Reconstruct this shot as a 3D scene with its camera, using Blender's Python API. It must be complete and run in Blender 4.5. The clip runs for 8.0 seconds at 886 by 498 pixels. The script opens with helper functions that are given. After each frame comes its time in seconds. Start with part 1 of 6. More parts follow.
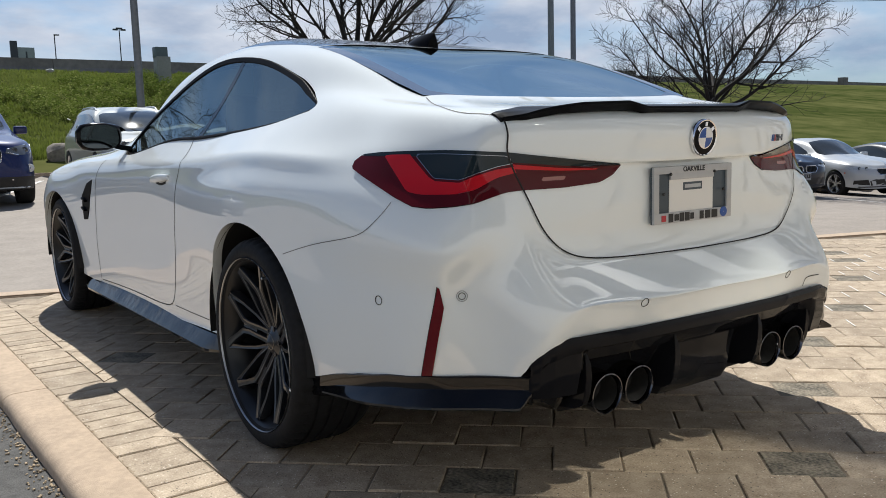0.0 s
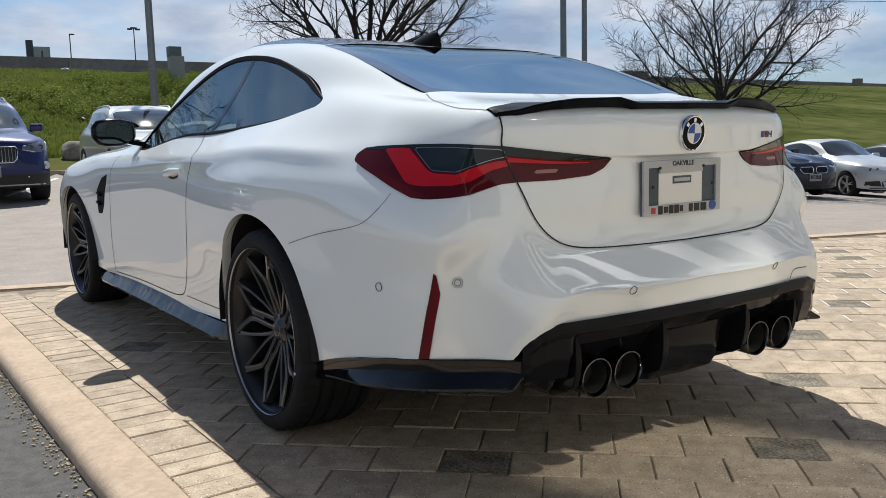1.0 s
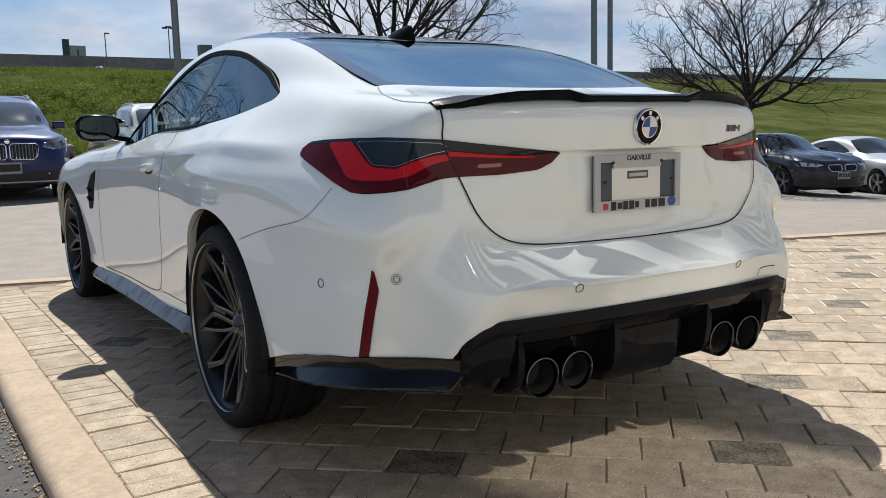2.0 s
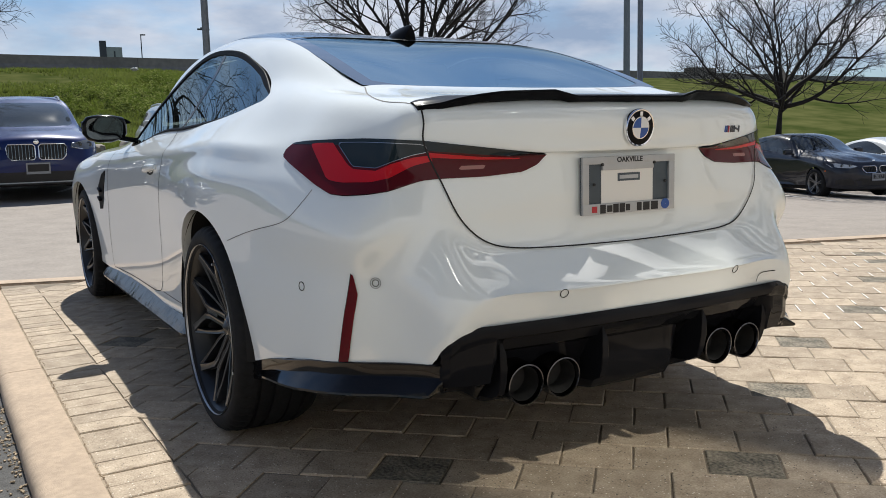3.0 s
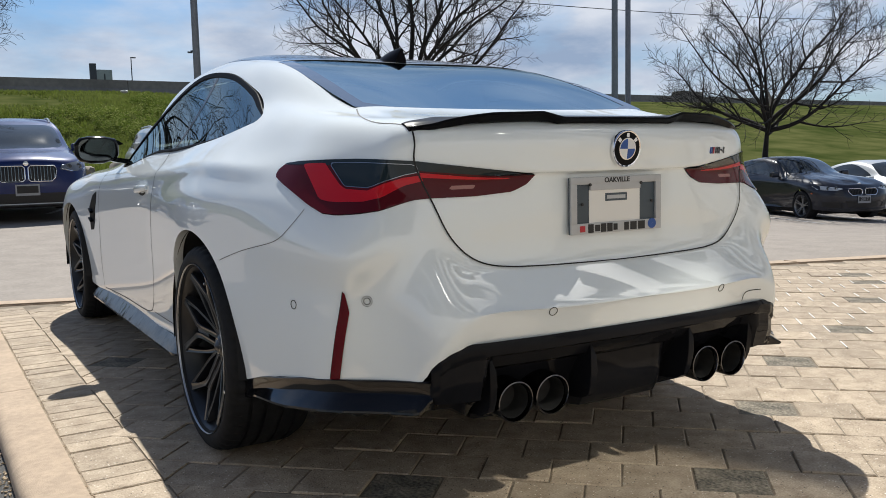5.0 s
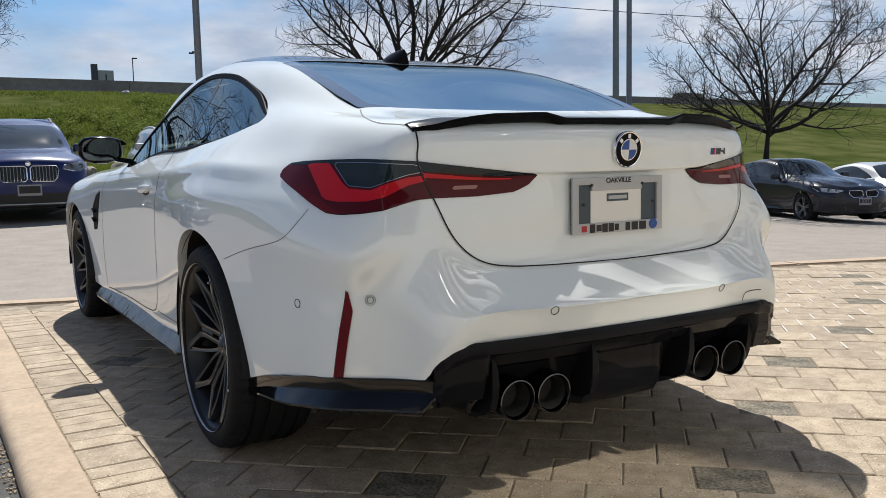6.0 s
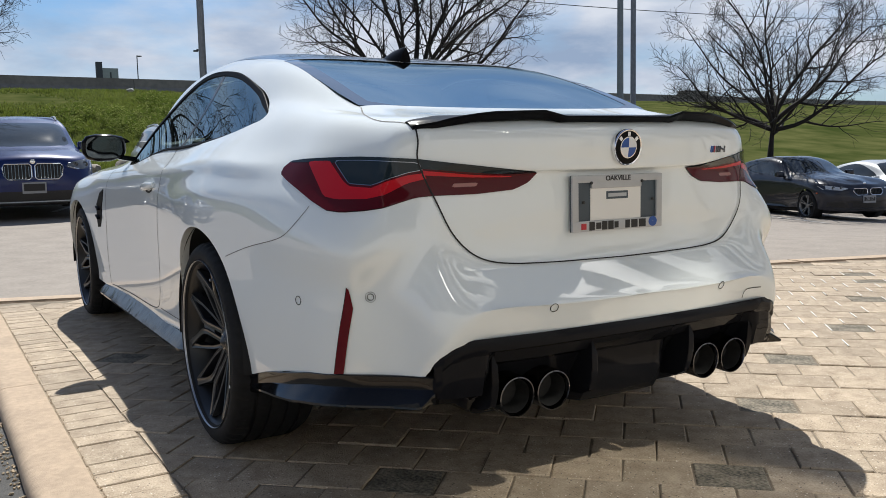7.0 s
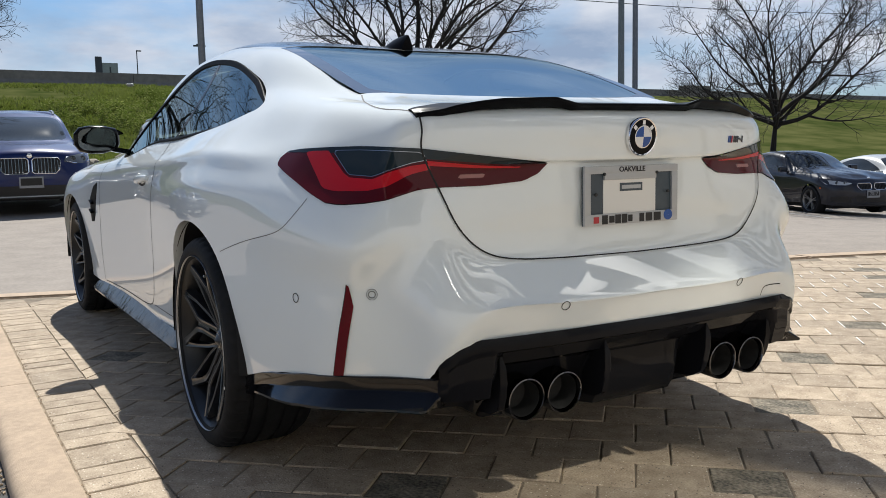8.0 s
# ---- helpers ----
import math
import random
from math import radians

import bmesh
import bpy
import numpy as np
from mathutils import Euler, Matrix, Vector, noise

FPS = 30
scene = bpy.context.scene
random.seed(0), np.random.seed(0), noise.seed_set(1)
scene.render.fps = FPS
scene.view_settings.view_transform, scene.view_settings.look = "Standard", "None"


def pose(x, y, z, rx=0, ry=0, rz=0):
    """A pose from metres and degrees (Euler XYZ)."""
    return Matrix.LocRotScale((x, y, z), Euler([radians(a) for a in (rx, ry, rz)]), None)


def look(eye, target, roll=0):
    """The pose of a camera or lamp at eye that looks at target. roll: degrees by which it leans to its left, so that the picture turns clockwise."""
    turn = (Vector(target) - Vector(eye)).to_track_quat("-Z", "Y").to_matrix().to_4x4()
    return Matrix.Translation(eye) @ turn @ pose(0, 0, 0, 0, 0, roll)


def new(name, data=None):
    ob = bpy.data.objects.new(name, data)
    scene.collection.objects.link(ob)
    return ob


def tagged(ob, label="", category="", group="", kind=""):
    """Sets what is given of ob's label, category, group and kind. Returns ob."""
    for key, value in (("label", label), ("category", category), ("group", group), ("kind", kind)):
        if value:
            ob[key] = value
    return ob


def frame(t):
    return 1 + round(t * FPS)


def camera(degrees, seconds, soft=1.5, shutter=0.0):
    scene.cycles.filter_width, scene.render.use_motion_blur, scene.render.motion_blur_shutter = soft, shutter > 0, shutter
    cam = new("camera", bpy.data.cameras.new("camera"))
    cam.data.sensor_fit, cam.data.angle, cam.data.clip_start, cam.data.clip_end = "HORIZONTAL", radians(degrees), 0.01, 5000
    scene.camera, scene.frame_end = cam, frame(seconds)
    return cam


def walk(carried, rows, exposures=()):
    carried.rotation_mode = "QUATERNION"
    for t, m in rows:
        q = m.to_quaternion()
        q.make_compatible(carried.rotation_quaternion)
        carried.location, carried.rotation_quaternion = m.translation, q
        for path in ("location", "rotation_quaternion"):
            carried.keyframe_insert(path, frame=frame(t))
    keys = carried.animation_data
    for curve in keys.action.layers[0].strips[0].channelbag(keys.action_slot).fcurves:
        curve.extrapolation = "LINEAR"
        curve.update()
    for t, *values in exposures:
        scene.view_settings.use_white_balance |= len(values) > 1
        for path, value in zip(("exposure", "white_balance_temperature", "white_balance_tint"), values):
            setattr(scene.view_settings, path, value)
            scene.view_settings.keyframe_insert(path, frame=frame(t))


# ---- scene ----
cam = camera(54.4, 8.0, soft=0.9)
PATH = [
    (0, (-1.976, -1.476, 0.987), (-0.836, 0.145, 0.72), -1.6),
    (0.5, (-2.028, -1.538, 0.996), (-0.896, 0.089, 0.731), -1.5),
    (1, (-2.007, -1.586, 0.971), (-0.889, 0.051, 0.705), -1.4),
    (1.5, (-1.897, -1.641, 0.958), (-0.805, 0.013, 0.69), -1.4),
    (3, (-1.65, -1.705, 0.953), (-0.657, 0.01, 0.686), -1.4),
    (3.5, (-1.631, -1.718, 0.955), (-0.647, 0.003, 0.692), -1.4),
    (4, (-1.643, -1.735, 0.963), (-0.647, -0.017, 0.719), -1.4),
    (4.5, (-1.656, -1.727, 0.953), (-0.641, -0.018, 0.732), -1.4),
    (6, (-1.683, -1.745, 0.945), (-0.666, -0.036, 0.732), -1.2),
    (6.5, (-1.681, -1.747, 0.946), (-0.67, -0.035, 0.731), -1.2),
    (7, (-1.679, -1.76, 0.945), (-0.671, -0.047, 0.727), -1.2),
    (7.5, (-1.668, -1.71, 0.94), (-0.66, 0.003, 0.717), -1.2),
    (8, (-1.63, -1.652, 0.931), (-0.623, 0.061, 0.702), -1.2),
]
walk(cam, [(t, look(eye, target, roll)) for t, eye, target, roll in PATH])

# ---- world and sun ----
SUN_WAY = Vector((0.25, 0.674, 0.98)).normalized()      # towards the sun
world = bpy.data.worlds.new("sky")
scene.world = world
world.use_nodes = True
wt = world.node_tree
wt.nodes.clear()


def wnode(kind, **values):
    n = wt.nodes.new(kind)
    for key, value in values.items():
        n.inputs[key].default_value = value
    return n


sky = wt.nodes.new("ShaderNodeTexSky")
sky.sky_type, sky.sun_disc = "NISHITA", False
sky.sun_elevation = math.asin(SUN_WAY.z)
sky.sun_rotation = math.atan2(SUN_WAY.x, SUN_WAY.y)
sky.air_density, sky.dust_density, sky.ozone_density = 1.0, 0.6, 1.2
coord = wt.nodes.new("ShaderNodeTexCoord")
squash = wnode("ShaderNodeMapping", Scale=(1.0, 1.0, 3.0), Location=(0.4, 0.1, 0.0))
cloud = wnode("ShaderNodeTexNoise", Scale=3.6, Detail=10.0, Roughness=0.55)
cloud_ramp = wt.nodes.new("ShaderNodeValToRGB")
cloud_ramp.color_ramp.elements[0].position, cloud_ramp.color_ramp.elements[1].position = 0.34, 0.56
shade = wnode("ShaderNodeTexNoise", Scale=5.5, Detail=7.0, Roughness=0.55)
shade_ramp = wt.nodes.new("ShaderNodeValToRGB")
shade_ramp.color_ramp.elements[0].position, shade_ramp.color_ramp.elements[1].position = 0.36, 0.64
shade_ramp.color_ramp.elements[0].color = (5.1, 6.4, 8.8, 1)
shade_ramp.color_ramp.elements[1].color = (11.3, 11.7, 12.9, 1)
clear_air = wt.nodes.new("ShaderNodeMix")
clear_air.data_type, clear_air.blend_type = "RGBA", "MULTIPLY"
clear_air.inputs["Factor"].default_value, clear_air.inputs["B"].default_value = 1.0, (0.95, 1.22, 1.52, 1)
mixed = wt.nodes.new("ShaderNodeMix")
mixed.data_type = "RGBA"
# the sky deepens towards the zenith
deepen, zenith = wnode("ShaderNodeMapRange"), wt.nodes.new("ShaderNodeMix")
for key, value in (("From Min", 0.50), ("From Max", 1.0), ("To Min", 0.0), ("To Max", 1.0)):
    deepen.inputs[key].default_value = value
zenith.data_type, zenith.blend_type = "RGBA", "MULTIPLY"
zenith.inputs["B"].default_value = (0.30, 0.34, 0.42, 1)
# the cloud thins out overhead
height_of = wt.nodes.new("ShaderNodeSeparateXYZ")
thin = wnode("ShaderNodeMapRange")
for key, value in (("From Min", 0.16), ("From Max", 0.50), ("To Min", 1.0), ("To Max", 0.0)):
    thin.inputs[key].default_value = value
cover = wt.nodes.new("ShaderNodeMix")
cover.inputs["A"].default_value = 0.28
back = wnode("ShaderNodeBackground", Strength=0.055)
out = wt.nodes.new("ShaderNodeOutputWorld")
for a, b in ((coord.outputs["Generated"], squash.inputs["Vector"]), (squash.outputs[0], cloud.inputs["Vector"]), (squash.outputs[0], shade.inputs["Vector"]),
             (cloud.outputs["Fac"], cloud_ramp.inputs[0]), (shade.outputs["Fac"], shade_ramp.inputs[0]), (coord.outputs["Generated"], height_of.inputs[0]),
             (height_of.outputs[2], thin.inputs["Value"]), (thin.outputs[0], cover.inputs["Factor"]), (cloud_ramp.outputs[0], cover.inputs["B"]), (cover.outputs["Result"], mixed.inputs["Factor"]),
             (sky.outputs[0], clear_air.inputs["A"]), (clear_air.outputs["Result"], mixed.inputs["A"]), (shade_ramp.outputs[0], mixed.inputs["B"]), (height_of.outputs[2], deepen.inputs["Value"]), (deepen.outputs[0], zenith.inputs["Factor"]), (mixed.outputs["Result"], zenith.inputs["A"]), (zenith.outputs["Result"], back.inputs["Color"]), (back.outputs[0], out.inputs[0])):
    wt.links.new(a, b)

sun = new("sun", bpy.data.lights.new("sun", "SUN"))
sun.data.energy, sun.data.angle, sun.data.color = 5.2, radians(0.53), (1.0, 0.945, 0.865)
sun.matrix_world = look(SUN_WAY * 50, (0, 0, 0))
# added lamp standing in for sun that an unseen showroom pane throws back
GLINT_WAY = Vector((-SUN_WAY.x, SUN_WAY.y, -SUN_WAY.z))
glint = new("glint_lamp", bpy.data.lights.new("glint_lamp", "AREA"))
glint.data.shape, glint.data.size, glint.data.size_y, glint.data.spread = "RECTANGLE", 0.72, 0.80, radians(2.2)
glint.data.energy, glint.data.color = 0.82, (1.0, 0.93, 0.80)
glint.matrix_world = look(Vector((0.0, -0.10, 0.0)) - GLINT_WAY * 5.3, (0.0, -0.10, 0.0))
scene.view_settings.exposure = 0.19
scene.view_settings.use_white_balance = True
scene.view_settings.white_balance_temperature, scene.view_settings.white_balance_tint = 6300, 8


# ---- materials ----
def material(name, colour=(0.5, 0.5, 0.5), rough=0.5, metal=0.0, coat=0.0, vary=0.0, scale=20.0, bump=0.0, bump_scale=None, spread=None, **extra):
    """A principled material whose colour and roughness vary by noise at two scales, with fine relief."""
    m = bpy.data.materials.new(name)
    m.use_nodes = True
    nt = m.node_tree
    p = nt.nodes["Principled BSDF"]
    p.inputs["Base Color"].default_value = (*colour, 1)
    p.inputs["Roughness"].default_value, p.inputs["Metallic"].default_value = rough, metal
    p.inputs["Coat Weight"].default_value, p.inputs["Coat Roughness"].default_value = coat, 0.03
    for key, value in extra.items():
        p.inputs[key.replace("_", " ")].default_value = value
    tc = nt.nodes.new("ShaderNodeTexCoord")
    if vary or spread:
        big, fine = nt.nodes.new("ShaderNodeTexNoise"), nt.nodes.new("ShaderNodeTexNoise")
        big.inputs["Scale"].default_value, big.inputs["Detail"].default_value = scale * 0.12, 5
        fine.inputs["Scale"].default_value, fine.inputs["Detail"].default_value = scale, 8
        add = nt.nodes.new("ShaderNodeMath")
        add.operation = "ADD"
        ramp = nt.nodes.new("ShaderNodeValToRGB")
        dark, light = spread or ([c * (1 - vary) for c in colour], [min(1, c * (1 + vary)) for c in colour])
        ramp.color_ramp.elements[0].position, ramp.color_ramp.elements[1].position = 0.36, 0.64
        ramp.color_ramp.elements[0].color, ramp.color_ramp.elements[1].color = (*dark, 1), (*light, 1)
        half = nt.nodes.new("ShaderNodeMath")
        half.operation, half.inputs[1].default_value = "MULTIPLY", 0.5
        for n in (big, fine):
            nt.links.new(tc.outputs["Object"], n.inputs["Vector"])
        nt.links.new(big.outputs["Fac"], add.inputs[0])
        nt.links.new(fine.outputs["Fac"], add.inputs[1])
        nt.links.new(add.outputs[0], half.inputs[0])
        nt.links.new(half.outputs[0], ramp.inputs[0])
        nt.links.new(ramp.outputs[0], p.inputs["Base Color"])
    if bump:
        rel, bp = nt.nodes.new("ShaderNodeTexNoise"), nt.nodes.new("ShaderNodeBump")
        rel.inputs["Scale"].default_value, rel.inputs["Detail"].default_value = bump_scale or scale * 2, 6
        bp.inputs["Strength"].default_value, bp.inputs["Distance"].default_value = bump, 0.01
        nt.links.new(tc.outputs["Object"], rel.inputs["Vector"])
        nt.links.new(rel.outputs["Fac"], bp.inputs["Height"])
        nt.links.new(bp.outputs[0], p.inputs["Normal"])
    return m


def tinted_glass(name, tint, rough=0.0, ior=2.4):
    """A thin pane: clear and tinted, with a mirror-like coat by Fresnel."""
    m = bpy.data.materials.new(name)
    m.use_nodes = True
    nt = m.node_tree
    nt.nodes.clear()
    o, mix = nt.nodes.new("ShaderNodeOutputMaterial"), nt.nodes.new("ShaderNodeMixShader")
    clear, gloss, fres = nt.nodes.new("ShaderNodeBsdfTransparent"), nt.nodes.new("ShaderNodeBsdfGlossy"), nt.nodes.new("ShaderNodeFresnel")
    clear.inputs[0].default_value = (*tint, 1)
    gloss.inputs["Roughness"].default_value = rough
    fres.inputs[0].default_value = ior
    gloss.inputs[0].default_value = (0.82, 0.97, 1.0, 1)
    for a, b in ((fres.outputs[0], mix.inputs[0]), (clear.outputs[0], mix.inputs[1]), (gloss.outputs[0], mix.inputs[2]), (mix.outputs[0], o.inputs[0])):
        nt.links.new(a, b)
    return m


PAINT_WHITE = material("white_car_paint", (0.825, 0.872, 0.885), 0.5, 0.0, 1.0, Coat_IOR=1.8, Coat_Roughness=0.006, Specular_IOR_Level=0.0)
GLOSS_BLACK = material("gloss_black_plastic", (0.006, 0.006, 0.007), 0.12, 0.0, 1.0)
CARBON = material("carbon_weave", (0.008, 0.008, 0.009), 0.16, 0.0, 0.6, vary=0.5, scale=300)
SEAM_PALE = material("pale_seam", (0.16, 0.16, 0.16), 0.7)
# black of the seams, also used for painted shade strips
SEAM_SHADE = material("seam_and_shade_black", (0.008, 0.008, 0.008), 0.7)
RUBBER = material("tyre_rubber", (0.012, 0.0125, 0.014), 0.75, Specular_IOR_Level=0.22, vary=0.3, scale=60, bump=0.1)
GLASS = tinted_glass("tinted_glass", (0.36, 0.44, 0.44))
CHROME = material("chrome", (0.85, 0.85, 0.87), 0.08, 1.0)
INTERIOR = material("dark_leather", (0.03, 0.03, 0.034), 0.5, vary=0.3, scale=50)


# ---- tools for meshes ----
def spline_matrix(knots, at):
    """Weights of a natural cubic spline through the knots, at the given places."""
    n = len(knots)
    k, h = np.asarray(knots, float), np.diff(knots)
    a, b = np.zeros((n, n)), np.zeros((n, n))
    a[0, 0] = a[-1, -1] = 1
    for i in range(1, n - 1):
        a[i, i - 1:i + 2] = h[i - 1], 2 * (h[i - 1] + h[i]), h[i]
        b[i, i - 1:i + 2] = 6 / h[i - 1], -6 / h[i - 1] - 6 / h[i], 6 / h[i]
    second = np.linalg.solve(a, b)
    at = np.clip(np.asarray(at, float), k[0], k[-1])
    j = np.clip(np.searchsorted(k, at) - 1, 0, n - 2)
    w = np.zeros((len(at), n))
    for r, (x, i) in enumerate(zip(at, j)):
        d, e, s = k[i + 1] - x, x - k[i], h[i]
        w[r, i] += d / s
        w[r, i + 1] += e / s
        w[r] += ((d ** 3 / s - d * s) * second[i] + (e ** 3 / s - e * s) * second[i + 1]) / 6
    return w


def curve_through(points, count, closed=False):
    """A smooth line through a few points."""
    p = np.asarray(points, float)
    if closed:
        p = np.vstack([p[-3:], p, p[:3]])
    k = np.concatenate([[0], np.cumsum(np.sqrt(np.linalg.norm(np.diff(p, axis=0), axis=1)))])
    ends = (k[3], k[-3]) if closed else (k[0], k[-1])
    return spline_matrix(k, np.linspace(*ends, count + closed)[:count]) @ p


def inside(poly, q):
    """Signed distance of the points q from a closed outline, positive within."""
    poly, q = np.asarray(poly, float), np.asarray(q, float)
    best, within = np.full(len(q), 1e9), np.zeros(len(q), bool)
    for a, b in zip(poly, np.roll(poly, -1, 0)):
        d = b - a
        f = np.clip(((q - a) @ d) / max(d @ d, 1e-12), 0, 1)
        best = np.minimum(best, np.linalg.norm(q - a - f[:, None] * d, axis=1))
        cross = (a[1] > q[:, 1]) != (b[1] > q[:, 1])
        with np.errstate(divide="ignore", invalid="ignore"):
            xs = a[0] + (q[:, 1] - a[1]) * d[0] / d[1]
        within ^= cross & (q[:, 0] < xs)
    return np.where(within, best, -best)


class Sheet:
    """A piece of surface: points, normals and faces, which can be cut along any line."""

    def __init__(self, p, n, faces):
        self.p, self.n, self.faces = p, n, faces

    def cut(self, f):
        """The parts where f, given at each point, is positive and negative."""
        f = np.where(np.abs(f) < 1e-6, 1e-6, f)
        p, n, made = list(self.p), list(self.n), {}

        def crossing(i, j):
            key = (i, j) if i < j else (j, i)
            if key not in made:
                s = f[i] / (f[i] - f[j])
                made[key] = len(p)
                p.append(p[i] + s * (p[j] - p[i]))
                n.append(n[i] + s * (n[j] - n[i]))
            return made[key]

        yes, no = [], []
        for face in self.faces:
            signs = [f[i] > 0 for i in face]
            if all(signs):
                yes.append(face)
            elif not any(signs):
                no.append(face)
            else:
                a, b = [], []
                for i, j in zip(face, face[1:] + face[:1]):
                    (a if f[i] > 0 else b).append(i)
                    if (f[i] > 0) != (f[j] > 0):
                        c = crossing(i, j)
                        a.append(c)
                        b.append(c)
                yes.append(tuple(a))
                no.append(tuple(b))
        p, n = np.array(p), np.array(n)
        return Sheet(p, n, yes).tidy(), Sheet(p, n, no).tidy()

    def tidy(self):
        used = sorted({i for face in self.faces for i in face})
        to = {i: k for k, i in enumerate(used)}
        if not used:
            return Sheet(np.zeros((0, 3)), np.zeros((0, 3)), [])
        return Sheet(self.p[used], self.n[used], [tuple(to[i] for i in face) for face in self.faces])

    def moved(self, d):
        """Pushed out along the normals."""
        n = self.n / np.maximum(np.linalg.norm(self.n, axis=1), 1e-9)[:, None]
        return Sheet(self.p + d * n, self.n, self.faces)

    def mirrored(self):
        flip = np.array([-1, 1, 1])
        return Sheet(self.p * flip, self.n * flip, [face[::-1] for face in self.faces])

    def plus(self, other):
        k = len(self.p)
        return Sheet(np.vstack([self.p, other.p]), np.vstack([self.n, other.n]), self.faces + [tuple(i + k for i in face) for face in other.faces])

    def both(self):
        return self.plus(self.mirrored())

    def thick(self, d):
        """With a back at the depth d and walls along its open edges."""
        n = self.n / np.maximum(np.linalg.norm(self.n, axis=1), 1e-9)[:, None]
        k, edges = len(self.p), {}
        for face in self.faces:
            for i, j in zip(face, face[1:] + face[:1]):
                edges[(i, j)] = True
        rim = [(j, i, i + k, j + k) for i, j in edges if (j, i) not in edges]
        return Sheet(np.vstack([self.p, self.p - d * n]), np.vstack([self.n, -self.n]), self.faces + [face[::-1] and tuple(i + k for i in face[::-1]) for face in self.faces] + rim)


def set_smooth(me, angle=None):
    me.polygons.foreach_set("use_smooth", [True] * len(me.polygons))
    if angle is not None:
        me.set_sharp_from_angle(angle=radians(angle))


def part_sheet(name, sheet, mat, parent=None, label="", normals=True):
    """Links a piece of surface as one mesh, with the normals of the whole form."""
    me = bpy.data.meshes.new(name)
    me.from_pydata(sheet.p.tolist(), [], sheet.faces)
    me.materials.append(mat)
    set_smooth(me)
    if normals:
        n = sheet.n / np.maximum(np.linalg.norm(sheet.n, axis=1), 1e-9)[:, None]
        me.normals_split_custom_set_from_vertices(n.tolist())
    ob = new(name, me)
    ob.parent = parent
    return tagged(ob, label)


def part(name, bm, mat, parent=None, label="", smooth=40):
    """Links a bmesh as one mesh object under a thing or a part."""
    me = bpy.data.meshes.new(name)
    bmesh.ops.recalc_face_normals(bm, faces=bm.faces)
    bm.to_mesh(me)
    bm.free()
    for m in mat if isinstance(mat, (list, tuple)) else (mat,):
        me.materials.append(m)
    if smooth:
        set_smooth(me, smooth)
    ob = new(name, me)
    ob.parent = parent
    return tagged(ob, label)


def thing(name, label, category, group="", m=None, kind=""):
    ob = new(name)
    ob.empty_display_size = 0.1
    if m is not None:
        ob.matrix_basis = m
    return tagged(ob, label, category, group, kind)


def box_bm(size, at=(0, 0, 0), bevel=0.0, seg=2, bm=None, turn=None):
    bm = bm or bmesh.new()
    mat = Matrix.Translation(at) @ (turn or Matrix()) @ Matrix.Diagonal((*size, 1))
    made = bmesh.ops.create_cube(bm, size=1, matrix=mat)["verts"]
    if bevel:
        edges = list({e for v in made for e in v.link_edges})
        bmesh.ops.bevel(bm, geom=edges, offset=bevel, segments=seg, affect="EDGES", profile=0.7)
    return bm


def lathe_bm(profile, seg=48, axis="x", bm=None, m=None):
    """Turns (radius, along) pairs about an axis."""
    bm = bm or bmesh.new()
    rings = []
    for r, a in profile:
        ring = []
        for k in range(seg):
            t = 2 * math.pi * k / seg
            v = Vector((a, r * math.cos(t), r * math.sin(t))) if axis == "x" else Vector((r * math.cos(t), a, r * math.sin(t))) if axis == "y" else Vector((r * math.cos(t), r * math.sin(t), a))
            ring.append(bm.verts.new(m @ v if m else v))
        rings.append(ring)
    for a, b in zip(rings, rings[1:]):
        for k in range(seg):
            bm.faces.new((a[k], a[(k + 1) % seg], b[(k + 1) % seg], b[k]))
    return bm


def loft_bm(sections, bm=None, closed=True, caps=True):
    """Joins rings of points of equal count."""
    bm = bm or bmesh.new()
    rings = [[bm.verts.new(p) for p in s] for s in sections]
    n = len(rings[0])
    for a, b in zip(rings, rings[1:]):
        for k in range(n if closed else n - 1):
            bm.faces.new((a[k], a[(k + 1) % n], b[(k + 1) % n], b[k]))
    if caps and closed:
        bm.faces.new(rings[0][::-1])
        bm.faces.new(rings[-1])
    return bm


def tube_bm(points, radii, seg=8, bm=None):
    """A round bar along a line, of varying thickness."""
    bm = bm or bmesh.new()
    pts = [Vector(p) for p in points]
    rings, up = [], None
    for i, p in enumerate(pts):
        d = (pts[min(i + 1, len(pts) - 1)] - pts[max(i - 1, 0)]).normalized()
        up = (up - d * up.dot(d)) if up else d.orthogonal()
        up.normalize()
        side = d.cross(up)
        r = radii[i] if isinstance(radii, (list, tuple)) else radii
        rings.append([p + r * (math.cos(2 * math.pi * k / seg) * up + math.sin(2 * math.pi * k / seg) * side) for k in range(seg)])
    return loft_bm(rings, bm)


# ---- the white coupe: one smooth form, half of it, cut into panels ----
# Length lines from the tail's middle round the corner and along the flank to the nose, from the sill up to the roof's middle.
# Stations: 0 middle of the tail, 3 to 5 rear corner, 7 rear axle, 9 door's rear edge, 11 behind the front wheel, 12 front axle, 15 nose.
LINES = []


def line(*points, near=None):
    """One length line; near: its places just inside and just outside the bumper's ridge, else midway."""
    p = np.array(points, float)
    if near is None:
        near = [(9 * (p[k] + p[k + 1]) - p[k - 1] - p[k + 2]) / 16 for k in (1, 2)]
    LINES.append([*p[:2], near[0], p[2], near[1], *p[3:]])


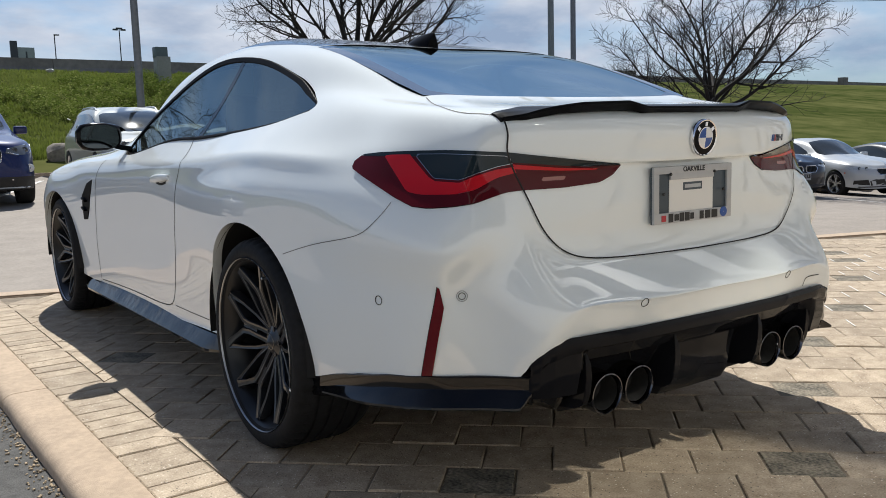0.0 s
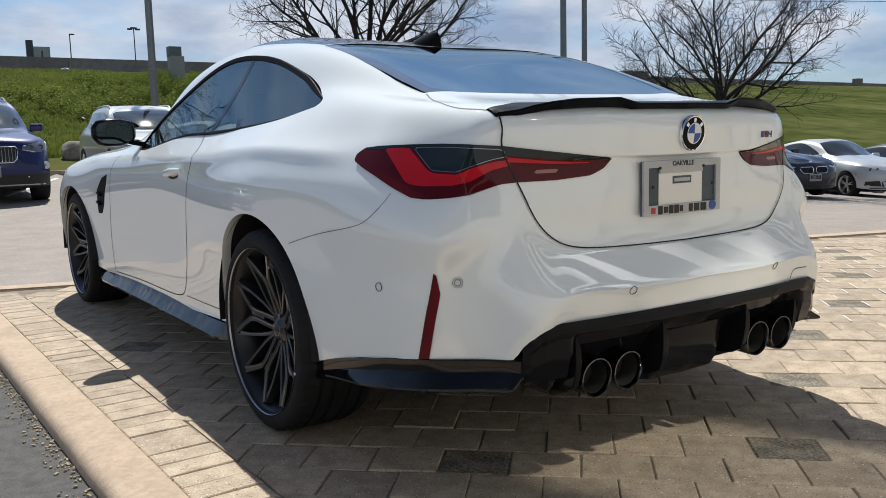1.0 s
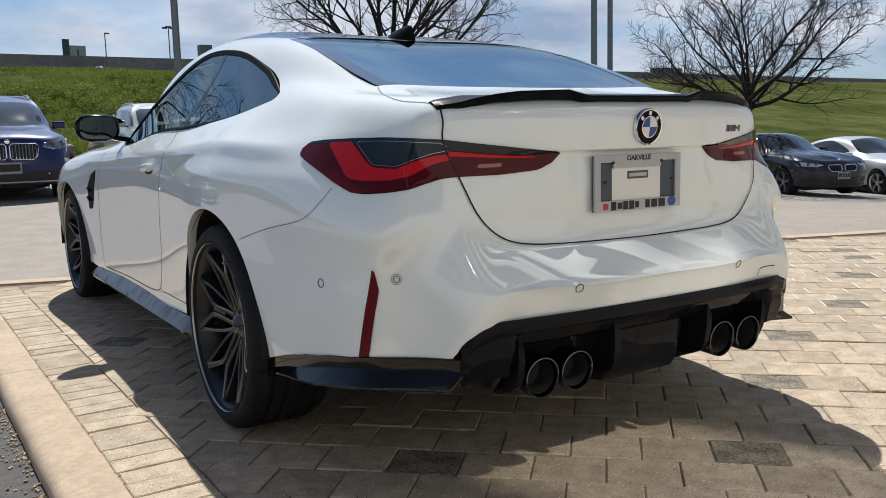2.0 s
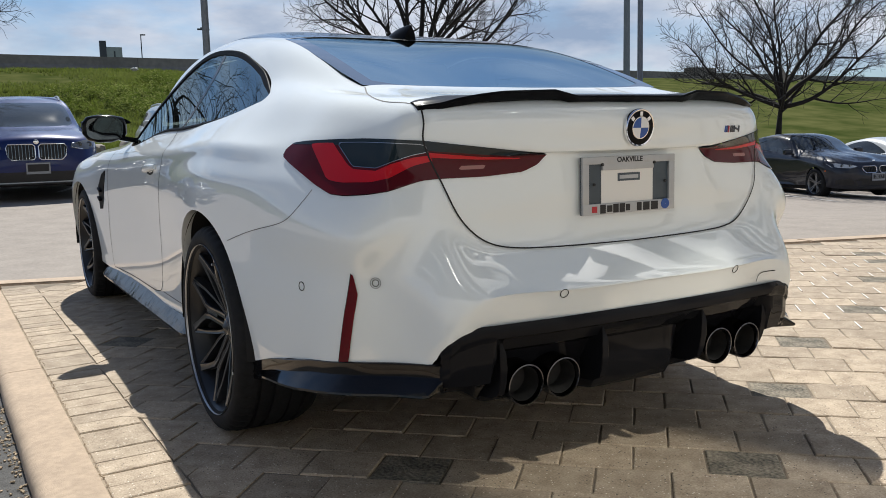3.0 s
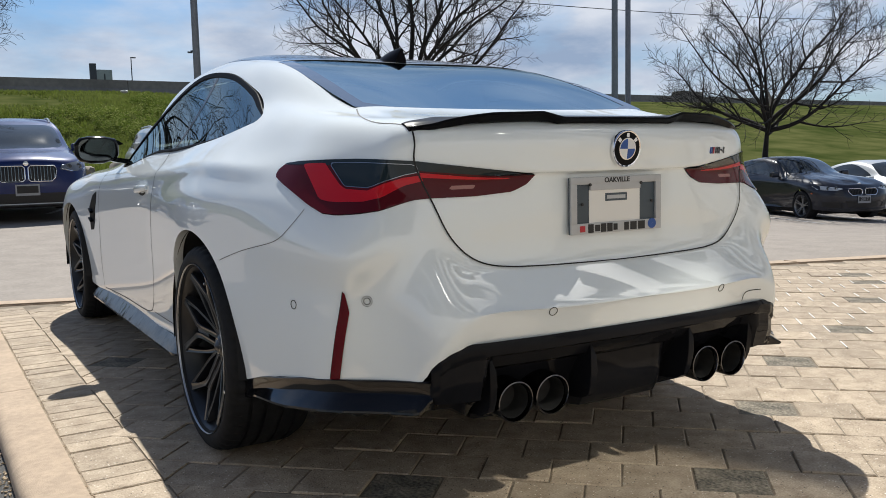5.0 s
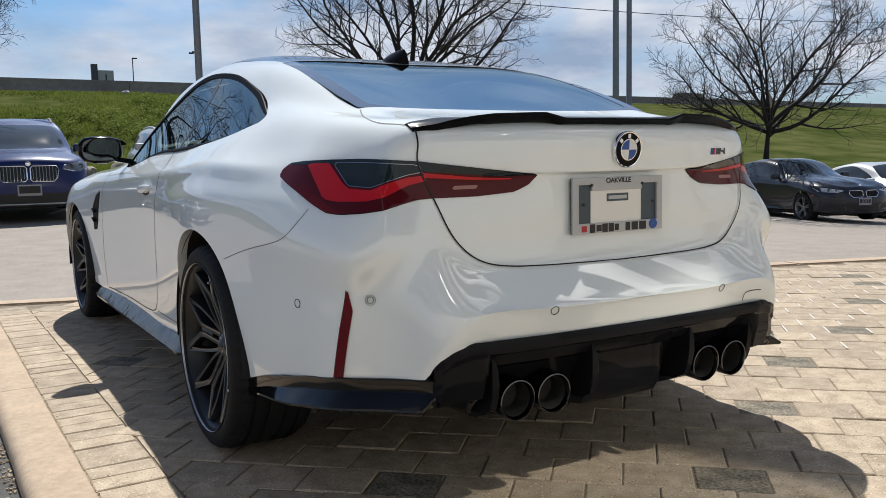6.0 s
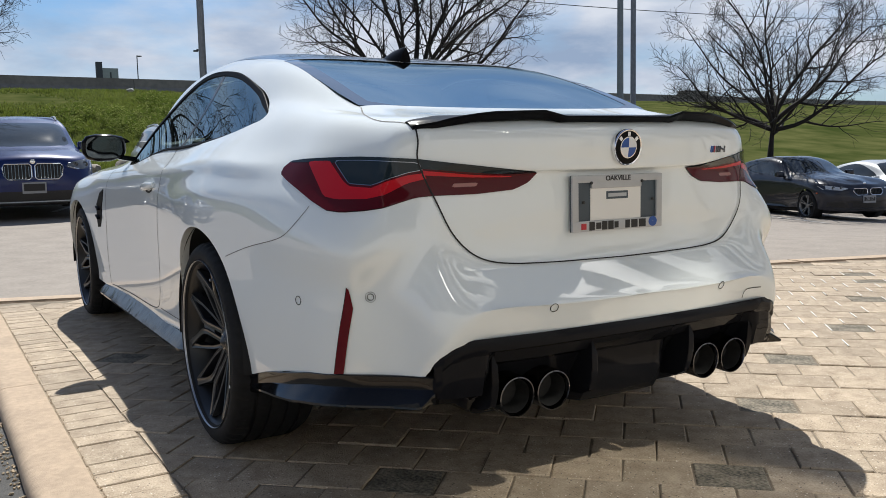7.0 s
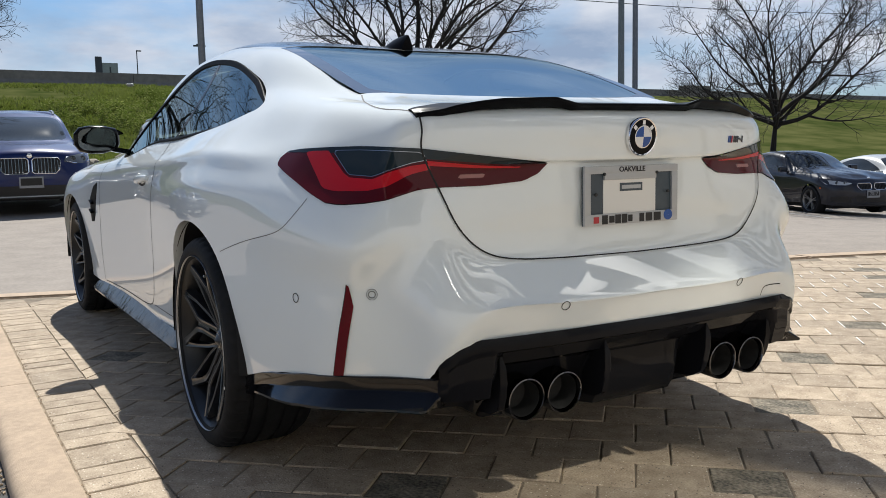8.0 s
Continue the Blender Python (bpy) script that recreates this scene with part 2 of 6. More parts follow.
line((0, .012, .47), (.32, .022, .47), (.615, .075, .40), (.715, .20, .355), (.79, .275, .345), (.845, .43, .335), (.888, .68, .27), (.90, 1.07, .28),
     (.885, 1.48, .285), (.865, 2.1, .255), (.86, 2.8, .25), (.875, 3.45, .26), (.90, 3.93, .28), (.86, 4.4, .25), (.58, 4.68, .22), (0, 4.76, .22),
     near=((.51, .042, .462), (.662, .135, .368)))
line((0, -.012, .551), (.32, -.002, .551), (.63, .065, .515), (.73, .204, .535), (.79, .246, .54), (.856, .42, .545), (.908, .68, .545), (.938, 1.07, .55),
     (.912, 1.48, .53), (.876, 2.1, .50), (.872, 2.8, .49), (.893, 3.45, .5), (.925, 3.93, .52), (.89, 4.4, .5), (.62, 4.70, .5), (0, 4.80, .5),
     near=((.53, .026, .546), (.678, .145, .525)))
line((0, .000, .563), (.32, .010, .564), (.625, .082, .585), (.735, .207, .60), (.787, .238, .61), (.856, .415, .615), (.905, .68, .63), (.943, 1.07, .645),
     (.922, 1.48, .60), (.878, 2.1, .57), (.874, 2.8, .56), (.895, 3.45, .57), (.93, 3.93, .60), (.89, 4.4, .57), (.62, 4.70, .55), (0, 4.79, .55),
     near=((.525, .042, .568), (.683, .152, .592)))
line((0, .088, .642), (.32, .10, .645), (.588, .135, .70), (.72, .17, .70), (.79, .212, .705), (.866, .405, .72), (.905, .68, .74), (.943, 1.07, .74),
     (.925, 1.48, .70), (.882, 2.1, .66), (.877, 2.8, .65), (.897, 3.45, .66), (.93, 3.93, .70), (.88, 4.4, .66), (.6, 4.69, .62), (0, 4.78, .6),
     near=((.50, .122, .66), (.655, .15, .705)))
line((0, .108, .78), (.3, .115, .78), (.592, .158, .79), (.715, .205, .80), (.783, .30, .812), (.85, .455, .825), (.895, .68, .83), (.93, 1.07, .84),
     (.915, 1.48, .81), (.885, 2.1, .78), (.88, 2.8, .77), (.893, 3.45, .78), (.905, 3.93, .80), (.84, 4.4, .76), (.55, 4.66, .70), (0, 4.76, .70),
     near=((.48, .138, .785), (.66, .18, .795)))
line((0, .114, .889), (.285, .118, .889), (.595, .18, .872), (.705, .26, .875), (.772, .37, .88), (.834, .51, .88), (.873, .70, .885), (.905, 1.07, .90),
     (.895, 1.48, .88), (.88, 2.1, .855), (.873, 2.8, .845), (.873, 3.45, .85), (.853, 3.93, .855), (.78, 4.4, .81), (.50, 4.63, .74), (0, 4.73, .74))
line((0, .080, .900), (.285, .095, .903), (.597, .183, .918), (.695, .275, .925), (.757, .39, .93), (.812, .54, .927), (.852, .71, .93), (.886, 1.07, .945),
     (.881, 1.48, .925), (.869, 2.1, .90), (.856, 2.8, .888), (.845, 3.45, .885), (.80, 3.93, .885), (.69, 4.38, .845), (.44, 4.6, .78), (0, 4.69, .78))
line((0, .072, .965), (.3, .094, .965), (.60, .187, .967), (.675, .275, .972), (.73, .40, .977), (.778, .56, .975), (.81, .72, .975), (.838, 1.07, .99),
     (.843, 1.48, .962), (.84, 2.1, .935), (.828, 2.8, .918), (.79, 3.45, .908), (.73, 3.93, .905), (.61, 4.34, .862), (.39, 4.54, .80), (0, 4.63, .80))
line((0, .10, 1.02), (.3, .122, 1.02), (.585, .205, 1.015), (.645, .30, 1.022), (.69, .42, 1.032), (.725, .58, 1.042), (.75, .74, 1.05), (.765, 1.07, 1.06),
     (.785, 1.48, 1.02), (.80, 2.1, .985), (.795, 2.8, .955), (.70, 3.40, .945), (.60, 3.8, .935), (.5, 4.25, .89), (.3, 4.45, .83), (0, 4.55, .83))
line((0, .25, 1.050), (.3, .27, 1.051), (.54, .33, 1.052), (.59, .42, 1.057), (.62, .52, 1.068), (.645, .66, 1.088), (.665, .82, 1.115), (.69, 1.12, 1.14),
     (.715, 1.5, 1.13), (.725, 2.1, 1.11), (.71, 2.75, 1.06), (.61, 3.25, .995), (.50, 3.6, .965), (.40, 4.1, .92), (.25, 4.35, .86), (0, 4.47, .86))
line((0, .45, 1.068), (.3, .46, 1.069), (.50, .50, 1.077), (.53, .57, 1.09), (.556, .65, 1.110), (.575, .80, 1.160), (.591, .96, 1.207), (.610, 1.25, 1.260),
     (.625, 1.6, 1.275), (.63, 2.1, 1.285), (.61, 2.65, 1.22), (.53, 3.05, 1.09), (.42, 3.4, 1.005), (.33, 3.9, .945), (.2, 4.2, .90), (0, 4.35, .885))
line((0, .60, 1.096), (.25, .60, 1.097), (.42, .62, 1.104), (.45, .68, 1.125), (.48, .76, 1.160), (.498, .92, 1.211), (.513, 1.1, 1.261), (.526, 1.38, 1.314),
     (.536, 1.7, 1.346), (.533, 2.1, 1.353), (.51, 2.55, 1.30), (.44, 2.9, 1.18), (.34, 3.25, 1.055), (.25, 3.7, .965), (.14, 4.0, .925), (0, 4.2, .91))
line((0, .68, 1.121), (0, .72, 1.135), (0, .78, 1.156), (0, .86, 1.184), (0, .95, 1.211), (0, 1.1, 1.258), (0, 1.27, 1.300), (0, 1.5, 1.345),
     (0, 1.8, 1.380), (0, 2.15, 1.391), (0, 2.5, 1.372), (0, 2.85, 1.27), (0, 3.2, 1.12), (0, 3.6, .985), (0, 3.9, .945), (0, 4.05, .93))


def whole_form(lines, cells_u, cells_v):
    """The form's points and normals on a fine grid: splines along and across the lines, even across the car's middle."""
    net = np.array(lines, float)
    flip = np.array([-1, 1, 1])
    net = np.concatenate([net, net[-2:-3:-1] * flip], 0)                                       # over the roof's middle
    net = np.concatenate([net[:, 2:0:-1] * flip, net, net[:, -2:-3:-1] * flip], 1)             # round tail and nose
    du = np.linalg.norm(np.diff(net, axis=1), axis=2)[:10].mean(0)
    dv = np.linalg.norm(np.diff(net, axis=0), axis=2)[:, 3:16].mean(1)
    ku, kv = np.concatenate([[0], np.cumsum(du)]), np.concatenate([[0], np.cumsum(dv)])
    u, v = np.linspace(ku[2], ku[-2], cells_u + 1), np.linspace(kv[0], kv[-2], cells_v + 1)
    wu, wv = spline_matrix(ku, u), spline_matrix(kv, v)
    p = np.einsum("ai,bj,ijk->abk", wv, wu, net)
    gu, gv = np.gradient(p, axis=1), np.gradient(p, axis=0)
    gu[:, 0] = [1, 0, 0]
    gu[:, -1] = [-1, 0, 0]
    gv[-1] = [-1, 0, 0]
    n = np.cross(gu, gv)
    size = np.linalg.norm(n, axis=2, keepdims=True)
    n = n / np.maximum(size, 1e-9)
    p[:, 0, 0] = p[:, -1, 0] = p[-1, :, 0] = 0
    # even out the flanks' shading, from the rear wheels forward
    soft = n.copy()
    for axis, reach in ((1, cells_u // 30), (0, 2)):
        for _ in range(2):
            soft = sum(np.roll(soft, k, axis) for k in range(-reach, reach + 1)) / (2 * reach + 1)
    soft /= np.maximum(np.linalg.norm(soft, axis=2, keepdims=True), 1e-9)
    much = np.clip((p[..., 1] - 1.15) / .4, 0, 1) * np.clip((3.3 - p[..., 1]) / .4, 0, 1) * np.clip((1.0 - p[..., 2]) / .08, 0, 1) * np.clip((p[..., 0] - .6) / .1, 0, 1)
    n = n * (1 - much[..., None]) + soft * much[..., None]
    w = cells_u + 1
    faces = [(r * w + c, r * w + c + 1, (r + 1) * w + c + 1, (r + 1) * w + c) for r in range(cells_v) for c in range(cells_u)]
    return Sheet(p.reshape(-1, 3), n.reshape(-1, 3), faces)


# more lines hug the boot lid's crease, the shoulder's and the bumper shelf's, so that these stay crisp
net_ = np.array(LINES, float)
reach_ = np.concatenate([[0], np.cumsum(np.linalg.norm(np.diff(net_, axis=0), axis=2)[:, 1:14].mean(1))])
guides = []
for k, j, much in ((5, 4, .16), (6, 7, .16), (2, 3, .15), (3, 2, .15)):
    at = np.array([reach_[k] + much * (reach_[j] - reach_[k])])
    guide = np.einsum("ai,ijk->ajk", spline_matrix(reach_, at), net_)[0]
    for st in {5: (0, 1), 6: (0, 1, 8, 9, 10, 11)}.get(k, (0, 1, 2)):
        guide[st] = net_[k, st] + much * (net_[j, st] - net_[k, st])
    guides.append([tuple(q) for q in guide])
LINES[5:5] = [guides[0]]
LINES[8:8] = [guides[1]]
LINES[3:3] = guides[2:]
FORM = whole_form(LINES, 360, 260)
# the bumper's shelf is one evenly curved sheet
ax, az = np.abs(FORM.p[:, 0]), FORM.p[:, 2]
on_shelf = (ax < .56) & (FORM.p[:, 1] < .2) & (az > .566) & (az < .640)
shelf_terms = lambda q: np.stack([q[:, 0] ** (2 * i) * (q[:, 2] - .6) ** j for i in range(3) for j in range(2)], 1)
bent, *_ = np.linalg.lstsq(shelf_terms(FORM.p[on_shelf]), FORM.p[on_shelf, 1], rcond=None)
slope = [(shelf_terms(FORM.p + np.array(d)) - shelf_terms(FORM.p - np.array(d))) @ bent / 2e-3 for d in ((1e-3, 0, 0), (0, 0, 1e-3))]
even = np.column_stack([slope[0], -np.ones(len(ax)), slope[1]])
even /= np.linalg.norm(even, axis=1, keepdims=True)
share = np.where(FORM.p[:, 1] < .2, np.clip((.53 - ax) / .10, 0, 1) * np.clip((az - .566) / .005, 0, 1) * np.clip((.645 - az) / .004, 0, 1), 0)[:, None]
FORM.n = FORM.n * (1 - share) + even * np.sign((FORM.n[on_shelf] * even[on_shelf]).sum()) * share

# ---- the white coupe's parts ----
from mathutils.bvhtree import BVHTree

LENS_RED = material("red_lens", (0.50, 0.006, 0.014), 0.25, 0.0, 0.5, Specular_IOR_Level=0.1)
LENS_DARK = material("dark_red_lens", (0.075, 0.004, 0.008), 0.08, 0.0, 0.25, Specular_IOR_Level=0.1)
LENS_SMOKE = material("smoked_lens", (0.010, 0.018, 0.023), 0.06, 0.0, 0.5, Specular_IOR_Level=0.15)
LENS_EDGE = material("lens_edge", (0.30, 0.32, 0.35), 0.2, 1.0)
ENAMEL_BLACK = material("black_enamel", (0.006, 0.006, 0.007), 0.3, Specular_IOR_Level=0.08)
LENS_CLEAR = material("reversing_lens", (0.30, 0.12, 0.11), 0.2, 0.0, 0.3)
RIM_BLACK = material("dark_grey_wheel_paint", (0.014, 0.0155, 0.020), 0.28, 0.2, 0.35)
RIM_BARREL = material("dark_rim_barrel", (0.011, 0.012, 0.015), 0.35, 0.2)
RIM_EDGE = material("machined_rim_edge", (0.48, 0.49, 0.51), 0.35, 1.0)
DISC_STEEL = material("brake_disc_steel", (0.10, 0.10, 0.105), 0.35, 1.0, vary=0.3, scale=120)
CALIPER = material("brake_caliper_paint", (0.02, 0.06, 0.22), 0.3, 0.0, 0.6)
PLATE_GREY = material("plate_frame_grey", (0.45, 0.46, 0.475), 0.4, 0.2, vary=0.06, scale=40)
PLATE_SLATE = material("plate_slate", (0.055, 0.075, 0.095), 0.4, vary=0.12, scale=30)
PAPER = material("white_paper", (0.80, 0.79, 0.76), 0.6)
INK = material("black_ink", (0.012, 0.012, 0.013), 0.5)
BADGE_BLUE = material("badge_blue", (0.008, 0.07, 0.32), 0.3, 0.0, 0.2)
BADGE_WHITE = material("badge_white", (0.75, 0.76, 0.78), 0.2, 0.0, 1.0)
BADGE_RED = material("badge_red", (0.45, 0.02, 0.03), 0.3)
BADGE_NAVY = material("badge_navy", (0.015, 0.03, 0.12), 0.3)
MIRROR_BLACK = material("black_mirror_housing", (0.006, 0.006, 0.007), 0.12, Specular_IOR_Level=0.15)
MIRROR_GLASS = material("mirror_glass", (0.08, 0.09, 0.095), 0.02, 1.0)
PIPE_STEEL = material("dark_chrome", (0.12, 0.12, 0.13), 0.08, 1.0)
PIPE_SOOT = material("exhaust_soot", (0.012, 0.012, 0.012), 0.7, vary=0.4, scale=60)
LINER = material("wheel_well_felt", (0.010, 0.010, 0.011), 0.9)
CABIN_GREY = material("cabin_cloth", (0.10, 0.10, 0.105), 0.75, vary=0.2, scale=80)

# windscreen tint darkened to block sun from crossing the cabin
SCREEN_GLASS = tinted_glass("tinted_windscreen", (0.05, 0.06, 0.06))
DIFFUSER_BLACK = material("gloss_black_diffuser_plastic", (0.010, 0.0105, 0.013), 0.04, Specular_IOR_Level=0.09)
TRIM_BLACK = material("gloss_black_trim", (0.006, 0.006, 0.007), 0.05, Specular_IOR_Level=0.36)
FRIT_GLASS = material("black_bordered_glass", (0.006, 0.007, 0.008), 0.02, 0.0, 1.0, Coat_IOR=4.0, Coat_Roughness=0.0)
SKIRT_BLACK = material("gloss_black_skirt", (0.005, 0.005, 0.006), 0.03, Specular_IOR_Level=0.5, bump=1.0, bump_scale=5)
TRIM_MATTE = material("matt_black_trim", (0.006, 0.006, 0.007), 0.5, Specular_IOR_Level=0.04)
REAR_PANE = tinted_glass("tinted_rear_glass", (0.26, 0.33, 0.34), 0.0, 20.0)
REFLECTOR_RED = material("reflector_red", (0.22, 0.004, 0.014), 0.25, 0.0, 0.4)
SPOILER_BLACK = material("black_spoiler", (0.006, 0.006, 0.007), 0.3, Specular_IOR_Level=0.04, vary=0.4, scale=300)

whole = FORM.both()
SKIN = BVHTree.FromPolygons(whole.p.tolist(), whole.faces)
ROOT2 = math.sqrt(2)


def on_skin(p, lift=0.0):
    """The place on the car's form nearest to p, pushed out by lift, and the form's normal."""
    place, normal, _, _ = SKIN.find_nearest(Vector(p))
    out_way = Vector((p[0], p[1] - 2.3, p[2] - 0.6))
    if normal.dot(out_way) < 0:
        normal = -normal
    return place + lift * normal, normal


def ribbon(name, points, width, mat, parent, lift=0.0008, count=60, closed=False, label="", sides=(1, -1)):
    """A narrow strip that lies on the car's form along a smooth line."""
    for s in sides:
        pts = curve_through(points, count, closed)
        bm, rows = bmesh.new(), []
        laid = [on_skin((s * p[0], p[1], p[2]), lift) for p in pts]
        for i, (p, n) in enumerate(laid):
            a, b = laid[(i - 1) % count if closed else max(i - 1, 0)][0], laid[(i + 1) % count if closed else min(i + 1, count - 1)][0]
            side = (b - a).cross(n).normalized() * width / 2
            rows.append((bm.verts.new(p - side), bm.verts.new(p + n * 0.0004), bm.verts.new(p + side)))
        for a, b in zip(rows, rows[1:] + (rows[:1] if closed else [])):
            bm.faces.new((a[0], a[1], b[1], b[0]))
            bm.faces.new((a[1], a[2], b[2], b[1]))
        part(name, bm, mat, parent, label)


def rear_plane(p):
    """Places on the tail by their way round the corner and their height."""
    return np.column_stack([(p[:, 0] + p[:, 1]) / ROOT2, p[:, 2]])


coupe = thing("coupe", "pearl white two-door sports coupe parked on sunlit paving", "car")

# outlines, on the flank (y, z), from above (x, y), or round the tail (way, z)
SIDE_WINDOW = curve_through([(2.80, .943), (2.25, .974), (1.87, .990), (1.5, 1.004), (1.15, 1.030), (1.03, 1.050), (.968, 1.062), (.944, 1.070), (.941, 1.084), (.972, 1.101), (1.04, 1.130), (1.10, 1.155), (1.150, 1.174), (1.20, 1.189),
                             (1.345, 1.229), (1.555, 1.275), (1.78, 1.301), (1.96, 1.303), (2.12, 1.283), (2.32, 1.230), (2.57, 1.135), (2.74, 1.04)], 200, True)
REAR_GLASS = [(-.1, .565), (.3, .575), (.52, .59), (.570, .602), (.578, .735), (.573, .94), (.558, 1.15), (.546, 1.285), (.43, 1.30), (.2, 1.325), (-.1, 1.335)]
ROOF = [(-.1, 1.345), (.2, 1.335), (.43, 1.31), (.535, 1.30), (.548, 1.6), (.545, 2.1), (.53, 2.5), (.3, 2.56), (-.1, 2.58)]
WINDSCREEN = [(-.1, 2.60), (.3, 2.58), (.52, 2.53), (.60, 2.75), (.66, 3.0), (.60, 3.22), (.3, 3.42), (-.1, 3.48)]
TAIL_LAMP = [(.277, .894), (.300, .866), (.334, .848), (.421, .840), (.5225, .839), (.562, .836), (.594, .826), (.636, .812), (.690, .805), (.752, .8015), (.796, .806),
             (.85, .829), (.906, .858), (.955, .882), (.985, .899), (.978, .918), (.953, .934), (.90, .939), (.81, .9415), (.7156, .9425), (.64, .940), (.559, .935)]
LAMP_SPLIT = [(.10, .70), (.5225, .70), (.5225, .839), (.559, .935), (.565, 1.1), (.10, 1.1)]
LAMP_HOOK = [(.886, .932), (.812, .933), (.748, .866), (.675, .861), (.638, .877), (.586, .893), (.536, .899), (.530, .886), (.586, .872), (.638, .843), (.685, .833),
             (.774, .832), (.814, .840)]
LAMP_SMOKE = [(.800, .934), (.744, .872), (.675, .867), (.634, .883), (.584, .899), (.545, .906), (.556, .926), (.64, .931), (.7156, .934)]
LAMP_BAR = [(.560, .906), (.556, .893), (.44, .885), (.345, .882), (.335, .886), (.44, .8925)]
LAMP_REVERSE = [(.484, .869), (.416, .870), (.416, .860), (.484, .859)]
BUMPER = [(-.2, .2), (1.40, .2), (1.32, .64), (1.256, .651), (1.103, .693), (.976, .723), (.92, .749), (.872, .793), (.853, .815), (.7, .815), (.6, .83), (.5225, .842),
          (.495, .775), (.467, .725), (.428, .683), (.38, .66), (.283, .647), (.17, .644), (.062, .643), (-.2, .643)]
LID_TAIL = [(-.2, .643), (.15, .644), (.30, .647), (.42, .66), (.475, .683), (.52, .725), (.55, .775), (.573, .839), (.604, .935), (.600, .975), (.592, 1.02), (.60, 1.2), (-.2, 1.2)]
LID_DECK = [(-.2, -.2), (.592, -.2), (.592, .223), (.637, .356), (.612, .48), (.566, .595), (.3, .58), (-.2, .57)]
DOOR = [(1.88, 1.0), (1.82, .93), (1.85, .832), (1.9, .653), (1.967, .463), (2.04, .335), (2.12, .305), (2.545, .288), (3.23, .275), (3.2, .5), (3.12, .8), (3.05, .90), (2.83, .95), (2.5, 1.1), (2.0, 1.2)]
VENT = [(3.19, .80), (3.215, .75), (3.255, .70), (3.285, .64), (3.33, .585), (3.40, .58), (3.405, .65), (3.395, .71), (3.30, .775)]


def flank(sheet, outline, reach=0.5):
    return np.where(sheet.p[:, 0] > reach, inside(outline, sheet.p[:, 1:]), -1)


def above(sheet, outline, low):
    return np.where(sheet.p[:, 2] > low, inside(outline, sheet.p[:, :2]), -1)


def tail(sheet, outline):
    return np.where(sheet.p[:, 1] < 1.2, inside(outline, rear_plane(sheet.p)), -1)


rest = FORM
for y, r in ((1.11, 0.386), (3.93, 0.376)):
    d = r - np.hypot(rest.p[:, 1] - y, rest.p[:, 2] - 0.338)
    _, rest = rest.cut(np.where(rest.p[:, 0] > 0.5, d, -1))
edge_x = [0, .54, .595, .628, .640, .715, .80, .84, .865, .882, .897, .92, 2]
edge_z = [.478, .477, .462, .434, .383, .381, .379, .366, .348, .330, .288, .276, .276]
rest, _ = rest.cut(np.where(rest.p[:, 1] < 0.79, rest.p[:, 2] - np.interp(rest.p[:, 0], edge_x, edge_z), 1))
side_window, rest = rest.cut(flank(rest, SIDE_WINDOW, 0.45))
rear_window, rest = rest.cut(above(rest, REAR_GLASS, 1.05))
windscreen, rest = rest.cut(above(rest, WINDSCREEN, 0.97))
roof, rest = rest.cut(above(rest, ROOF, 1.2))
lamp, rest = rest.cut(tail(rest, TAIL_LAMP))
vent, rest = rest.cut(flank(rest, VENT, 0.6))
bumper, rest = rest.cut(tail(rest, BUMPER))
lid_f = np.where(rest.p[:, 2] < 1.018, inside(LID_TAIL, rest.p[:, [0, 2]]), inside(LID_DECK, rest.p[:, :2]))
lid, rest = rest.cut(np.where(rest.p[:, 1] < 0.66, lid_f, -1))
door, rest = rest.cut(flank(rest, DOOR, 0.6))

part_sheet("body_shell", rest.both(), PAINT_WHITE, coupe)
part_sheet("trunk_lid", lid.both(), PAINT_WHITE, coupe)
part_sheet("rear_bumper", bumper.both(), PAINT_WHITE, coupe)
part_sheet("roof_panel", roof.both(), CARBON, coupe, "black carbon fibre roof panel")
doors = [part_sheet("door", s, PAINT_WHITE, coupe) for s in (door, door.mirrored())]

belt = np.interp(side_window.p[:, 1], [.94, 1.15, 1.5, 1.87, 2.25, 2.8], [1.068, 1.030, 1.004, .990, .974, .943])
trim_d = inside(SIDE_WINDOW, side_window.p[:, 1:]) - 0.009 - 0.009 * np.clip((side_window.p[:, 2] - belt - .03) / .05, 0, 1)
PILLAR_BLACK = material("black_pillar_cover", (0.006, 0.007, 0.008), 0.05, Specular_IOR_Level=0.5)
# the side glass is one evenly curved sheet too
gp = side_window.p
bow = lambda q: np.stack([(q[:, 1] - 1.9) ** i * (q[:, 2] - 1.1) ** j for i in range(3) for j in range(3 - i)], 1)
bent, *_ = np.linalg.lstsq(bow(gp), gp[:, 0], rcond=None)
slope = [(bow(gp + np.array(d)) - bow(gp - np.array(d))) @ bent / 2e-3 for d in ((0, 1e-3, 0), (0, 0, 1e-3))]
even = np.column_stack([np.ones(len(gp)), -slope[0], -slope[1]])
calm = even / np.linalg.norm(even, axis=1, keepdims=True) * np.sign(side_window.n[:, :1].mean())
side_window = Sheet(np.column_stack([bow(gp) @ bent, gp[:, 1:]]), calm, side_window.faces)
pane, trim = side_window.cut(trim_d)
band = 0.017 - np.abs(pane.p[:, 1] - 1.808 + .24 * (pane.p[:, 2] - 1.0))
pillar, pane = pane.cut(band)
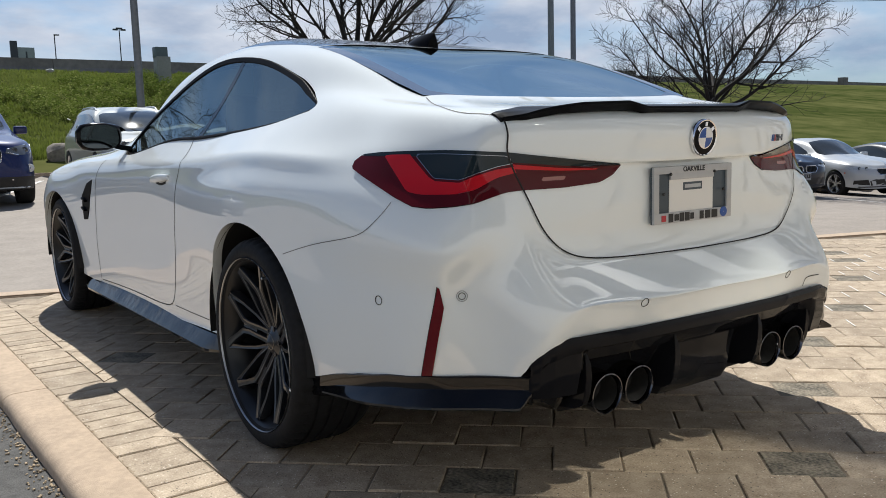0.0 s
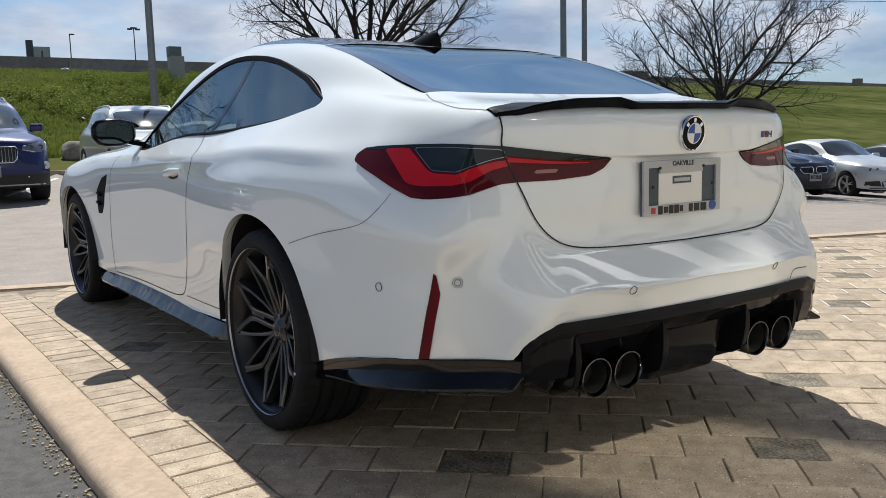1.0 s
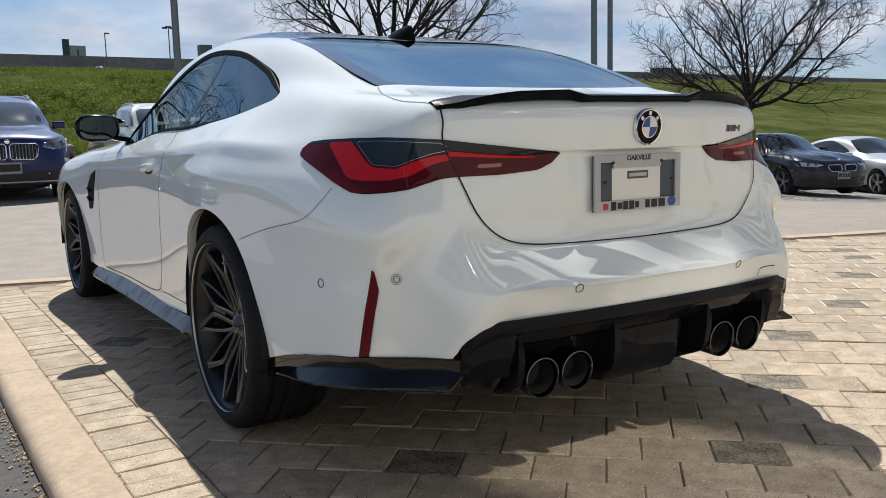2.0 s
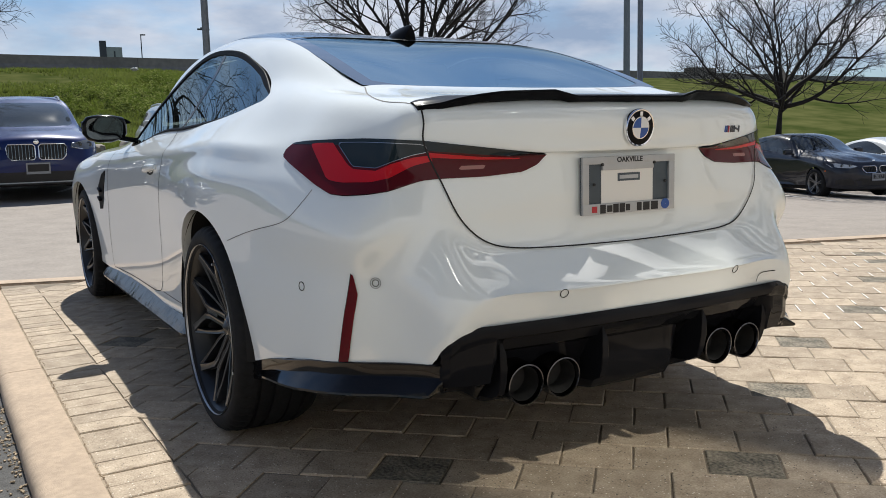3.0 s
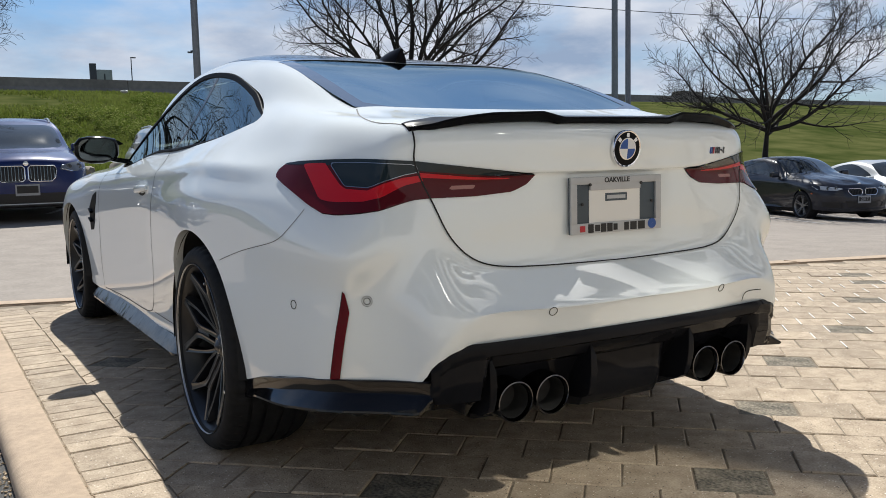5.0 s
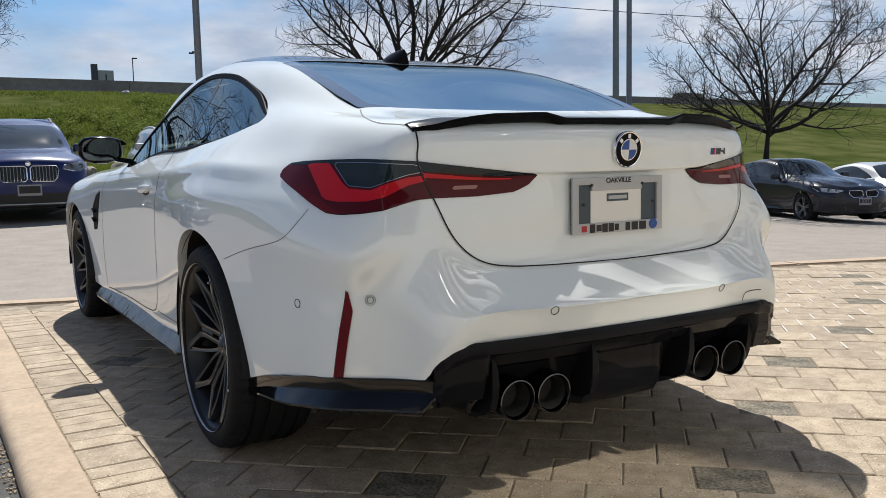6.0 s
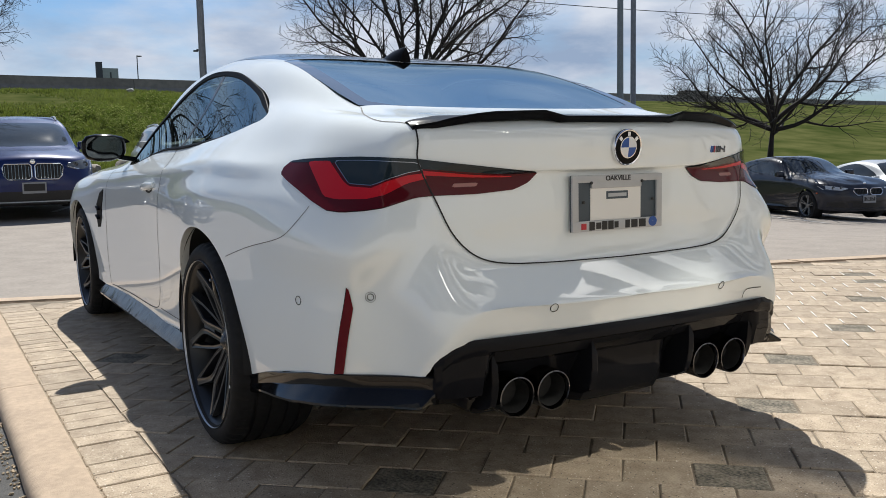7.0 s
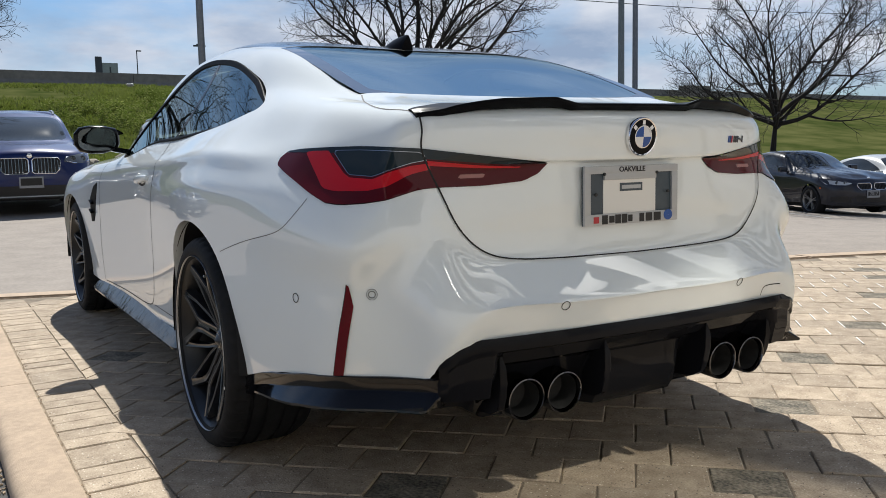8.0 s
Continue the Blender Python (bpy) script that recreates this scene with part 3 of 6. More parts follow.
for s, m in ((1, 0), (-1, 1)):
    w = part_sheet("side_window", (trim.mirrored() if m else trim).thick(0.012), TRIM_MATTE, coupe, "black window surround", normals=False)
    part_sheet("pane", (pane.mirrored() if m else pane).moved(-0.004), GLASS, w, "tinted side glass")
    part_sheet("pillar_trim", (pillar.mirrored() if m else pillar).moved(-0.003), PILLAR_BLACK, w, "black pillar between the side panes")
# the rear glass is one evenly curved sheet
gp = rear_window.p
fit_terms = lambda q: np.stack([q[:, 0] ** (2 * i) * (q[:, 1] - 1) ** j for i in range(3) for j in range(4)], 1)
bent, *_ = np.linalg.lstsq(fit_terms(gp), gp[:, 2], rcond=None)
eps = 1e-3
slope = [(fit_terms(gp + np.array(d)) - fit_terms(gp - np.array(d))) @ bent / (2 * eps) for d in ((eps, 0, 0), (0, eps, 0))]
even = np.column_stack([-slope[0], -slope[1], np.ones(len(gp))])
rear_window = Sheet(np.column_stack([gp[:, :2], fit_terms(gp) @ bent]), even / np.linalg.norm(even, axis=1, keepdims=True) * np.sign(rear_window.n[:, 2:].mean()), rear_window.faces)
frit_d = inside(REAR_GLASS, rear_window.p[:, :2]) - 0.02 - 0.045 * np.clip((rear_window.p[:, 0] - 0.45) / 0.1, 0, 1)
glass, frit = rear_window.cut(frit_d)
rw = part_sheet("rear_window", frit.both(), FRIT_GLASS, coupe, "black border of the rear window")
part_sheet("pane", glass.both().moved(-0.001), REAR_PANE, rw, "tinted rear glass")
part_sheet("windscreen", windscreen.both(), SCREEN_GLASS, coupe, "tinted windscreen")

# tail lamps: an outer lamp in the flank and an inner one in the lid, each a lens in pieces
for s in (1, -1):
    outer_in, outer = lamp.cut(tail(lamp, LAMP_SPLIT))
    for piece, shapes in ((outer, ((LAMP_HOOK, "light_bar", LENS_RED, "bright red light hook"), (LAMP_SMOKE, "smoked_lens", LENS_SMOKE, "smoked grey lens"))),
                          (outer_in, ((LAMP_BAR, "light_bar", LENS_RED, "bright red light bar"), (LAMP_REVERSE, "reversing_light", LENS_CLEAR, "pale reversing light")))):
        owner = None
        cut_off = []
        for shape, name, mat, label in shapes:
            got, piece = piece.cut(tail(piece, shape))
            cut_off.append((got, name, mat, label))
        top = inside([(.2, .890), (.40, .895), (.559, .910), (.566, .923), (.98, .931), (.98, 1), (.2, 1)], rear_plane(piece.p))
        got, piece = piece.cut(top)
        cut_off.append((got, "lens_top", LENS_SMOKE, "black upper edge of the lens"))
        owner = part_sheet("tail_light", piece.moved(0.004) if s > 0 else piece.mirrored().moved(0.004), LENS_DARK, coupe, "dark red tail light")
        for got, name, mat, label in cut_off:
            if name == "smoked_lens":
                got, rim_ = got.cut(tail(got, LAMP_SMOKE) - 0.0016)
                rim_ = rim_.moved(0.0042)
                part_sheet("lens_rim", rim_ if s > 0 else rim_.mirrored(), LENS_EDGE, owner, "bright edge of the smoked lens")
            got = got.moved(0.0045 if name != "smoked_lens" else 0.003)
            part_sheet(name, got if s > 0 else got.mirrored(), mat, owner, label)

# shut lines
LID_LINE = [(.592, .223, 1.02), (.60, .189, .975), (.604, .187, .935), (.573, .166, .839), (.55, .15, .775), (.52, .14, .725), (.475, .13, .683), (.42, .117, .66), (.3, .10, .647), (.15, .09, .644), (0, .088, .643)]
ribbon("lid_seam", LID_LINE, 0.0044, SEAM_SHADE, coupe, 0.0046)
# dark strips painted for the shadow line under the lid's overhang
for x0, x1 in ((-.205, -.13), (-.11, .02), (.06, .135)):
    ribbon("lid_gap", [(x0, .10, .8935), ((x0 + x1) / 2, .10, .8935), (x1, .10, .8935)], 0.0045, SEAM_SHADE, coupe, .0012, 12, sides=(1,))
ribbon("deck_seam", [(.592, .223, 1.02), (.637, .356, 1.041), (.612, .48, 1.063), (.57, .585, 1.087)], 0.004, SEAM_SHADE, coupe)
ribbon("bumper_seam", [(.93, .83, .65), (.902, .658, .693), (.884, .497, .723), (.869, .432, .749), (.843, .39, .793), (.825, .382, .815)], 0.0022, SEAM_PALE, coupe)
ribbon("door_seam", [(.80, 1.885, .997), (.854, 1.82, .93), (.89, 1.845, .832), (.892, 1.9, .653), (.879, 1.967, .463), (.87, 2.03, .345), (.866, 2.10, .305), (.861, 2.545, .288), (.869, 3.20, .276)], 0.0045, SEAM_SHADE, coupe, count=90)
ribbon("door_seam", [(.869, 3.22, .28), (.885, 3.2, .5), (.885, 3.12, .8), (.84, 3.05, .90)], 0.0045, SEAM_SHADE, coupe)
ribbon("tow_cover_seam", [(.437, .02, .485), (.444, .02, .508), (.47, .02, .514), (.52, .03, .514)], 0.003, SEAM_SHADE, coupe, sides=(1,), count=24)
ribbon("sill_seam", [(.868, 1.46, .33), (.866, 1.75, .318), (.868, 2.02, .312)], 0.003, SEAM_SHADE, coupe)


def sensor(p, r, double=False):
    place, n = on_skin(p, 0.0016 if double else 0.0008)
    turn = n.to_track_quat("X", "Z").to_matrix().to_4x4()
    rings = [(r, r - 0.0017)] + ([(r * 1.5, r * 1.5 - 0.0008)] if double else [])
    bm = bmesh.new()
    for a, b in rings:
        lathe_bm([(b, 0.0), (b, 0.001), (a, 0.001), (a, 0.0)], 28, "x", bm, Matrix.Translation(place) @ turn)
    part("parking_sensor", bm, SEAM_SHADE, coupe, "round body-coloured parking sensor")


for s in (1, -1):
    sensor((s * .311, 0, .543), 0.0125)
    sensor((s * .737, .21, .587), 0.0092, True)
    sensor((s * .856, .413, .563), 0.0125)

# reflectors: slim red slashes at the bumper's corners
for s in (1, -1):
    rows = []
    for k in range(13):
        f = k / 12
        a = Vector((.788 + .019 * f, .240 + .053 * f, .612 - .232 * f))
        b = Vector((.773 + .018 * f, .226 + .044 * f, .594 - .212 * f))
        b = a.lerp(b, min(1, .2 + 5 * f))
        rows.append([on_skin((s * q.x, q.y, q.z), 0.003)[0] for q in (a, a.lerp(b, .5), b)])
    bm = loft_bm(rows, None, False, False)
    bmesh.ops.solidify(bm, geom=bm.faces[:], thickness=0.006)
    refl = part("reflector", bm, REFLECTOR_RED, coupe, "slim dark red rear reflector")
    ribbon("reflector_edge", [(.7885, .2415, .613), (.798, .2670, .496), (.8075, .2940, .380)], 0.0025, SEAM_SHADE, refl, 0.002, 24, sides=(s,))

smooth_step = lambda v: min(1, max(0, v)) ** 2 * (3 - 2 * min(1, max(0, v)))
# black lower trim round the rear corners: an upright band over a pointed, nearly level blade
for s in (1, -1):
    plan = curve_through([(.897, .765), (.890, .69), (.880, .60), (.862, .48), (.838, .385), (.805, .285), (.765, .235), (.715, .19), (.665, .135), (.642, .105), (.622, .085)], 60)
    rings = []
    for i, (x, y) in enumerate(plan):
        d = plan[min(i + 1, 59)] - plan[max(i - 1, 0)]
        n = Vector((-d[1], d[0])).normalized()
        if n.dot(Vector((x, y - 1.2))) < 0:
            n = -n
        f = i / 59
        top = min(float(np.mean([np.interp(x + o, edge_x, edge_z) for o in (-.006, 0, .006)])), .384) + 0.003
        grow = min(1, max(0, (f - .07) / .36)) ** .8 * (1 - .9 * float(smooth_step((f - .94) / .06)))
        edge = .004 * min(1, f / .1)
        blade = .005 + .044 * grow
        root = top - .032 - .004 * min(1, f / .15)
        lip = root - .002 - .029 * grow
        under = min(lip - .012, top - .056 - .016 * min(1, f / .3))
        prof = [(.002, top), (.005, top - .002), (.004, top - .005), (.003, root + .003), (.005, root), (blade, lip), (blade + .001, lip - edge - .001), (blade - .003, lip - edge - .004),
                (.001, under), (-.05, under - .004), (-.06, under + .03), (-.04, top)]
        rings.append([(s * (x + n.x * o), y + n.y * o, z) for o, z in prof])
    part("lower_trim", loft_bm(rings), TRIM_BLACK, coupe, "gloss black lower bumper trim with blade", smooth=25)

# diffuser with fins and four tail pipes
DIFF_EDGE = ([0, .32, .51, .58, .615, .632], [.004, .014, .032, .046, .062, .085])
cols = np.concatenate([np.linspace(-.632, -.57, 32), np.linspace(-.565, .565, 81), np.linspace(.57, .632, 32)])
rings = []
for x in cols:
    ax = abs(x)
    e = float(np.interp(ax, *DIFF_EDGE))
    top = float(np.interp(ax, edge_x, edge_z)) + 0.003
    g = float(np.clip((.505 - ax) / .04, 0, 1))
    g = g * g * (3 - 2 * g)
    low = .242 + .052 * float(np.clip((ax - .46) / .08, 0, 1))
    centre = float(np.clip((.17 - ax) / .03, 0, 1))
    deep = (.05 + .05 * (1 - centre)) * g
    band = top - .034
    tuck = .05 * (1 - g)
    prof = [(e - .003, top), (e - .008, top - .012), (e - .006, band), (e + .018 * g, band - .010), (e + .034 * g, band - .04), (e + (.040 + .3 * deep) * g, band - .055),
            (e + .015 + deep, .33), (e + .025 + deep + tuck, low + .03), (e + .05 + deep * .9 + tuck, low), (.45, low - .01)]
    rings.append([(x, y, z) for y, z in prof])
bm = loft_bm(rings, None, False, False)
diffuser = part("diffuser", bm, DIFFUSER_BLACK, coupe, "gloss black diffuser with four fins", smooth=28)
for x in (-.470, -.155, .212, .488):
    bm = bmesh.new()
    prof = [(.024, .440), (.012, .40), (.012, .36), (.018, .32), (.030, .290), (.06, .274), (.20, .258), (.20, .42)]
    out_lean = 0.012 * (1 if x > 0 else -1)
    left, right = [], []
    for k, (y, z) in enumerate(prof):
        w = .001 if k == 0 else .011
        e = float(np.interp(abs(x), *DIFF_EDGE))
        left.append(bm.verts.new((x - w + out_lean * (z - .33) * 3, y + e, z)))
        right.append(bm.verts.new((x + w + out_lean * (z - .33) * 3, y + e, z)))
    bm.faces.new(left)
    bm.faces.new(right[::-1])
    n = len(prof)
    for k in range(n):
        bm.faces.new((left[k], right[k], right[(k + 1) % n], left[(k + 1) % n]))
    bmesh.ops.bevel(bm, geom=bm.edges[:], offset=0.002, segments=2, affect="EDGES")
    part("fin", bm, DIFFUSER_BLACK, diffuser)
for x in (-.398, -.278, .302, .422):
    m = Matrix.Translation((x, .046, .307)) @ pose(0, 0, 0, 3, 0, 0)
    pipe = part("tail_pipe", lathe_bm([(.040, .30), (.0445, .03), (.0490, .006), (.0518, 0.0), (.0548, .001), (.0560, .008), (.0560, .30)], 48, "y", None, m), PIPE_STEEL, coupe, "dark chrome round tail pipe")
    part("pipe_bore", lathe_bm([(.0005, .07), (.040, .066), (.0465, .012)], 32, "y", None, m), PIPE_SOOT, pipe, "sooty black bore")

# boot spoiler
rings = []
for x in np.linspace(-.604, .604, 101):
    ax = abs(x)
    lip_y = float(np.interp(ax, [0, .22, .4, .55, .625], [.088, .098, .128, .175, .222]))
    lip_z = float(np.interp(ax, [0, .19, .255, .40, .52, .60, .625], [1.042, 1.042, 1.058, 1.055, 1.042, 1.028, 1.0215]))
    deep = float(np.interp(ax, [0, .22, .5, .60, .625], [.11, .115, .11, .05, .02]))

    def deck(y, up=0.0):
        hit = SKIN.ray_cast(Vector((x, y, 1.5)), Vector((0, 0, -1)))[0]
        return (hit.z if hit else 1.02) + up
    tip = float(np.clip((ax - .44) / .178, 0, 1)) ** 2
    lip_z += (deck(lip_y + .012) + .003 - lip_z) * tip
    base_y = lip_y + .036 * (1 - .7 * tip)
    rings.append([(x, lip_y, lip_z), (x, lip_y - .003, lip_z - .006), (x, base_y - .022 * (1 - .7 * tip), max(lip_z - .022, deck(base_y - .02) + .002)), (x, base_y, deck(base_y, -.002)), (x, lip_y + deep, deck(lip_y + deep, -.001)),
                  (x, lip_y + deep - .01, deck(lip_y + deep - .01, .005)), (x, lip_y + min(.04, deep * .45), max(lip_z - .006 * (1 - tip), deck(lip_y + min(.04, deep * .45), .007))), (x, lip_y + .010, max(lip_z - .001, deck(lip_y + .010, .005)))])
part("spoiler", loft_bm(rings), SPOILER_BLACK, coupe, "black carbon boot lid spoiler", smooth=35)

# roundel and model badge on the lid
place, n = on_skin((0, .072, .955), 0.0)
m = Matrix.Translation(place) @ n.to_track_quat("X", "Z").to_matrix().to_4x4() @ Matrix.Scale(1.24, 4)
roundel = part("roundel", lathe_bm([(.0410, 0), (.0412, .007), (.0400, .0095), (.0375, .0085), (.0375, .004)], 48, "x", None, m), CHROME, coupe, "chrome ring of the round emblem")
part("ring", lathe_bm([(.0375, .007), (.0235, .009)], 48, "x", None, m), ENAMEL_BLACK, roundel, "black enamel ring")
part("inner_ring", lathe_bm([(.0245, .0088), (.0245, .0102), (.0225, .0102), (.0225, .009)], 40, "x", None, m), CHROME, roundel)
for q in range(4):
    bm = bmesh.new()
    c = bm.verts.new(m @ Vector((.0108, 0, 0)))
    arc = [bm.verts.new(m @ Vector((.0096, .0228 * math.cos(t), .0228 * math.sin(t)))) for t in np.linspace(q * math.pi / 2, (q + 1) * math.pi / 2, 10)]
    for a, b in zip(arc, arc[1:]):
        bm.faces.new((c, a, b))
    part("quadrant", bm, BADGE_BLUE if q % 2 else BADGE_WHITE, roundel, "blue enamel quadrant" if q % 2 else "white enamel quadrant")
for a in (40, 90, 140):
    t = radians(a)
    bm = box_bm((.0012, .008, .009), m @ Vector((.0085, .0305 * math.cos(t), .0305 * math.sin(t))), 0, 2, None, m.to_3x3().to_4x4() @ Matrix.Rotation(t - math.pi / 2, 4, "X"))
    part("ring_mark", bm, CHROME, roundel)
badge = part("model_badge", box_bm((.0001, .0001, .0001), (.43, .128, .944)), CHROME, coupe, "small chrome model badge with coloured stripes")
for k, (x0, w, mat) in enumerate(((.385, .007, BADGE_BLUE), (.394, .007, BADGE_NAVY), (.403, .007, BADGE_RED), (.417, .006, PIPE_STEEL), (.428, .006, PIPE_STEEL), (.439, .006, PIPE_STEEL), (.455, .016, PIPE_STEEL), (.469, .006, PIPE_STEEL))):
    place, n = on_skin((x0, .11 + .25 * (x0 - .38), .944), 0.0015)
    turn = n.to_track_quat("X", "Z").to_matrix().to_4x4() @ Matrix.Rotation(radians(-14), 4, "X")
    part("badge_stroke", box_bm((.003, w, .020 if k != 6 else .006), place, .0008, 1, None, turn), mat, badge)

# number plate holder: grey frame, slate plate, paper slip
plate = part("plate_holder", box_bm((.306, .006, .156), (0, .098, .801), .0025), PLATE_SLATE, coupe, "dealer plate with grey frame and white slip", smooth=30)
bm = bmesh.new()
for size, at in (((.306, .008, .030), (0, .092, .738)), ((.306, .008, .020), (0, .092, .869)), ((.020, .008, .108), (-.143, .092, .806)), ((.020, .008, .108), (.143, .092, .806)), ((.17, .008, .02), (-.005, .0925, .852))):
    box_bm(size, at, .003, 2, bm)
part("plate_frame", bm, PLATE_GREY, plate, "light grey plastic plate frame")
part("slip", box_bm((.172, .002, .090), (-.006, .0935, .798), .0005, 1), PAPER, plate, "white paper slip")
part("slip_stripe", box_bm((.074, .001, .022), (-.002, .0922, .822), .0003, 1), PLATE_SLATE, plate, "grey printed bar")
part("slip_stripe", box_bm((.062, .001, .010), (-.002, .0914, .822), .0002, 1), PLATE_GREY, plate)
for x, z in ((-.092, .858), (.080, .858), (-.118, .805), (.118, .805)):
    part("screw", lathe_bm([(.0045, 0), (.004, -.003), (.001, -.0035)], 14, "y", None, Matrix.Translation((x, .0885, z))), INK, plate)


def lettering(text, at, size, mat, parent, turn, name="lettering"):
    c = bpy.data.curves.new(name, "FONT")
    c.body, c.size, c.extrude, c.offset, c.align_x, c.align_y = text, size, 0.0004, 0.0005, "CENTER", "CENTER"
    c.materials.append(mat)
    ob = new(name, c)
    ob.matrix_basis = Matrix.Translation(at) @ turn
    ob.parent = parent
    return ob


lettering("OAKVILLE", (-.002, .0876, .869), .019, INK, plate, pose(0, 0, 0, 90, 0, 0))
for x, w, h, mat in ((-.117, .017, .017, BADGE_RED), (-.090, .018, .024, INK), (-.068, .017, .018, INK), (-.048, .018, .024, INK), (-.027, .018, .024, INK), (-.008, .014, .018, INK),
                     (.030, .016, .023, INK), (.054, .022, .023, INK), (.082, .024, .023, INK)):
    part("plate_mark", box_bm((w, .001, h), (x, .0875, .738), .0003, 1), mat, plate)
part("plate_mark", lathe_bm([(.0145, 0), (.0145, -.001), (.0085, -.0014), (.001, -.0014)], 24, "y", None, Matrix.Translation((.119, .088, .740))), BADGE_BLUE, plate)

plate.matrix_basis = Matrix.Translation((-.011, 0, 0)) @ Matrix.Diagonal((1.09, 1, 1, 1))

# wheels: tyre, rim with five forked spokes, each with a double stem, disc and caliper
def wheel_parts(s, y, wide, r):
    """One wheel with its middle on the axle's line; s: side of the car."""
    w = new("wheel")
    face = .944 if y < 2 else .914
    back = face - wide
    mid = (face + back) / 2
    prof = [(.268, face - .012), (.279, face - .004), (.293, face), (.309, face - .002), (.323, face - .010), (.333, face - .024), (r - .002, face - .045)]
    grooves = [(r, face - .05)]
    for g in (-.075, -.028, .028, .075):
        grooves += [(r, mid - g + .006), (r - .007, mid - g + .0045), (r - .007, mid - g - .0045), (r, mid - g - .006)]
    prof += sorted(grooves, key=lambda q: -q[1]) + [(r - .004, back + .04), (.32, back + .012), (.28, back), (.245, back + .012)]
    m = Matrix.Translation((0, y, .338))
    flip = Matrix.Diagonal((s, 1, 1, 1))
    large = 1.075 if y < 2 else 1.055
    rm = m @ Matrix.Diagonal((1, large, large, 1))
    bm = lathe_bm([(a, b) for a, b in prof], 192, "x", None, flip @ m)
    for i, v in enumerate(bm.verts):
        row, k = divmod(i, 192)
        if row in (5, 6, 7) and k % 4 == 0:      # cross grooves round the shoulder
            v.co -= Vector((0, v.co.y - y, v.co.z - .338)).normalized() * .007
    part("balance_mark", lathe_bm([(.0005, .001), (.0045, .0008), (.005, 0)], 12, "x", None, flip @ m @ Matrix.Translation((face - .0005, -.27 if y < 2 else .2, -.085 if y < 2 else .2))), PAPER, w, "small white paint dot")
    tyre = part("tyre", bm, RUBBER, w, "black low-profile tyre", smooth=50)
    rim = part("rim", lathe_bm([(.2545, face - .010), (.249, face - .018), (.243, face - .028), (.232, face - .05), (.226, face - .09), (.222, back + .05), (.236, back + .02)], 72, "x", None, flip @ rm), RIM_BARREL, w, "dark grey alloy rim")
    part("rim_edge", lathe_bm([(.2574, face - .006), (.2588, face - .002), (.2580, face + .0005), (.2562, face - .002)], 72, "x", None, flip @ rm), RIM_EDGE, rim, "bright machined rim edge")
    for k in range(5):
        bm = bmesh.new()
        a0 = 2 * math.pi * k / 5 + (0.17 if y < 2 else 0.1)

        o, tv = Vector((0, math.cos(a0), math.sin(a0))), Vector((0, -math.sin(a0), math.cos(a0)))

        def arm(pts):
            """A straight-edged arm; pts: way out, way aside, depth, half width."""
            rings = []
            for k_, (out_, side_, xx, half) in enumerate(pts):
                p0, p1 = pts[max(k_ - 1, 0)], pts[min(k_ + 1, len(pts) - 1)]
                along = Vector((p1[0] - p0[0], p1[1] - p0[1])).normalized()
                q = lambda u, v: flip @ rm @ (o * (out_ - along.y * u) + tv * (side_ + along.x * u) + Vector((xx + v, 0, 0)))
                rings.append([q(-half, -.032), q(-half * .9, -.004), q(-half * .7, 0), q(0, -.002), q(half * .7, 0), q(half * .9, -.004), q(half, -.032)])
            loft_bm(rings, bm)
        for sgn in (-1, 1):
            # double stem that forks towards the rim, and a thin outer arm that meets the neighbour's fork
            arm([(.030, sgn * .0150, face - .078, .0110), (.080, sgn * .0150, face - .066, .0100), (.135, sgn * .0130, face - .050, .0105), (.160, sgn * .0180, face - .042, .0115), (.190, sgn * .0450, face - .032, .0105), (.223, sgn * .0800, face - .018, .0150)])
            arm([(.040, sgn * .0290, face - .076, .0085), (.080, sgn * .0740, face - .060, .0070), (.118, sgn * .1280, face - .042, .0065), (.150, sgn * .1820, face - .020, .0110)])
        arm([(.100, 0, face - .064, .010), (.166, 0, face - .048, .008)])
        part("spoke", bm, RIM_BLACK, rim, smooth=25)
    part("hub", lathe_bm([(.001, face - .052), (.028, face - .066), (.032, face - .070), (.046, face - .076), (.050, face - .10)], 36, "x", None, flip @ rm), RIM_BLACK, rim)
    part("hub_cap", lathe_bm([(.001, face - .062), (.024, face - .063), (.027, face - .068)], 30, "x", None, flip @ rm), GLOSS_BLACK, rim)
    for k in range(5):
        t = 2 * math.pi * k / 5 + .6
        part("wheel_bolt", lathe_bm([(.001, face - .070), (.007, face - .071), (.008, face - .08)], 10, "x", None, flip @ rm @ Matrix.Translation((0, .039 * math.cos(t), .039 * math.sin(t)))), RIM_BLACK, rim)
    disc = part("brake_disc", lathe_bm([(.075, face - .13), (.19, face - .13), (.19, face - .16), (.075, face - .16)], 60, "x", None, flip @ rm), DISC_STEEL, w, "steel brake disc")
    part("caliper", box_bm((.07, .075, .19), flip @ m @ Vector((face - .145, .165 if y > 2 else -.165, .03)), .02, 3), CALIPER, w, "blue brake caliper")
    part("valve", lathe_bm([(.004, 0), (.004, .03), (.001, .032)], 8, "x", None, flip @ rm @ Matrix.Translation((face - .03, -.10, .21))), RIM_EDGE, rim)
    w.parent = coupe
    return w


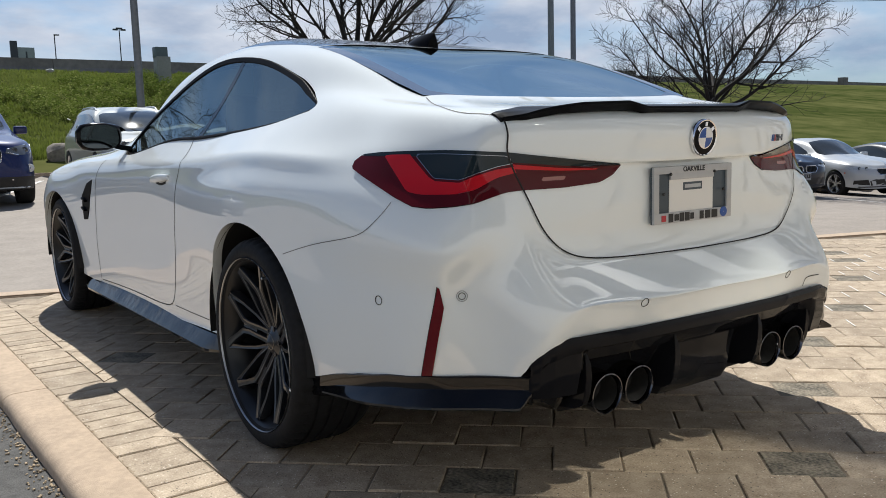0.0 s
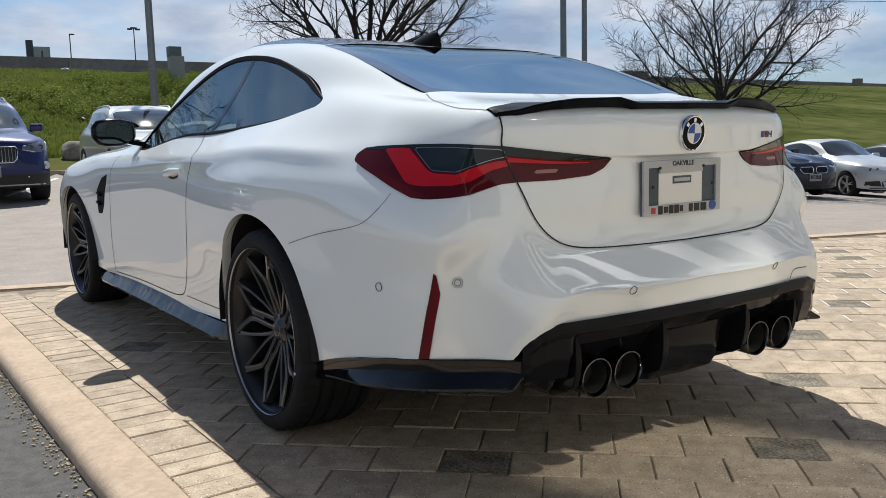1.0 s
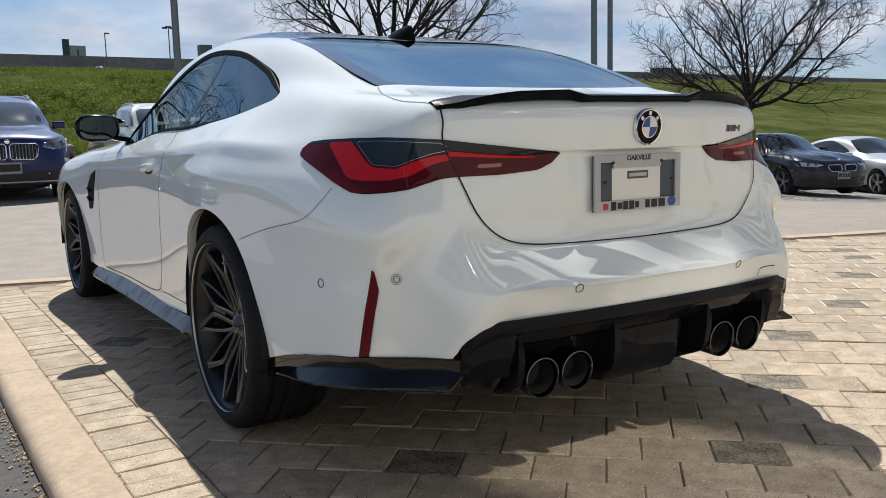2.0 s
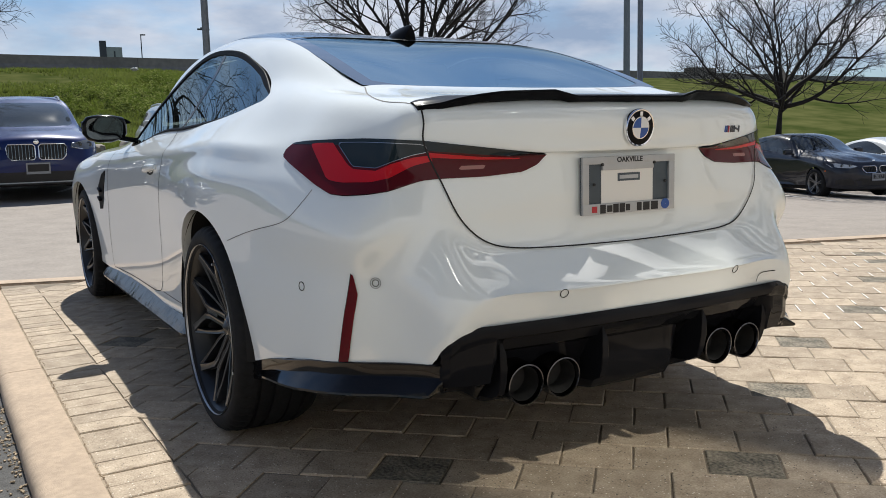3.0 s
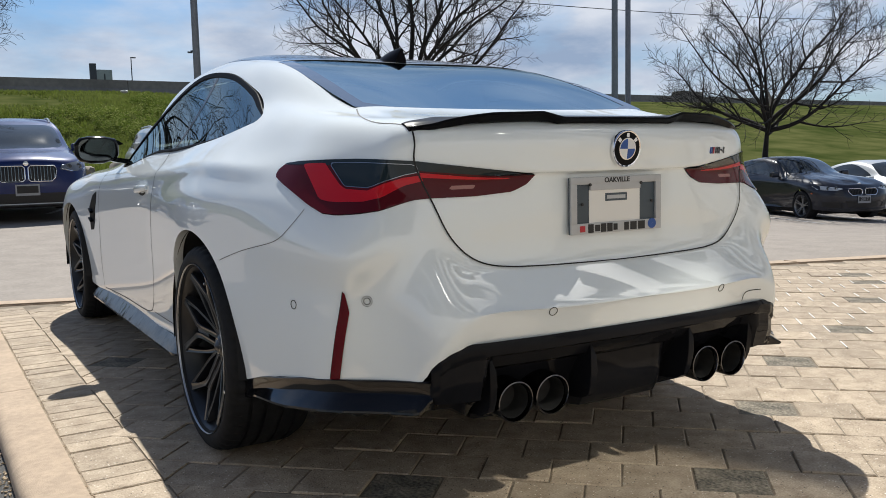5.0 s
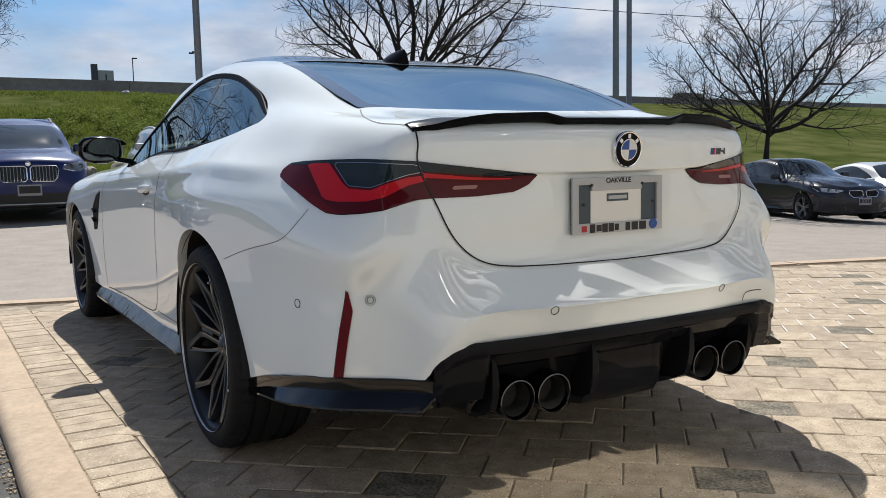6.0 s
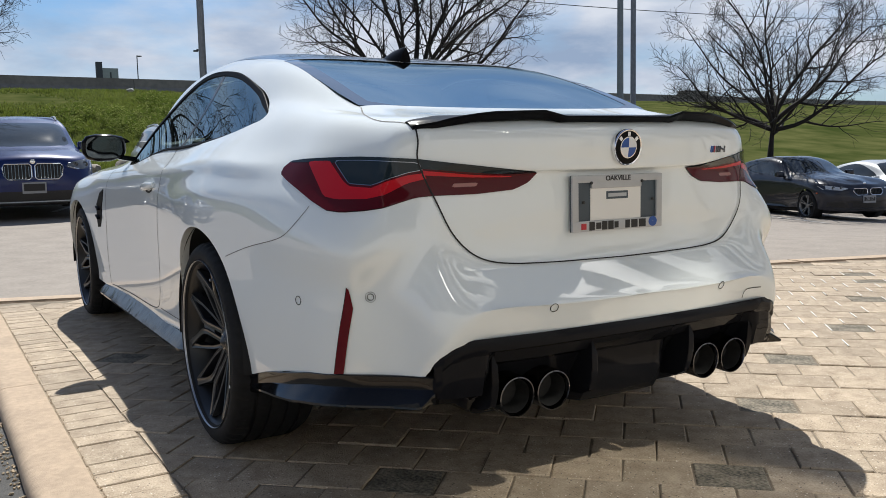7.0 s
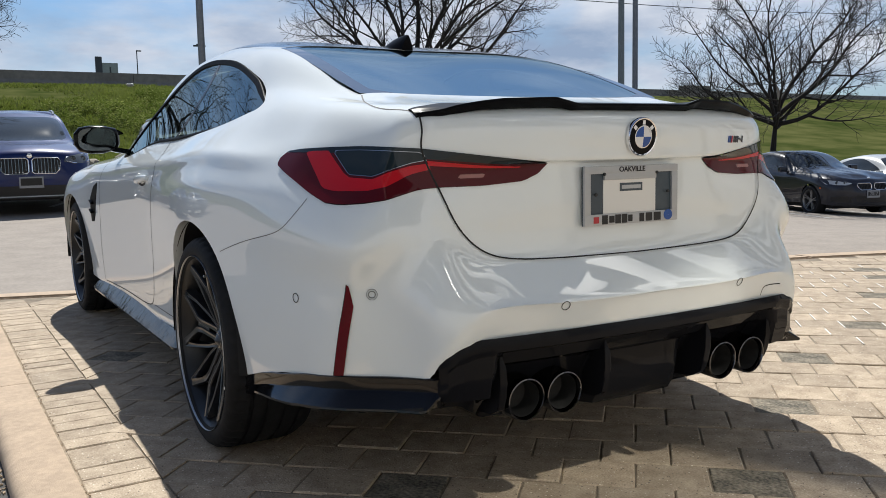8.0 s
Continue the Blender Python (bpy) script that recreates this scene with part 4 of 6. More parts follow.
for s in (-1, 1):
    wheel_parts(s, 1.06, .285, .338)
    wheel_parts(s, 3.93, .275, .336)
    for y, r in ((1.11, .398), (3.93, .39)):
        bm = lathe_bm([(r - .012, s * .93 * (1 if y > 2 else 1.0) - s * .012), (r, s * .90), (r, s * .50), (.02, s * .50)], 64, "x", None, Matrix.Translation((0, y, .338)))
        bmesh.ops.delete(bm, geom=[v for v in bm.verts if v.co.z < .27], context="VERTS")
        part("wheel_well", bm, LINER, coupe, "dark wheel well liner")
        rr = r - .012
        lip = []
        for k in range(49):
            t = math.pi * (-.02 + 1.04 * k / 48)
            lip.append((s * .94, y + rr * math.cos(t), .338 + rr * math.sin(t)))
        rows = []
        for q in lip:
            hit = SKIN.ray_cast(Vector((s * 1.4, q[1], q[2])), Vector((-s, 0, 0)))[0]
            if hit:
                rows.append([(hit.x, q[1], q[2]), (hit.x - s * .012, q[1], q[2]), (hit.x - s * .035, q[1] + (q[1] - y) * .015, q[2] + (q[2] - .338) * .015)])
        part("arch_lip", loft_bm(rows, None, False, False), PAINT_WHITE, coupe)

# underside, sills and side skirts
part("underbody", box_bm((1.30, 3.9, .10), (0, 2.45, .245), .02), LINER, coupe, "dark underbody panels")
for s in (1, -1):
    rings = []
    for y in np.linspace(1.49, 3.55, 40):
        f = min(1, (y - 1.49) / .12) * min(1, (3.55 - y) / .12)
        o = .034 * f
        rings.append([(s * .835, y, .275), (s * .862, y, .268), (s * (.868 + o * .5), y, .243), (s * (.872 + o), y, .224 - .01 * f), (s * (.870 + o), y, .214 - .01 * f), (s * .86, y, .205), (s * .80, y, .19)])
    part("side_skirt", loft_bm(rings), SKIRT_BLACK, coupe, "gloss black side skirt blade", smooth=30)
    # door handle
    dr = doors[0] if s > 0 else doors[1]
    rings = []
    for k in range(15):
        f = k / 14
        y = 1.945 + .235 * f
        c, n = on_skin((s * .885, y, .842 - .016 * f), .006 + .013 * math.sin(math.pi * min(1, max(0, f * 1.02))) ** .5)
        h = .0165 * (.5 + .5 * math.sin(math.pi * (.08 + .84 * f)))
        rings.append([c + n * (.007 * math.cos(t) if math.cos(t) > 0 else .03 * math.cos(t)) + Vector((0, 0, h * math.sin(t))) for t in np.linspace(0, 2 * math.pi, 12, endpoint=False)])
    part("door_handle", loft_bm(rings), PAINT_WHITE, dr, smooth=60)
    # dark strip laid on the door paints the shade of the handle's recess
    ribbon("handle_recess", [(.888, 1.99, .822), (.888, 2.06, .812), (.886, 2.13, .818)], .010, SEAM_SHADE, dr, .0006, 20, sides=(s,))
    # fender vent
    v = part_sheet("fender_vent", (vent if s > 0 else vent.mirrored()).moved(.002).thick(.02), TRIM_MATTE, coupe, "gloss black fender vent", normals=False)
    for yy, zz in ((3.345, .690), (3.360, .640)):
        c, n = on_skin((s * .89, yy, zz), .006)
        part("vent_blade", box_bm((.022, .060, .010), c, .003, 2, None, pose(0, 0, 0, 14, 0, 0)), SPOILER_BLACK, v)
    # wing mirror
    rings = []
    for x, z0, z1, y0, y1 in ((.838, .985, 1.050, 2.755, 2.80), (.855, .962, 1.068, 2.735, 2.83), (.91, .946, 1.080, 2.725, 2.86), (.97, .946, 1.080, 2.725, 2.838), (1.02, .957, 1.070, 2.728, 2.795), (1.044, .988, 1.042, 2.736, 2.765)):
        cy, cz, hy, hz = (y0 + y1) / 2, (z0 + z1) / 2, (y1 - y0) / 2, (z1 - z0) / 2
        rings.append([(s * x, cy + hy * math.copysign(abs(math.cos(t)) ** .6, math.cos(t)), cz + hz * math.copysign(abs(math.sin(t)) ** .6, math.sin(t))) for t in np.linspace(0, 2 * math.pi, 24, endpoint=False)])
    mirror = part("wing_mirror", loft_bm(rings), MIRROR_BLACK, coupe, "gloss black wing mirror", smooth=50)
    ring = [(s * (.945 + .084 * math.copysign(abs(math.cos(t)) ** .6, math.cos(t))), 2.7225, 1.013 + .053 * math.copysign(abs(math.sin(t)) ** .6, math.sin(t))) for t in np.linspace(0, 2 * math.pi, 32, endpoint=False)]
    part("mirror_pane", loft_bm([ring, [(x, y + .006, z) for x, y, z in ring]]), MIRROR_GLASS, mirror, "mirror glass")
    part("mirror_arm", loft_bm([[(s * x, y + a, z + b) for a, b in ((-.03, -.012), (.03, -.012), (.03, .012), (-.03, .012))] for x, y, z in ((.79, 2.80, .952), (.85, 2.79, .962), (.90, 2.785, .975))]), GLOSS_BLACK, mirror)
    part("mirror_tip", loft_bm([[(s * x, y + a, z + b) for a, b in ((-.02, -h), (.02, -h), (.02, h), (-.02, h))] for x, y, z, h in ((.905, 2.77, 1.046, .026), (.865, 2.77, 1.045, .020), (.838, 2.775, 1.045, .011), (.818, 2.78, 1.040, .003))]), GLOSS_BLACK, mirror)

# roof aerial
rings = []
for k in range(14):
    f = k / 13
    y = 1.365 + .16 * f
    z0 = SKIN.ray_cast(Vector((0, y, 2)), Vector((0, 0, -1)))[0].z
    h = .058 * max(0.02, (1 - f)) ** .6 * (1 if f > .03 else .95)
    w = .040 * math.sin(math.pi * (.16 + .74 * f)) ** .6
    lean = -.012 * (1 - f) ** 2
    rings.append([(w * math.cos(t) * (1 - .62 * max(0, math.sin(t)) ** 1.6), y + lean * max(0, math.sin(t)), z0 - .006 + (h + .006) * max(0, math.sin(t))) for t in np.linspace(-.1, math.pi + .1, 15)])
part("roof_aerial", loft_bm(rings), SPOILER_BLACK, coupe, "black shark fin roof aerial", smooth=60)

# cabin
cabin = part("cabin_floor", box_bm((1.5, 2.6, .3), (0, 2.1, .45), .05), INTERIOR, coupe, "dark cabin floor")
# made wider than needed to block sun entering by the side glass
part("parcel_shelf", box_bm((1.52, .46, .03), (0, .95, .975), .01), INTERIOR, coupe, "dark parcel shelf")
# unseen panel added to stop sun leaking through the boot
part("boot_light_block", box_bm((1.10, .46, .02), (0, .45, .50), .005, 1), LINER, coupe, "unseen dark panel that blocks light in the boot")
part("dashboard", box_bm((1.35, .45, .30), (0, 3.05, .80), .08, 4), INTERIOR, coupe, "dark dashboard")


def seat(x, y, name):
    bm = box_bm((.50, .52, .18), (x, y + .30, .62), .06, 4)
    box_bm((.48, .14, .62), (x, y, .86), .06, 4, bm, pose(0, 0, 0, 12))
    st = part(name, bm, INTERIOR, coupe, "dark leather bucket seat")
    part("headrest", box_bm((.27, .10, .19), (x, y - .10, 1.19), .045, 4), CABIN_GREY, st)


for x in (-.36, .36):
    seat(x, 2.05, "seat")
    bm = box_bm((.48, .45, .16), (x, 1.45, .60), .06, 4)
    box_bm((.50, .12, .50), (x, 1.14, .84), .05, 4, bm, pose(0, 0, 0, 18))
    st = part("rear_seat", bm, INTERIOR, coupe, "dark leather rear seat")
    part("headrest", box_bm((.26, .09, .13), (x, 1.06, 1.085), .04, 4), CABIN_GREY, st)
part("steering_wheel", lathe_bm([(.172 + .015 * math.cos(t), .015 * math.sin(t)) for t in np.linspace(0, 2 * math.pi, 10)], 40, "y", None, Matrix.Translation((-.36, 2.78, .90)) @ pose(0, 0, 0, 22)), INTERIOR, coupe, "black steering wheel")

# ---- ground: one sheet of car park, verge and bank ----
def smooth01(v):
    v = np.clip(v, 0, 1)
    return v * v * (3 - 2 * v)


def lot(x, y):
    """Along and across the car park, which lies askew to the coupe."""
    return .945 * x - .327 * y, .327 * x + .945 * y


def ground_z(x, y):
    a, b = lot(x, y)
    z = (.12 - .062 * np.maximum(0, a + .5) * np.where(a > 22, 22 / np.maximum(a, 1), 1)) * smooth01((b - 4.6) / 6)
    start = np.maximum((20.3 - .327 * x) / .945, 4)
    hill = smooth01(np.clip((y - start) / np.maximum(69 - start, 8), 0, 1) * .93)
    z = z * (1 - hill) + 6.35 * hill
    z = z + (.03 + .014 * np.clip(b - 10, 0, 12) + .20 * smooth01((b - 18.1) / 1.6)) * smooth01((3 - a) / 4) * smooth01((b - 4.6) / 6) * (1 - hill)
    z = z + .14 * smooth01((b - 17.95) / .06) * (1 - hill) - .034
    return z + np.where((x < -1.53) & (b < 4.5), -.02, 0.0)


ASPHALT_PALE = material("sun_bleached_asphalt", (0.274, 0.240, 0.208), 0.85, vary=0.15, scale=30, bump=0.25, bump_scale=180)
ASPHALT_DARK = material("dark_asphalt", (0.085, 0.083, 0.08), 0.9, vary=0.35, scale=160, bump=0.6, bump_scale=220)
JOINT = material("joint_sand", (0.21, 0.172, 0.128), 0.95, vary=0.3, scale=90, bump=0.4)
KERB = material("cast_concrete_kerb", (0.45, 0.347, 0.252), 0.85, vary=0.16, scale=45, bump=0.35, bump_scale=260)
GRASS = material("grass_ground", (0.07, 0.11, 0.03), 0.95, scale=.6, spread=((0.040, 0.056, 0.015), (0.125, 0.128, 0.048)), bump=0.8, bump_scale=8, Specular_IOR_Level=0.0)
SAND = material("kerb_sand", (0.33, 0.27, 0.20), 0.95, vary=0.3, scale=70, bump=0.4)
EARTH = material("dry_earth", (0.36, 0.28, 0.19), 0.95, vary=0.3, scale=60, bump=0.5)

xs = np.concatenate([np.linspace(-140, -12, 26), np.linspace(-11, 30, 110), np.linspace(32, 320, 70)])
ys = np.concatenate([np.linspace(-60, -6, 14), np.linspace(-5, 26, 120), np.linspace(27, 75, 60), np.linspace(80, 420, 18)])
gx, gy = np.meshgrid(xs, ys)
gz = ground_z(gx, gy)
gz = np.where(gy > 75, 6.0, gz)
verts = np.column_stack([gx.ravel(), gy.ravel(), gz.ravel()])
w = len(xs)
faces = [(r * w + c, r * w + c + 1, (r + 1) * w + c + 1, (r + 1) * w + c) for r in range(len(ys) - 1) for c in range(w - 1)]
me = bpy.data.meshes.new("ground")
me.from_pydata(verts.tolist(), [], faces)
for m_ in (ASPHALT_PALE, GRASS):
    me.materials.append(m_)
mid = verts[np.array(faces)].mean(1)
_, fb = lot(mid[:, 0], mid[:, 1])
me.polygons.foreach_set("material_index", (fb > 18.0).astype(int).tolist())
set_smooth(me)
ground = tagged(new("ground", me), "pale car park asphalt rising to a grassy bank", kind="structure")


def flat_strip(name, corners, z0, z1, mat, label, bevel=0.006):
    """A slab over a four-cornered plan."""
    bm = bmesh.new()
    low, high = [bm.verts.new((x, y, z0)) for x, y in corners], [bm.verts.new((x, y, z1)) for x, y in corners]
    bm.faces.new(low[::-1])
    bm.faces.new(high)
    for k in range(4):
        bm.faces.new((low[k], low[(k + 1) % 4], high[(k + 1) % 4], high[k]))
    bmesh.ops.bevel(bm, geom=[e for e in bm.edges if all(v.co.z > (z0 + z1) / 2 for v in e.verts)], offset=bevel, segments=4, affect="EDGES")
    return tagged(part(name, bm, mat, smooth=30), label, kind="structure")


def road_edge(x, back=0.0):
    """y of the paving's far edge."""
    return (4.13 + back - .327 * x) / .945


# bed under the paving, dark drive beside it
flat_strip("paving_bed", [(-1.36, -9), (9.5, -9), (9.5, road_edge(9.5, -.05)), (-1.36, road_edge(-1.36, -.05))], -.12, -.0048, JOINT, "sandy bed under the paving stones", .001)
flat_strip("side_drive", [(-4.6, -9), (-1.50, -9), (-1.50, road_edge(-1.53)), (-4.6, road_edge(-4.6))], -.14, -.045, ASPHALT_DARK, "dark worn asphalt drive beside the kerb")
KERB_SWAY = .0115           # the kerb's slant against the coupe, sideways per metre


def kerb_shift(y):
    return -KERB_SWAY * (y - 1.9)


for y0, y1 in ((-9, -.752), (-.747, 2.222), (2.227, road_edge(-1.44))):
    rings = []
    for y in np.linspace(y0, y1, 24):
        end = min(1, (y - y0) / .03, (y1 - y) / .03) if y0 > -8 else 1
        drop = .004 * (1 - max(0, end)) + .0016 * noise.noise(Vector((1.3, y * 3, 0)))
        left = .0035 * noise.noise(Vector((7.1, y * 4, 0)))
        turn_in = [(-1.515 + left + .042 * (1 - math.cos(q)), -.030 + .042 * math.sin(q)) for q in np.linspace(0, math.pi / 2, 6)]
        prof = [(-1.517 + left, -.16)] + turn_in + [(-1.42, .0125), (-1.352, .012), (-1.346, .009), (-1.344, .003), (-1.344, -.16)]
        rings.append([(x + kerb_shift(y), y, z - drop) for x, z in prof])
    tagged(part("kerb", loft_bm(rings), KERB, smooth=35), "pale cast concrete kerb", kind="structure")
for k in range(5):
    x0, x1 = -1.525 + 3.0 * k, -1.525 + 3.0 * (k + 1) - .008
    flat_strip("edge_kerb", [(x0, road_edge(x0)), (x1, road_edge(x1)), (x1, road_edge(x1, .17)), (x0, road_edge(x0, .17))], -.16, .004, KERB, "flush concrete kerb along the car park", .010)
# sand and crumbs along the kerb
flat_strip("sand_joint", [(-1.345 + kerb_shift(-9), -9), (-1.335 + kerb_shift(-9), -9), (-1.335 + kerb_shift(4.6), 4.6), (-1.345 + kerb_shift(4.6), 4.6)], -.05, -.0035, SAND, "sandy joint between kerb and paving", .001)
# dry debris between kerb and drive
bm = bmesh.new()
rnd = random.Random(4)
for k in range(700):
    y = rnd.uniform(-.6, 3.2)
    x = -1.520 + kerb_shift(y) - abs(rnd.gauss(0, .035))
    s = rnd.uniform(.002, .0075)
    box_bm((s, s * rnd.uniform(.5, 2.4), s * .6), (x, y, -.043 + s * .25), 0, 1, bm, pose(0, 0, 0, rnd.uniform(-20, 20), rnd.uniform(-20, 20), rnd.uniform(0, 180)))
for k in range(200):
    s_ = rnd.uniform(.0015, .0042)
    box_bm((s_, s_ * rnd.uniform(.6, 2.2), s_ * .6), (-1.340 + rnd.gauss(0, .009), rnd.uniform(-.6, 3.0), .001), 0, 1, bm, pose(0, 0, 0, rnd.uniform(-20, 20), 0, rnd.uniform(0, 180)))
tagged(part("debris", bm, EARTH, smooth=0), "dry leaf and gravel debris along the kerb", "debris", kind="stuff")

# lot kerb by the verge
for k in range(12):
    a0, a1 = -26 + 5 * k, -26 + 5 * k + 4.98
    pts = [(.945 * a + .327 * b, -.327 * a + .945 * b) for a, b in ((a0, 17.9), (a1, 17.9), (a1, 18.06), (a0, 18.06))]
    bm = bmesh.new()
    zz = [.12 - .062 * max(0, a + .5) * (22 / max(a, 1) if a > 22 else 1) - .034 + .14 * float(smooth01((3 - a) / 4)) for a in (a0, a1, a1, a0)]
    low, high = [bm.verts.new((x, y, z - .1)) for (x, y), z in zip(pts, zz)], [bm.verts.new((x, y, z + .15)) for (x, y), z in zip(pts, zz)]
    bm.faces.new(low[::-1])
    bm.faces.new(high)
    for q in range(4):
        bm.faces.new((low[q], low[(q + 1) % 4], high[(q + 1) % 4], high[q]))
    bmesh.ops.bevel(bm, geom=bm.edges[:], offset=.02, segments=2, affect="EDGES")
    tagged(part("verge_kerb", bm, KERB), "concrete kerb along the grass verge", kind="structure")
# parking lines
LINE_WHITE = material("worn_line_paint", (0.62, 0.61, 0.58), 0.8, vary=0.25, scale=40)
for a in (-7.2, -4.4, -1.6, 1.2, 4.0, 6.8, 9.6, 12.4, 15.2, 18.0):
    bm = bmesh.new()
    cells = []
    for b in np.linspace(12.6, 17.6, 12):
        cells.append([bm.verts.new((.945 * q + .327 * b, -.327 * q + .945 * b, float(ground_z(np.array(.945 * q + .327 * b), np.array(-.327 * q + .945 * b))) + .006)) for q in (a - .05, a + .05)])
    for p, q in zip(cells, cells[1:]):
        bm.faces.new((p[0], p[1], q[1], q[0]))
    tagged(part("parking_line", bm, LINE_WHITE, smooth=0), "worn white parking line", kind="structure")

# ---- the bank's retaining wall and what stands beyond ----
WALL_GREY = material("barrier_concrete", (0.215, 0.192, 0.165), 0.9, vary=0.22, scale=3, bump=0.3)
STEEL_GREY = material("galvanised_steel", (0.22, 0.23, 0.24), 0.55, 0.5, vary=0.15, scale=12)
DARK_STEEL = material("dark_painted_steel", (0.055, 0.06, 0.065), 0.55, 0.2)
CABINET_BEIGE = material("cabinet_beige", (0.30, 0.30, 0.255), 0.6, vary=0.1, scale=8)
HOOD_GREEN = material("hood_grey_green", (0.11, 0.14, 0.14), 0.5, vary=0.1, scale=8)
UTILITY = material("utility_grey", (0.30, 0.33, 0.31), 0.6, vary=0.1, scale=8)
for k in range(32):
    x = -60 + 12 * k
    bm = loft_bm([[(xx, 66.5 + .055 * xx + y, z) for y, z in ((-.35, 5.7), (-.35, 6.25), (-.18, 6.5), (-.12, 7.12), (.12, 7.12), (.2, 6.4), (.3, 5.7))] for xx in (x, x + 11.96)])
    tagged(part("barrier_wall", bm, WALL_GREY, smooth=20), "weathered concrete motorway barrier", kind="structure")


def far_post(name, x, y, z, h, r, mat, label, category):
    t = thing(name, label, category, m=Matrix.Translation((x, y, z)))
    part("pole", lathe_bm([(r * 1.5, 0), (r * 1.5, .25), (r, .3), (r * .8, h)], 14, "z"), mat, t)
    return t


# tall lamp posts of the car park
for x, y, h, r in ((4.4, 20.3, 8.4, .095), (15.6, 16.8, 8.4, .085)):
    z = float(ground_z(np.array(x), np.array(y)))
    t = far_post("street_lamp", x, y, z - .02, h, r, STEEL_GREY, "tall grey steel lamp post on the verge", "lamp post")
    part("base", lathe_bm([(.22, -.1), (.22, .35), (.20, .38), (.05, .38)], 18, "z"), KERB, t, "concrete foot")
    part("lamp_head", box_bm((.9, .35, .12), (.5, 0, h), .04, 3), DARK_STEEL, t, "flat lamp head")
t = far_post("utility_pole", 46.7, 51.7, 3.2, 18, .27, STEEL_GREY, "very tall grey steel pole beyond the bank", "pole")
# motorway furniture
t = far_post("road_sign", 14.8, 92.4, 6.0, 4.0, .12, DARK_STEEL, "back of a motorway sign with dark pillar", "sign")
part("panel", box_bm((1.5, .12, 3.0), (.0, 0, 2.9), .02), UTILITY, t)
part("pillar", box_bm((.62, .4, 5.0), (-1.08, .1, 2.5), .03), DARK_STEEL, t)
t = far_post("motorway_lamp", 42.4, 160, 6.0, 14.9, .11, DARK_STEEL, "far slender motorway lamp with twin heads", "lamp post")
for side in (-1, 1):
    part("lamp_head", box_bm((.85, .4, .30), (side * .68, 0, 14.78), .06), DARK_STEEL, t)
part("lamp_mount", box_bm((1.1, .25, .30), (0, 0, 15.0), .05), DARK_STEEL, t)
t = far_post("motorway_lamp", 17.2, 91, 6.0, 5.6, .06, DARK_STEEL, "far slender motorway lamp with single arm", "lamp post")
part("lamp_head", box_bm((.5, .2, .12), (.2, 0, 5.55), .03), DARK_STEEL, t)
t = thing("utility_box", "grey green utility cabinet on the grassy bank", "cabinet", m=Matrix.Translation((14.4, 49.8, float(ground_z(np.array(14.4), np.array(49.8))))))
part("cabinet", box_bm((.80, .7, 1.7), (.02, 0, .75), .03), CABINET_BEIGE, t)
part("cabinet_door", box_bm((.70, .02, 1.2), (.02, -.36, .85), .01), CABINET_BEIGE, t)
part("hood", box_bm((.72, .6, .60), (-.06, 0, 1.85), .05), HOOD_GREEN, t, "grey-green steel hood")
t = thing("roadside_block", "low dark concrete block behind the barrier", "block", m=Matrix.Translation((76.0, 71.5, 6.0)))
part("block", box_bm((4.0, 1.2, 1.75), (0, 0, .85), .05), WALL_GREY, t)
t = thing("roadside_block", "low dark concrete block behind the barrier", "block", m=Matrix.Translation((124.0, 71.5, 6.0)))
part("block", box_bm((1.2, 1.0, 1.6), (0, 0, .8), .05), WALL_GREY, t)
bm = tube_bm([(20 + 7.5 * k, 52, 12.2 + .0006 * (7.5 * k - 15) ** 2) for k in range(14)], .03, 5)
tagged(part("overhead_cable", bm, DARK_STEEL), "thin dark overhead cable", "cable")
# rocks on the verge, one pale and far up the bank
LITTER = (10.25, 59.8)
ROCK = material("grey_boulder", (0.27, 0.24, 0.20), 0.9, vary=0.3, scale=14, bump=0.7, bump_scale=20)
for x, y, sx, sy, sz, tilt in ((2.74, 20.0, .74, .4, .32, 8), (1.42, 20.2, .46, .36, .24, -5), (5.2, 18.2, .5, .4, .22, 3), (-2.2, 20.6, .6, .4, .25, 2), (LITTER[0], LITTER[1], .30, .2, .16, 0)):
    bm = bmesh.new()
    bmesh.ops.create_icosphere(bm, subdivisions=3, radius=1)
    for v in bm.verts:
        n = noise.noise(v.co * 1.7 + Vector((x, y, 0))) * .28 + noise.noise(v.co * 5 + Vector((x, y, 3))) * .07
        c = v.co * (1 + n)
        v.co = Vector((max(-.85, min(.85, c.x)) * sx, max(-.8, min(.8, c.y)) * sy, max(-.7, min(.72, c.z)) * sz))
    ob = part("boulder", bm, ROCK, smooth=30)
    ob.matrix_basis = pose(x, y, float(ground_z(np.array(x), np.array(y))) + sz * .55, 0, 0, tilt - 19)
    tagged(ob, "flat-topped grey boulder on the grass verge", "rock", "verge boulders")

# ---- bare trees ----
BARK = material("dark_bark", (0.015, 0.0125, 0.011), 0.9, vary=0.35, scale=30, bump=0.5)


